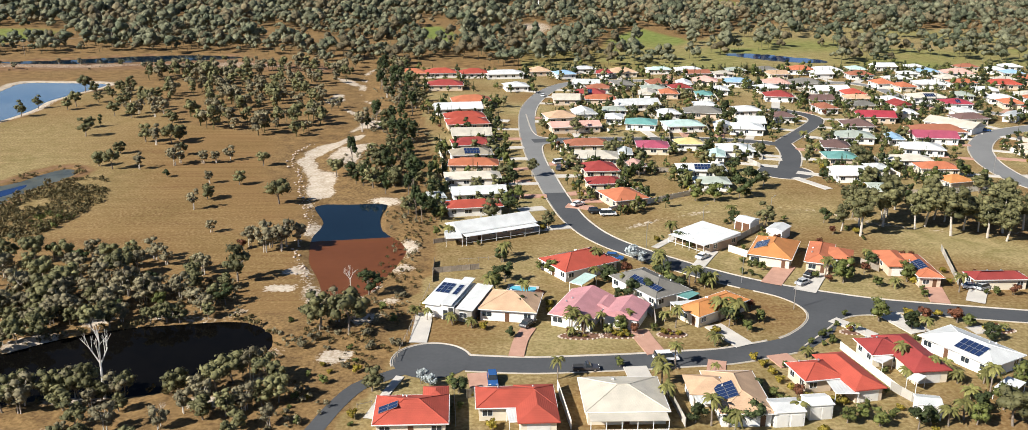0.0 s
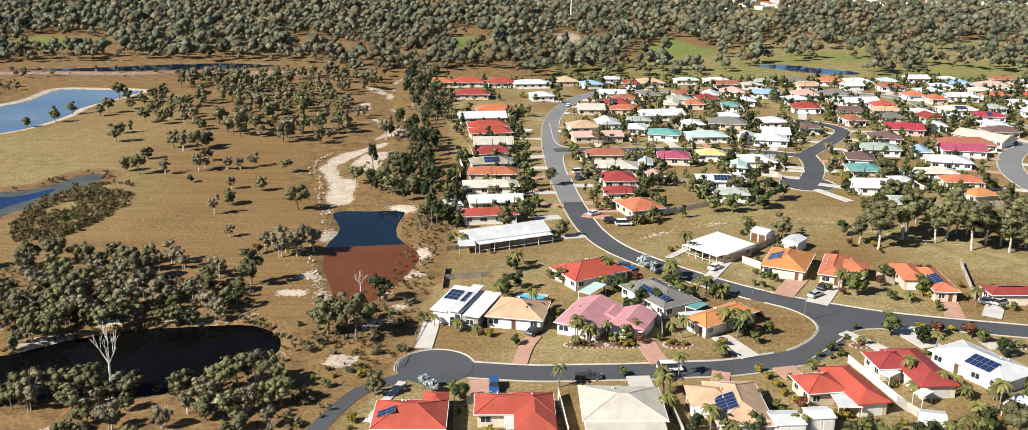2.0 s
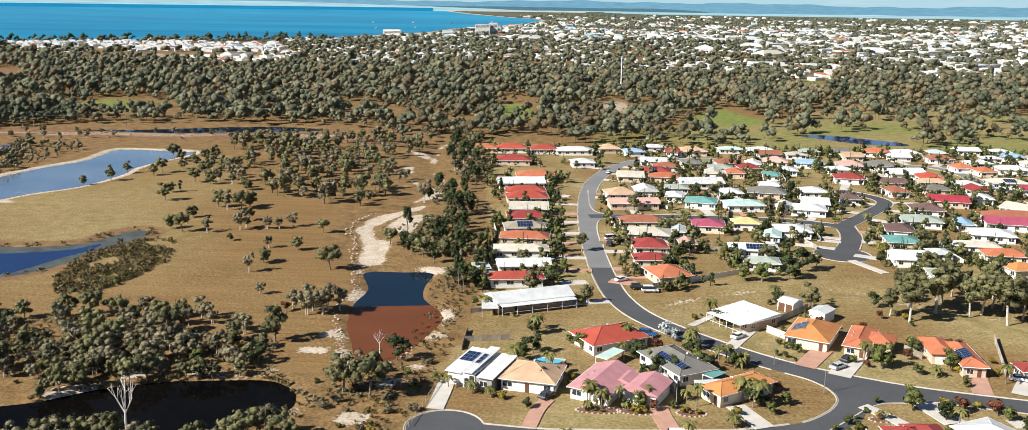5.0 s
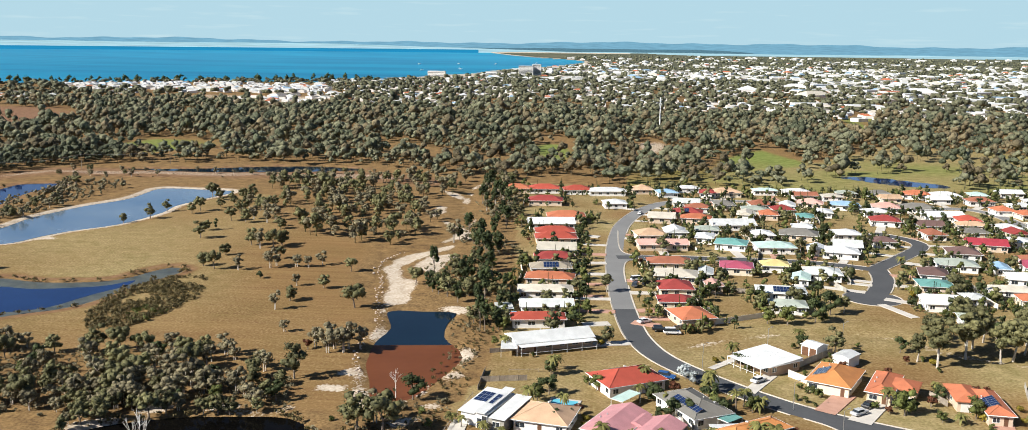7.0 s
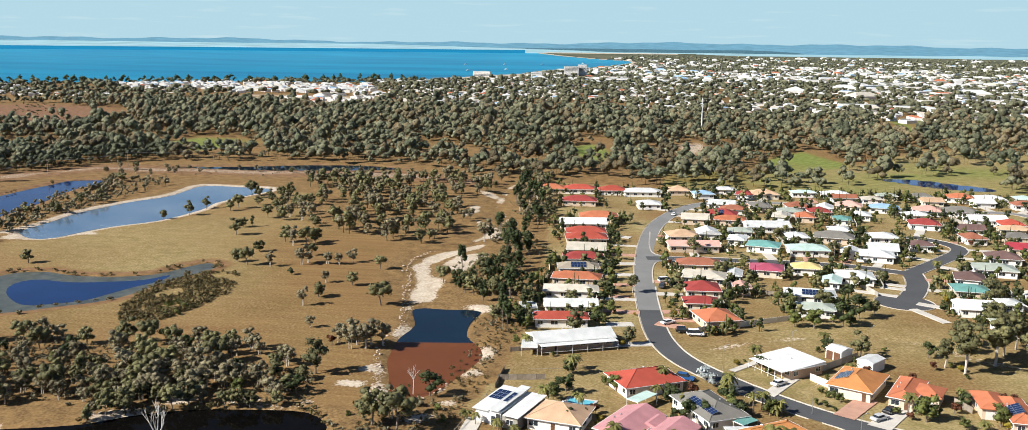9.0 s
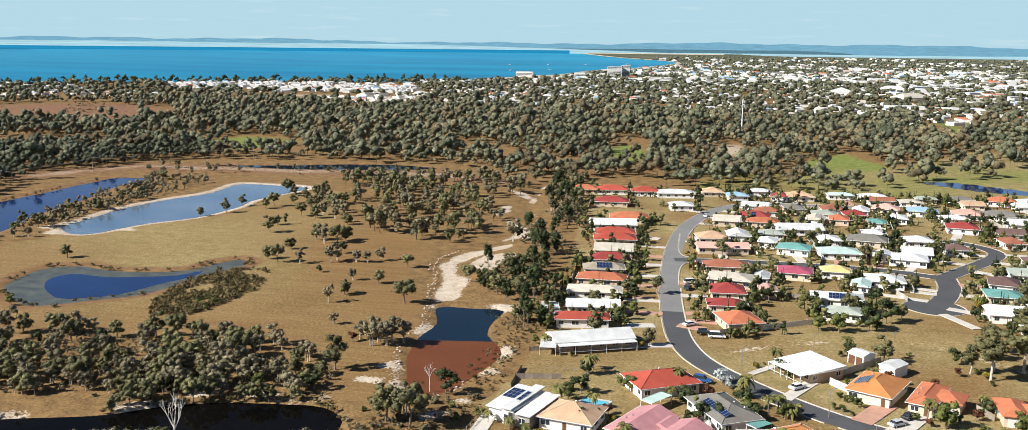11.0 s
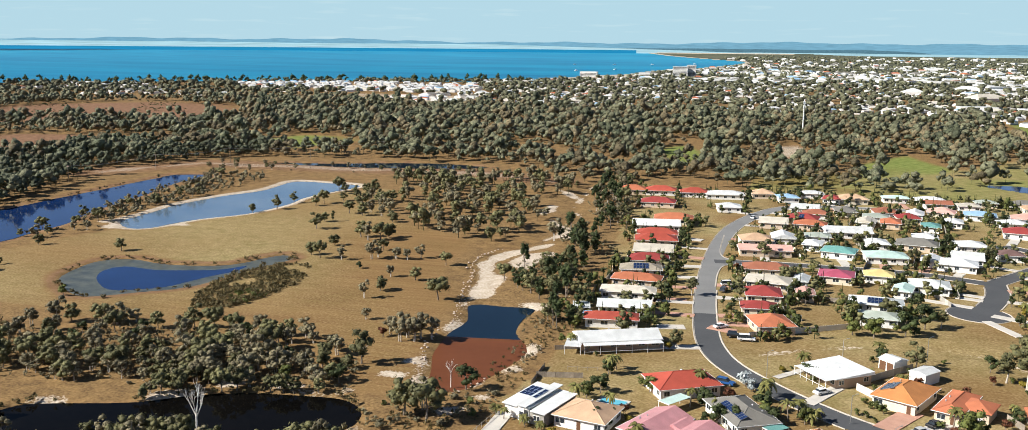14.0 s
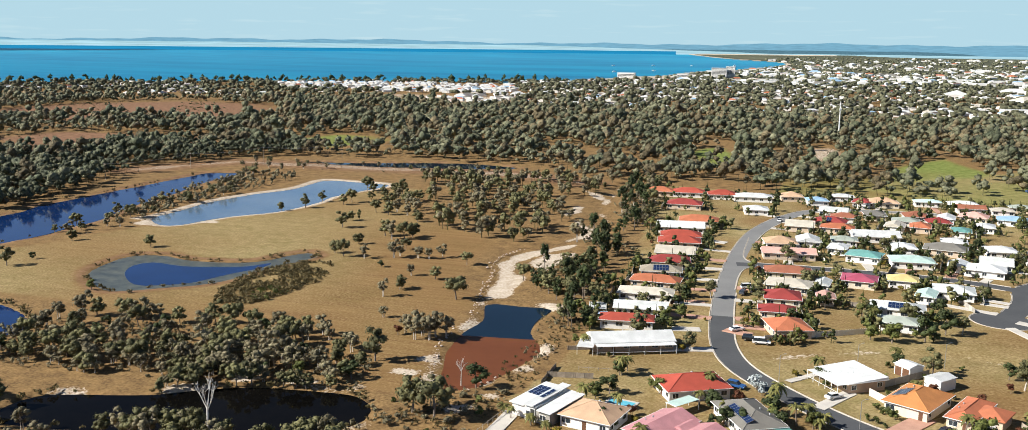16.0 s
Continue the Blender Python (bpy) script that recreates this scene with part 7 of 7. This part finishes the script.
def car(x, y, rot, colour, kind):
    L, W = {"ute": (5.1, 1.85), "wagon": (4.7, 1.85), "van": (4.9, 1.9), "sedan": (4.5, 1.78)}[kind]
    ob = thing("car", "%s parked %s with dark windows" % (colour, dict(ute="pickup with open tray", wagon="station wagon", van="van", sedan="sedan")[kind]), "car", x, y, 0.04 if abs(y - 163) < 3 and kind == "ute" else 0.2, rot)

    def hull(profile, half, taper):
        bm = bmesh.new()
        rows = []
        for s in (-1, 1):
            rows.append([bm.verts.new((px, s * (half - (taper if pz > 0.95 else 0.0)), pz)) for px, pz in profile])
        for i in range(len(profile)):
            j = (i + 1) % len(profile)
            bm.faces.new((rows[0][i], rows[0][j], rows[1][j], rows[1][i]))
        bm.faces.new(rows[0][::-1])
        bm.faces.new(rows[1])
        bmesh.ops.recalc_face_normals(bm, faces=bm.faces[:])
        bmesh.ops.bevel(bm, geom=bm.edges[:], offset=0.05, segments=2, affect="EDGES")
        return bm

    h = L / 2
    belt = 0.92
    part("body", hull([(-h, 0.35), (h, 0.35), (h, 0.62), (h * 0.92, 0.80), (h * 0.42, belt), (-h * 0.95, belt), (-h, 0.75)], W / 2, 0.0), PAINT[colour], ob)
    roof = 1.9 if kind == "van" else 1.45 if kind == "sedan" else 1.68
    front = 0.62 if kind == "van" else 0.44
    back = {"ute": -0.08, "wagon": -0.93, "van": -0.97, "sedan": -0.72}[kind]
    part("cabin", hull([(h * front, belt - 0.03), (h * (front - 0.26), roof - 0.12), (h * (back + (0.2 if kind == "sedan" else 0.06)), roof - 0.12), (h * back, belt - 0.03)], W / 2 - 0.06, 0.14), M_GLASS, ob)
    part("roof_panel", boxed(h * (back + 0.14), -W / 2 + 0.19, roof - 0.12, h * (front - 0.26), W / 2 - 0.19, roof - 0.04, bevel=0.03), PAINT[colour], ob)
    if kind == "ute":
        part("tray", boxed(-h * 0.96, -W / 2 + 0.12, belt - 0.02, -h * 0.12, W / 2 - 0.12, belt + 0.01), M_DARK, ob)
    for sx in (-0.62, 0.62):
        for sy in (-1, 1):
            wb = bmesh.new()
            tube(wb, (0, -0.11, 0), (0, 0.11, 0), 0.33, 0.33, 14)
            o = part("wheel", wb, M_TYRE, ob)
            o.location = (sx * h, sy * (W / 2 - 0.1), 0.33)
            rb = bmesh.new()
            tube(rb, (0, -0.12, 0), (0, 0.12, 0), 0.2, 0.2, 10)
            part("rim", rb, M_ALU, o)
    for sy in (-1, 1):
        o = part("headlight", boxed(-0.03, -0.2, -0.07, 0.03, 0.2, 0.07, bevel=0.02), M_TRIM, ob)
        o.location = (h * 0.97, sy * (W / 2 - 0.3), 0.68)


def garden_bed(x, y, rx, ry):
    ob = thing("garden_bed", "stone-edged garden bed with dark mulch and shrubs around", "garden bed", x, y)
    bm = bmesh.new()
    vs = [bm.verts.new((rx * math.cos(a), ry * math.sin(a), 0.12)) for a in np.linspace(0, 2 * math.pi, 28, endpoint=False)]
    bm.faces.new(vs)
    ext = bmesh.ops.extrude_face_region(bm, geom=bm.faces[:])
    for v in ext["geom"]:
        if isinstance(v, bmesh.types.BMVert):
            v.co.z = -0.1
    bmesh.ops.recalc_face_normals(bm, faces=bm.faces[:])
    part("mulch", bm, M_MULCH, ob)
    rng = random.Random(int(x * 10))
    n = int((rx + ry) * 4)
    for i in range(n):
        a = 2 * math.pi * i / n
        sb = bmesh.new()
        bmesh.ops.create_icosphere(sb, subdivisions=1, radius=0.3)
        for v in sb.verts:
            v.co *= rng.uniform(0.8, 1.15)
            v.co.z *= 0.6
        o = part("stone", sb, M_STONE, ob)
        o.location = (rx * math.cos(a), ry * math.sin(a), 0.08)
    for i in range(int(rx * 2)):
        a, k = rng.uniform(0, 6.28), rng.uniform(0.2, 0.75)
        plant(rng.choice(("shrub", "russet", "shrub", "yellow", "palm")), x + rx * k * math.cos(a), y + ry * k * math.sin(a), rng.uniform(0.35, 0.7), 0.1)


def pool(x, y, rot, w, d):
    ob = thing("swimming_pool", "turquoise backyard swimming pool with pale coping", "pool", x, y, 0, rot)
    part("water", boxed(-w / 2, -d / 2, -0.1, w / 2, d / 2, 0.10), M_POOL, ob)
    cb = bmesh.new()
    for dims in ((-w / 2 - 0.6, -d / 2 - 0.6, -0.1, w / 2 + 0.6, -d / 2 - 0.002, 0.16), (-w / 2 - 0.6, d / 2 + 0.002, -0.1, w / 2 + 0.6, d / 2 + 0.6, 0.16), (-w / 2 - 0.6, -d / 2, -0.1, -w / 2 - 0.002, d / 2, 0.16), (w / 2 + 0.002, -d / 2, -0.1, w / 2 + 0.6, d / 2, 0.16)):
        box(cb, *dims)
    part("coping", cb, M_CONCRETE, ob)


def dead_tree(x, y, h, seed):
    rng = random.Random(seed)
    ob = thing("dead_tree", "bleached dead tree with bare forked branches", "tree", x, y)
    bm = bmesh.new()
    r = 0.022 * h
    tube(bm, (0, 0, -0.3), (0.1, 0, h * 0.55), r, r * 0.6, 8)

    def limb(p, d, ln, rad, depth):
        q = p + d * ln
        tube(bm, p, q, rad, rad * 0.55, 5)
        if depth:
            for _ in range(3):
                e = (d + Vector((rng.uniform(-0.7, 0.7), rng.uniform(-0.7, 0.7), rng.uniform(-0.1, 0.5)))).normalized()
                limb(p.lerp(q, rng.uniform(0.55, 1.0)), e, ln * rng.uniform(0.5, 0.75), rad * 0.5, depth - 1)

    for k in range(4):
        a = k * 1.57 + rng.uniform(-0.4, 0.4)
        limb(Vector((0.1, 0, h * rng.uniform(0.45, 0.55))), Vector((math.cos(a) * 0.5, math.sin(a) * 0.5, 1)).normalized(), h * 0.27, r * 0.5, 2)
    part("trunk", bm, M_DEADWOOD, ob)


def lamp_post(x, y):
    ob = thing("street_lamp", "grey steel street lamp with a short arm", "street lamp", x, y)
    bm = bmesh.new()
    tube(bm, (0, 0, -0.3), (0, 0, 6.5), 0.09, 0.06, 8)
    part("pole", bm, M_ALU, ob)
    bm = bmesh.new()
    tube(bm, (0, 0, 6.4), (0.9, 0.5, 6.8), 0.04, 0.035, 6)
    part("arm", bm, M_ALU, ob)
    o = part("lamp_head", boxed(-0.3, -0.12, -0.06, 0.3, 0.12, 0.06, bevel=0.03), M_ALU, ob)
    o.matrix_local = pose(1.1, 0.6, 6.8, 0, 0, 29)


auto_drives()
driveway([(-22.0, 188.1), (-22.2, 180.6), (-22.6, 173.1)], 3.6, M_CONCRETE)
driveway([(-0.0, 180.1), (-1.9, 174.4), (-3.3, 166.5)], 3, M_PAVER)
driveway([(22.5, 178.3), (23.1, 173.3), (24.3, 167.0)], 4, M_PAVER)
driveway([(38.5, 180.3), (40.4, 175.7), (42.6, 170.4)], 4.2, M_CONCRETE)
driveway([(-9.6, 154.1), (-10.2, 159.8)], 5, M_PAVER)
driveway([(19.3, 157.2), (19.0, 161.8)], 4.5, M_CONCRETE)
driveway([(33.9, 159.3), (35.3, 163.9)], 3.5, M_PAVER)
driveway([(48.9, 161.1), (47.6, 166.2)], 4.5, M_PAVER)
driveway([(70.3, 174.4), (67.6, 179.0), (64.8, 182.8)], 3, M_CONCRETE)
driveway([(80.8, 175.8), (78.9, 181.8), (77.9, 186.0)], 5, M_CONCRETE)
driveway([(65.3, 215.6), (62.0, 210.2), (57.8, 203.3)], 4.8, M_PAVER)
driveway([(71.9, 211.7), (68.3, 205.6), (64.2, 198.6)], 5, M_CONCRETE)
driveway([(95.6, 202.8), (94.2, 197.7), (92.4, 191.0)], 4.2, M_PAVER)
driveway([(42.5, 238.0), (35.2, 229.1)], 2, M_CONCRETE)
driveway([(1.4, 262.7), (9.2, 264.9)], 4, M_CONCRETE)
driveway([(-0.3, 292.8), (6.8, 293.8)], 5.5, M_PAVER)
driveway([(-5.2, 394.0), (3.3, 391.6)], 4.5, M_CONCRETE)
driveway([(23.6, 264.7), (16.0, 267.4)], 4, M_PAVER)
driveway([(95.2, 298.5), (101.6, 284.3)], 3, M_CONCRETE)
driveway([(90.9, 325.4), (98.8, 323.3)], 3, M_CONCRETE)
driveway([(49.8, 226.7), (46.9, 221.6), (42.5, 213.5)], 3.2, M_CONCRETE)
driveway([(110.2, 204.8), (104.5, 197.9), (100.4, 191.4)], 4, M_CONCRETE)
driveway([(-25.0, 158.8), (-26.9, 152.6), (-29.3, 143.5)], 1.6, M_CONCRETE)
driveway([(91.5, 176.5), (99.3, 178.0)], 3.5, M_CONCRETE)
fence((-14.9, 151.1), (-14.4, 140.9), 1.8, "steel")
fence((3.6, 153.5), (4.7, 139.4), 1.8, "white")
fence((23.1, 151.8), (23.8, 139.5), 1.8, "steel")
fence((61.1, 168.8), (64.9, 149.4), 1.6, "white")
fence((53.9, 226.5), (57.4, 221.9), 1.8, "white")
fence((55.1, 230.5), (68.5, 245.5), 1.8, "steel")
fence((27.6, 260.4), (57.0, 279.2), 1.7, "timber_pale")
fence((-22.0, 233.7), (0.6, 243.4), 1.3, "timber")
fence((-21.3, 212.0), (-10.2, 214.6), 1.5, "timber")
fence((131.7, 310.8), (144.8, 305.3), 1.8, "timber")
fence((-21.2, 219.7), (-21.1, 206.4), 1.2, "timber")
fence((-21.6, 202.4), (-26.4, 164.7), 1.2, "rail")
fence((28.0, 192.9), (26.3, 179.6), 1.8, "steel")
fence((25.4, 192.9), (26.5, 184.8), 1.8, "steel")
fence((84.4, 216.6), (86.7, 211.1), 1.6, "timber")
fence((109.5, 226.2), (101.8, 202.0), 1.6, "steel")
fence((63.8, 151.6), (68.5, 141.0), 1.8, "steel")
fence((-12.6, 150.3), (-11.5, 150.8), 1.8, "timber")
fence((-15.2, 219.6), (-5.4, 221.3), 1, "rail")
fence((-31.4, 146.8), (-29.0, 147.9), 1.2, "rail")
fence((67.8, 373.8), (63.7, 349.8), 1.6, "timber")
fence((39.5, 321.8), (42.4, 308.3), 1.6, "timber")
fence((45.8, 308.6), (57.4, 305.3), 1.6, "timber")
fence((82.9, 330.6), (87.5, 312.2), 1.6, "steel")
fence((116.7, 279.1), (132.5, 276.8), 1.8, "timber")
fence((129.5, 361.6), (110.4, 301.4), 1.6, "timber")
patio(35.7, 191.7, -45, 2.9, 4.8, "teal")
patio(35.7, 186.8, -78, 3.6, 9.1, "white")
patio(32.4, 194.0, -59, 3.0, 4.5, "palegrey")
patio(8.8, 215.6, -48, 3.5, 6.3, "white")
patio(13.6, 201.6, -35, 3.2, 7.4, "mint")
patio(-4.9, 140.2, 5, 1.9, 4.5, "white")
patio(28.8, 144.9, 4, 4.5, 3.2, "white")
patio(53.6, 149.1, -1, 4.2, 5.9, "white")
patio(68.4, 151.8, 39, 3.5, 2.0, "white")
patio(65.5, 159.6, -54, 2.4, 3.7, "white")
patio(77.7, 222.9, -75, 2.9, 4.7, "white")
patio(-22.9, 271.5, 13, 5.3, 7.4, "palegrey")
patio(-20.1, 262.7, 21, 5.2, 4.8, "blue")
patio(83.9, 148.6, -50, 3.2, 6.2, "white")
patio(30.8, 197.4, -57, 2.7, 3.4, "white")
patio(92.6, 216.7, -15, 4.1, 4.6, "white")
patio(-16.9, 234.3, 6, 4.4, 6.7, "white")
car(9.6, 160.7, 2, "dark", "ute")
car(-8.0, 156.1, -87, "blue", "wagon")
car(25.4, 164.2, 4, "white", "van")
car(65.3, 203.1, 39, "silver", "sedan")
car(68.7, 208.1, 47, "black", "sedan")
car(103.8, 199.5, -11, "white", "sedan")
car(106.4, 199.2, 26, "silver", "wagon")
car(45.9, 221.1, 45, "white", "sedan")
car(23.6, 220.6, -18, "blue", "wagon")
car(19.4, 267.1, 39, "white", "sedan")
car(23.8, 259.5, 5, "black", "wagon")
car(27.0, 257.2, 5, "white", "van")
car(198.0, 370.2, -0, "blue", "sedan")
car(89.0, 376.2, 20, "black", "wagon")
car(-0.2, 181.0, 55, "dark", "sedan")
car(17.4, 309.7, 78, "dark", "wagon")
car(21.8, 450.8, 79, "white", "sedan")
car(18.2, 317.6, 25, "white", "van")
car(21.8, 311.8, 42, "black", "wagon")
garden_bed(10.3, 175.7, 4.5, 1.6)
garden_bed(18.6, 175.9, 4.5, 1.5)
garden_bed(29.0, 176.0, 3, 1.6)
garden_bed(66.6, 176.4, 2.5, 1.2)
garden_bed(42.9, 184.2, 2, 1)
garden_bed(97.0, 176.4, 4, 1.3)
pool(-0.3, 201.5, -11, 6.0, 3.0)
dead_tree(-76.1, 152.3, 13.5, 41)
dead_tree(-39.3, 199.9, 6.5, 43)
dead_tree(-63.2, 142.2, 4.5, 44)


def power_pole(x, y, h, turn, reach):
    """A timber pole with a crossarm, and its wires on to the next pole."""
    ob = thing("power_pole", "weathered timber power pole with crossarm and wires", "power pole", x, y, 0, turn)
    bm = bmesh.new()
    tube(bm, (0, 0, -0.4), (0, 0, h), 0.17, 0.12, 7)
    part("pole", bm, M_TIMBER, ob)
    part("crossarm", boxed(-0.06, -1.1, h - 0.7, 0.06, 1.1, h - 0.55), M_TIMBER, ob)
    for v in (-1.0, 1.0):
        part("insulator", boxed(-0.06, v - 0.06, h - 0.549, 0.06, v + 0.06, h - 0.35), M_TRIM, ob)
        if reach:
            bm = bmesh.new()
            pts = [(reach * k / 8, v, h - 0.35 - 1.6 * (1 - (k / 4 - 1) ** 2)) for k in range(9)]
            for a, b in zip(pts[:-1], pts[1:]):
                tube(bm, a, b, 0.035, 0.035, 4)
            part("wire", bm, M_ALU, ob)


POLES = [(-362, 440), (-352, 505), (-330, 555), (-288, 590), (-250, 632)]
for (x, y), q in zip(POLES, POLES[1:] + [None]):
    power_pole(x, y, 10.0, math.degrees(math.atan2(q[1] - y, q[0] - x)) if q else 45.0, math.hypot(q[0] - x, q[1] - y) if q else 0.0)


def bank_stones(line, seed, label):
    """Pale boulders lying along a bank, past counting."""
    rng = np.random.default_rng(seed)
    vs = []
    for p in spline(line, 1.3):
        r = rng.uniform(0.15, 0.55)
        vs.append(np.array([p[0] + rng.normal() * 0.7, p[1] + rng.normal() * 0.7, 0.05]) + lump(rng) * r * np.array([1, 1, 0.6]))
    u, f = welded(np.concatenate(vs))
    tagged(new("boulders", mesh_of("boulders", u, f, M_STONE)), label, "stones", kind="stuff")


bank_stones([(-62, 274), (-60.5, 262), (-57, 252), (-57.5, 240), (-55.5, 225), (-52, 212), (-49, 200)], 81, "pale boulders lining the bank of a muddy pond")
bank_stones([(-64, 276), (-66.5, 290), (-70.5, 307), (-75.5, 323), (-75.5, 338), (-72, 349)], 82, "pale boulders lining a sandy creek bed")
bank_stones([(-45, 195), (-40, 194), (-36, 199), (-32.5, 208)], 83, "pale stones on a pond bank")
lamp_post(58.4, 188.7)
lamp_post(37.6, 295.3)
lamp_post(51.6, 245.3)
lamp_post(165.3, 303.4)
lamp_post(72.9, 253.4)
lamp_post(33.1, 229.4)
lamp_post(51.2, 204.4)
for p, q, kind in FENCE_LINES:
    fence(p, q, 1.7, kind)

# ---- mast, boats, reeds and undergrowth ----
mast = thing("radio_mast", "slender pale radio mast above the forest", "mast", 50, 920)
bm = bmesh.new()
tube(bm, (0, 0, 0), (0, 0, 33), 0.7, 0.35, 8)
part("pole", bm, M_TRIM, mast)
for zz in (26, 30):
    for k in range(3):
        o = part("antenna", boxed(-0.25, -0.15, -1.3, 0.25, 0.15, 1.3), M_TRIM, mast)
        o.matrix_local = pose(1.1 * math.cos(k * 2.09), 1.1 * math.sin(k * 2.09), zz, 0, 0, k * 120)
for x, y in ((-620, 2950), (-520, 3100), (-760, 3560), (-620, 3640), (-480, 3700), (-330, 3840)):
    boat = thing("boat", "small white boat moored off the beach", "boat", x, y, 0.4 + float(lift(x, y)), 40)
    bb = bmesh.new()
    rows = [[bb.verts.new((px, s * wd, pz)) for s in (-1, 1)] for px, wd, pz in ((-6, 1.7, 0.0), (-6, 2.2, 2.0), (3, 2.3, 2.0), (7.5, 0.1, 2.6), (5, 0.2, 0.0))]
    for i in range(5):
        j = (i + 1) % 5
        bb.faces.new((rows[i][0], rows[j][0], rows[j][1], rows[i][1]))
    bb.faces.new([r[0] for r in rows])
    bb.faces.new([r[1] for r in rows][::-1])
    part("hull", bb, M_TRIM, boat)
    part("cabin", boxed(-3, -1.4, 2.0, 1.5, 1.4, 4.0, bevel=0.3), M_TRIM, boat)

forest("reed_bed", spots_in(REEDS, 1.5, 51, lambda x, y: wobble(x, y, 4, 1.0) > -0.55, 0.5, (0.7, 1.2)), 52, ((1.0, 1.2, 5, 9, 0.26), (0.8, 1.3, 5, 9, 0.26)), M_REED, "dense brown-green reed bed beside a pond", False)
forest("reed_bed", spots_in(REEDS, 3.2, 53, lambda x, y: wobble(x, y, 9, 2.0) > 0.1, 0.5, (0.8, 1.2)), 54, ((1.3, 1.2, 5, 10, 0.26),), M_SHRUB, "green rushes within a reed bed", False)


def fringe(outlines, gap, seed):
    rng = np.random.default_rng(seed)
    out = []
    for ln in outlines:
        for p in ln:
            for _ in range(3):
                q = p + rng.normal(size=2) * gap
                if wobble(q[0], q[1], 7, 1.0) > -0.4 and not in_pond(q[0], q[1], 0.3):
                    out.append((q[0], q[1], rng.uniform(0.7, 1.5)))
    return out


forest("pond_sedge", fringe((POND_MID, POND_SIDE, POND_DARK, POND_LONG), 1.3, 55), 56, ((0.9, 1.0, 4, 9, 0.22),), M_REED, "low brown sedge along the pond margins", False)
rough_ground = [(-27, 170), (-24, 200), (-23, 270), (-40, 276), (-34, 240), (-34, 215), (-46, 192), (-58, 186), (-50, 172), (-60, 160), (-52, 150), (-48, 120), (-40, 130), (-34, 158)]
forest("undergrowth", spots_in(rough_ground, 2.3, 57, lambda x, y: wobble(x, y, 5, 1.0) > 0.0, 0.5, (0.4, 1.0)), 58, ((1.1, 1.0, 4, 10, 0.2), (0.8, 0.9, 4, 10, 0.18)), M_REED, "dry straw-coloured undergrowth on rough ground", False)
forest("undergrowth", spots_in(rough_ground, 3.4, 59, lambda x, y: wobble(x, y, 6, 3.0) > 0.05, 0.5, (0.5, 1.2)), 60, ((1.3, 1.0, 4, 11, 0.2),), M_GUM_GREY, "grey-green low scrub on rough ground", False)
understorey = [(-150, 224), (-66, 207), (-60, 188), (-85, 187), (-150, 172), (-200, 165), (-185, 190)]
forest("undergrowth", spots_in(understorey, 2.3, 61, lambda x, y: wobble(x, y, 7, 3.0) > -0.4, 0.5, (0.5, 1.2)), 62, ((1.4, 1.1, 4, 11, 0.22),), M_GUM_GREY, "brushy undergrowth beneath gum trees", False)
strip = [(-62, 290), (-58, 330), (-46, 345), (-60, 400), (-50, 425), (-62, 460), (-68, 545), (-48, 545), (-34, 425), (-24, 293), (-23, 275), (-40, 275)]
forest("undergrowth", spots_in(strip, 3.6, 63, lambda x, y: wobble(x, y, 7, 2.0) > 0.1, 0.5, (0.6, 1.4)), 64, ((1.6, 1.2, 4, 11, 0.25),), M_GUM_GREY, "brushy undergrowth along a sandy creek", False)

# hedges and garden foliage of the farther streets, joined
rng_g = random.Random(33)
leafy = {0: [], 1: [], 2: []}
for bx, by, c, s, hw, hd in FOOTPRINTS:
    if by < 250:
        continue
    for _ in range(20):
        if rng_g.random() < 0.5:
            u, v = rng_g.choice((-1, 1)) * (hw + rng_g.uniform(0.7, 4.5)), rng_g.uniform(-hd - 4, hd + 5)
        else:
            u, v = rng_g.uniform(-hw - 3, hw + 3), rng_g.choice((-1, 1, 1)) * (hd + rng_g.uniform(0.7, 5.0))
        x, y = bx + u * c - v * s, by + u * s + v * c
        if not blocked(x, y, 0.3):
            leafy[rng_g.choice((0, 0, 1, 1, 2))].append((x, y, rng_g.uniform(0.5, 1.45)))
forest("garden_foliage", leafy[0], 71, ((3.4, 1.7, 4, 8, 0.26), (2.4, 1.5, 4, 8, 0.25), (4.6, 1.8, 5, 8, 0.28)), M_DEEP, "dark green garden trees and hedges between houses")
forest("garden_foliage", leafy[1], 72, ((2.6, 1.5, 4, 8, 0.25), (3.8, 1.7, 5, 8, 0.27)), M_SHRUB, "green garden shrubs between houses")
forest("garden_foliage", leafy[2], 73, ((4.4, 1.9, 5, 8, 0.27), (2.2, 1.4, 4, 8, 0.24)), M_GUM, "olive garden trees between houses")


for protos in TREES.values():
    for src in protos:
        for o in (*src.children_recursive, src):
            bpy.data.objects.remove(o)
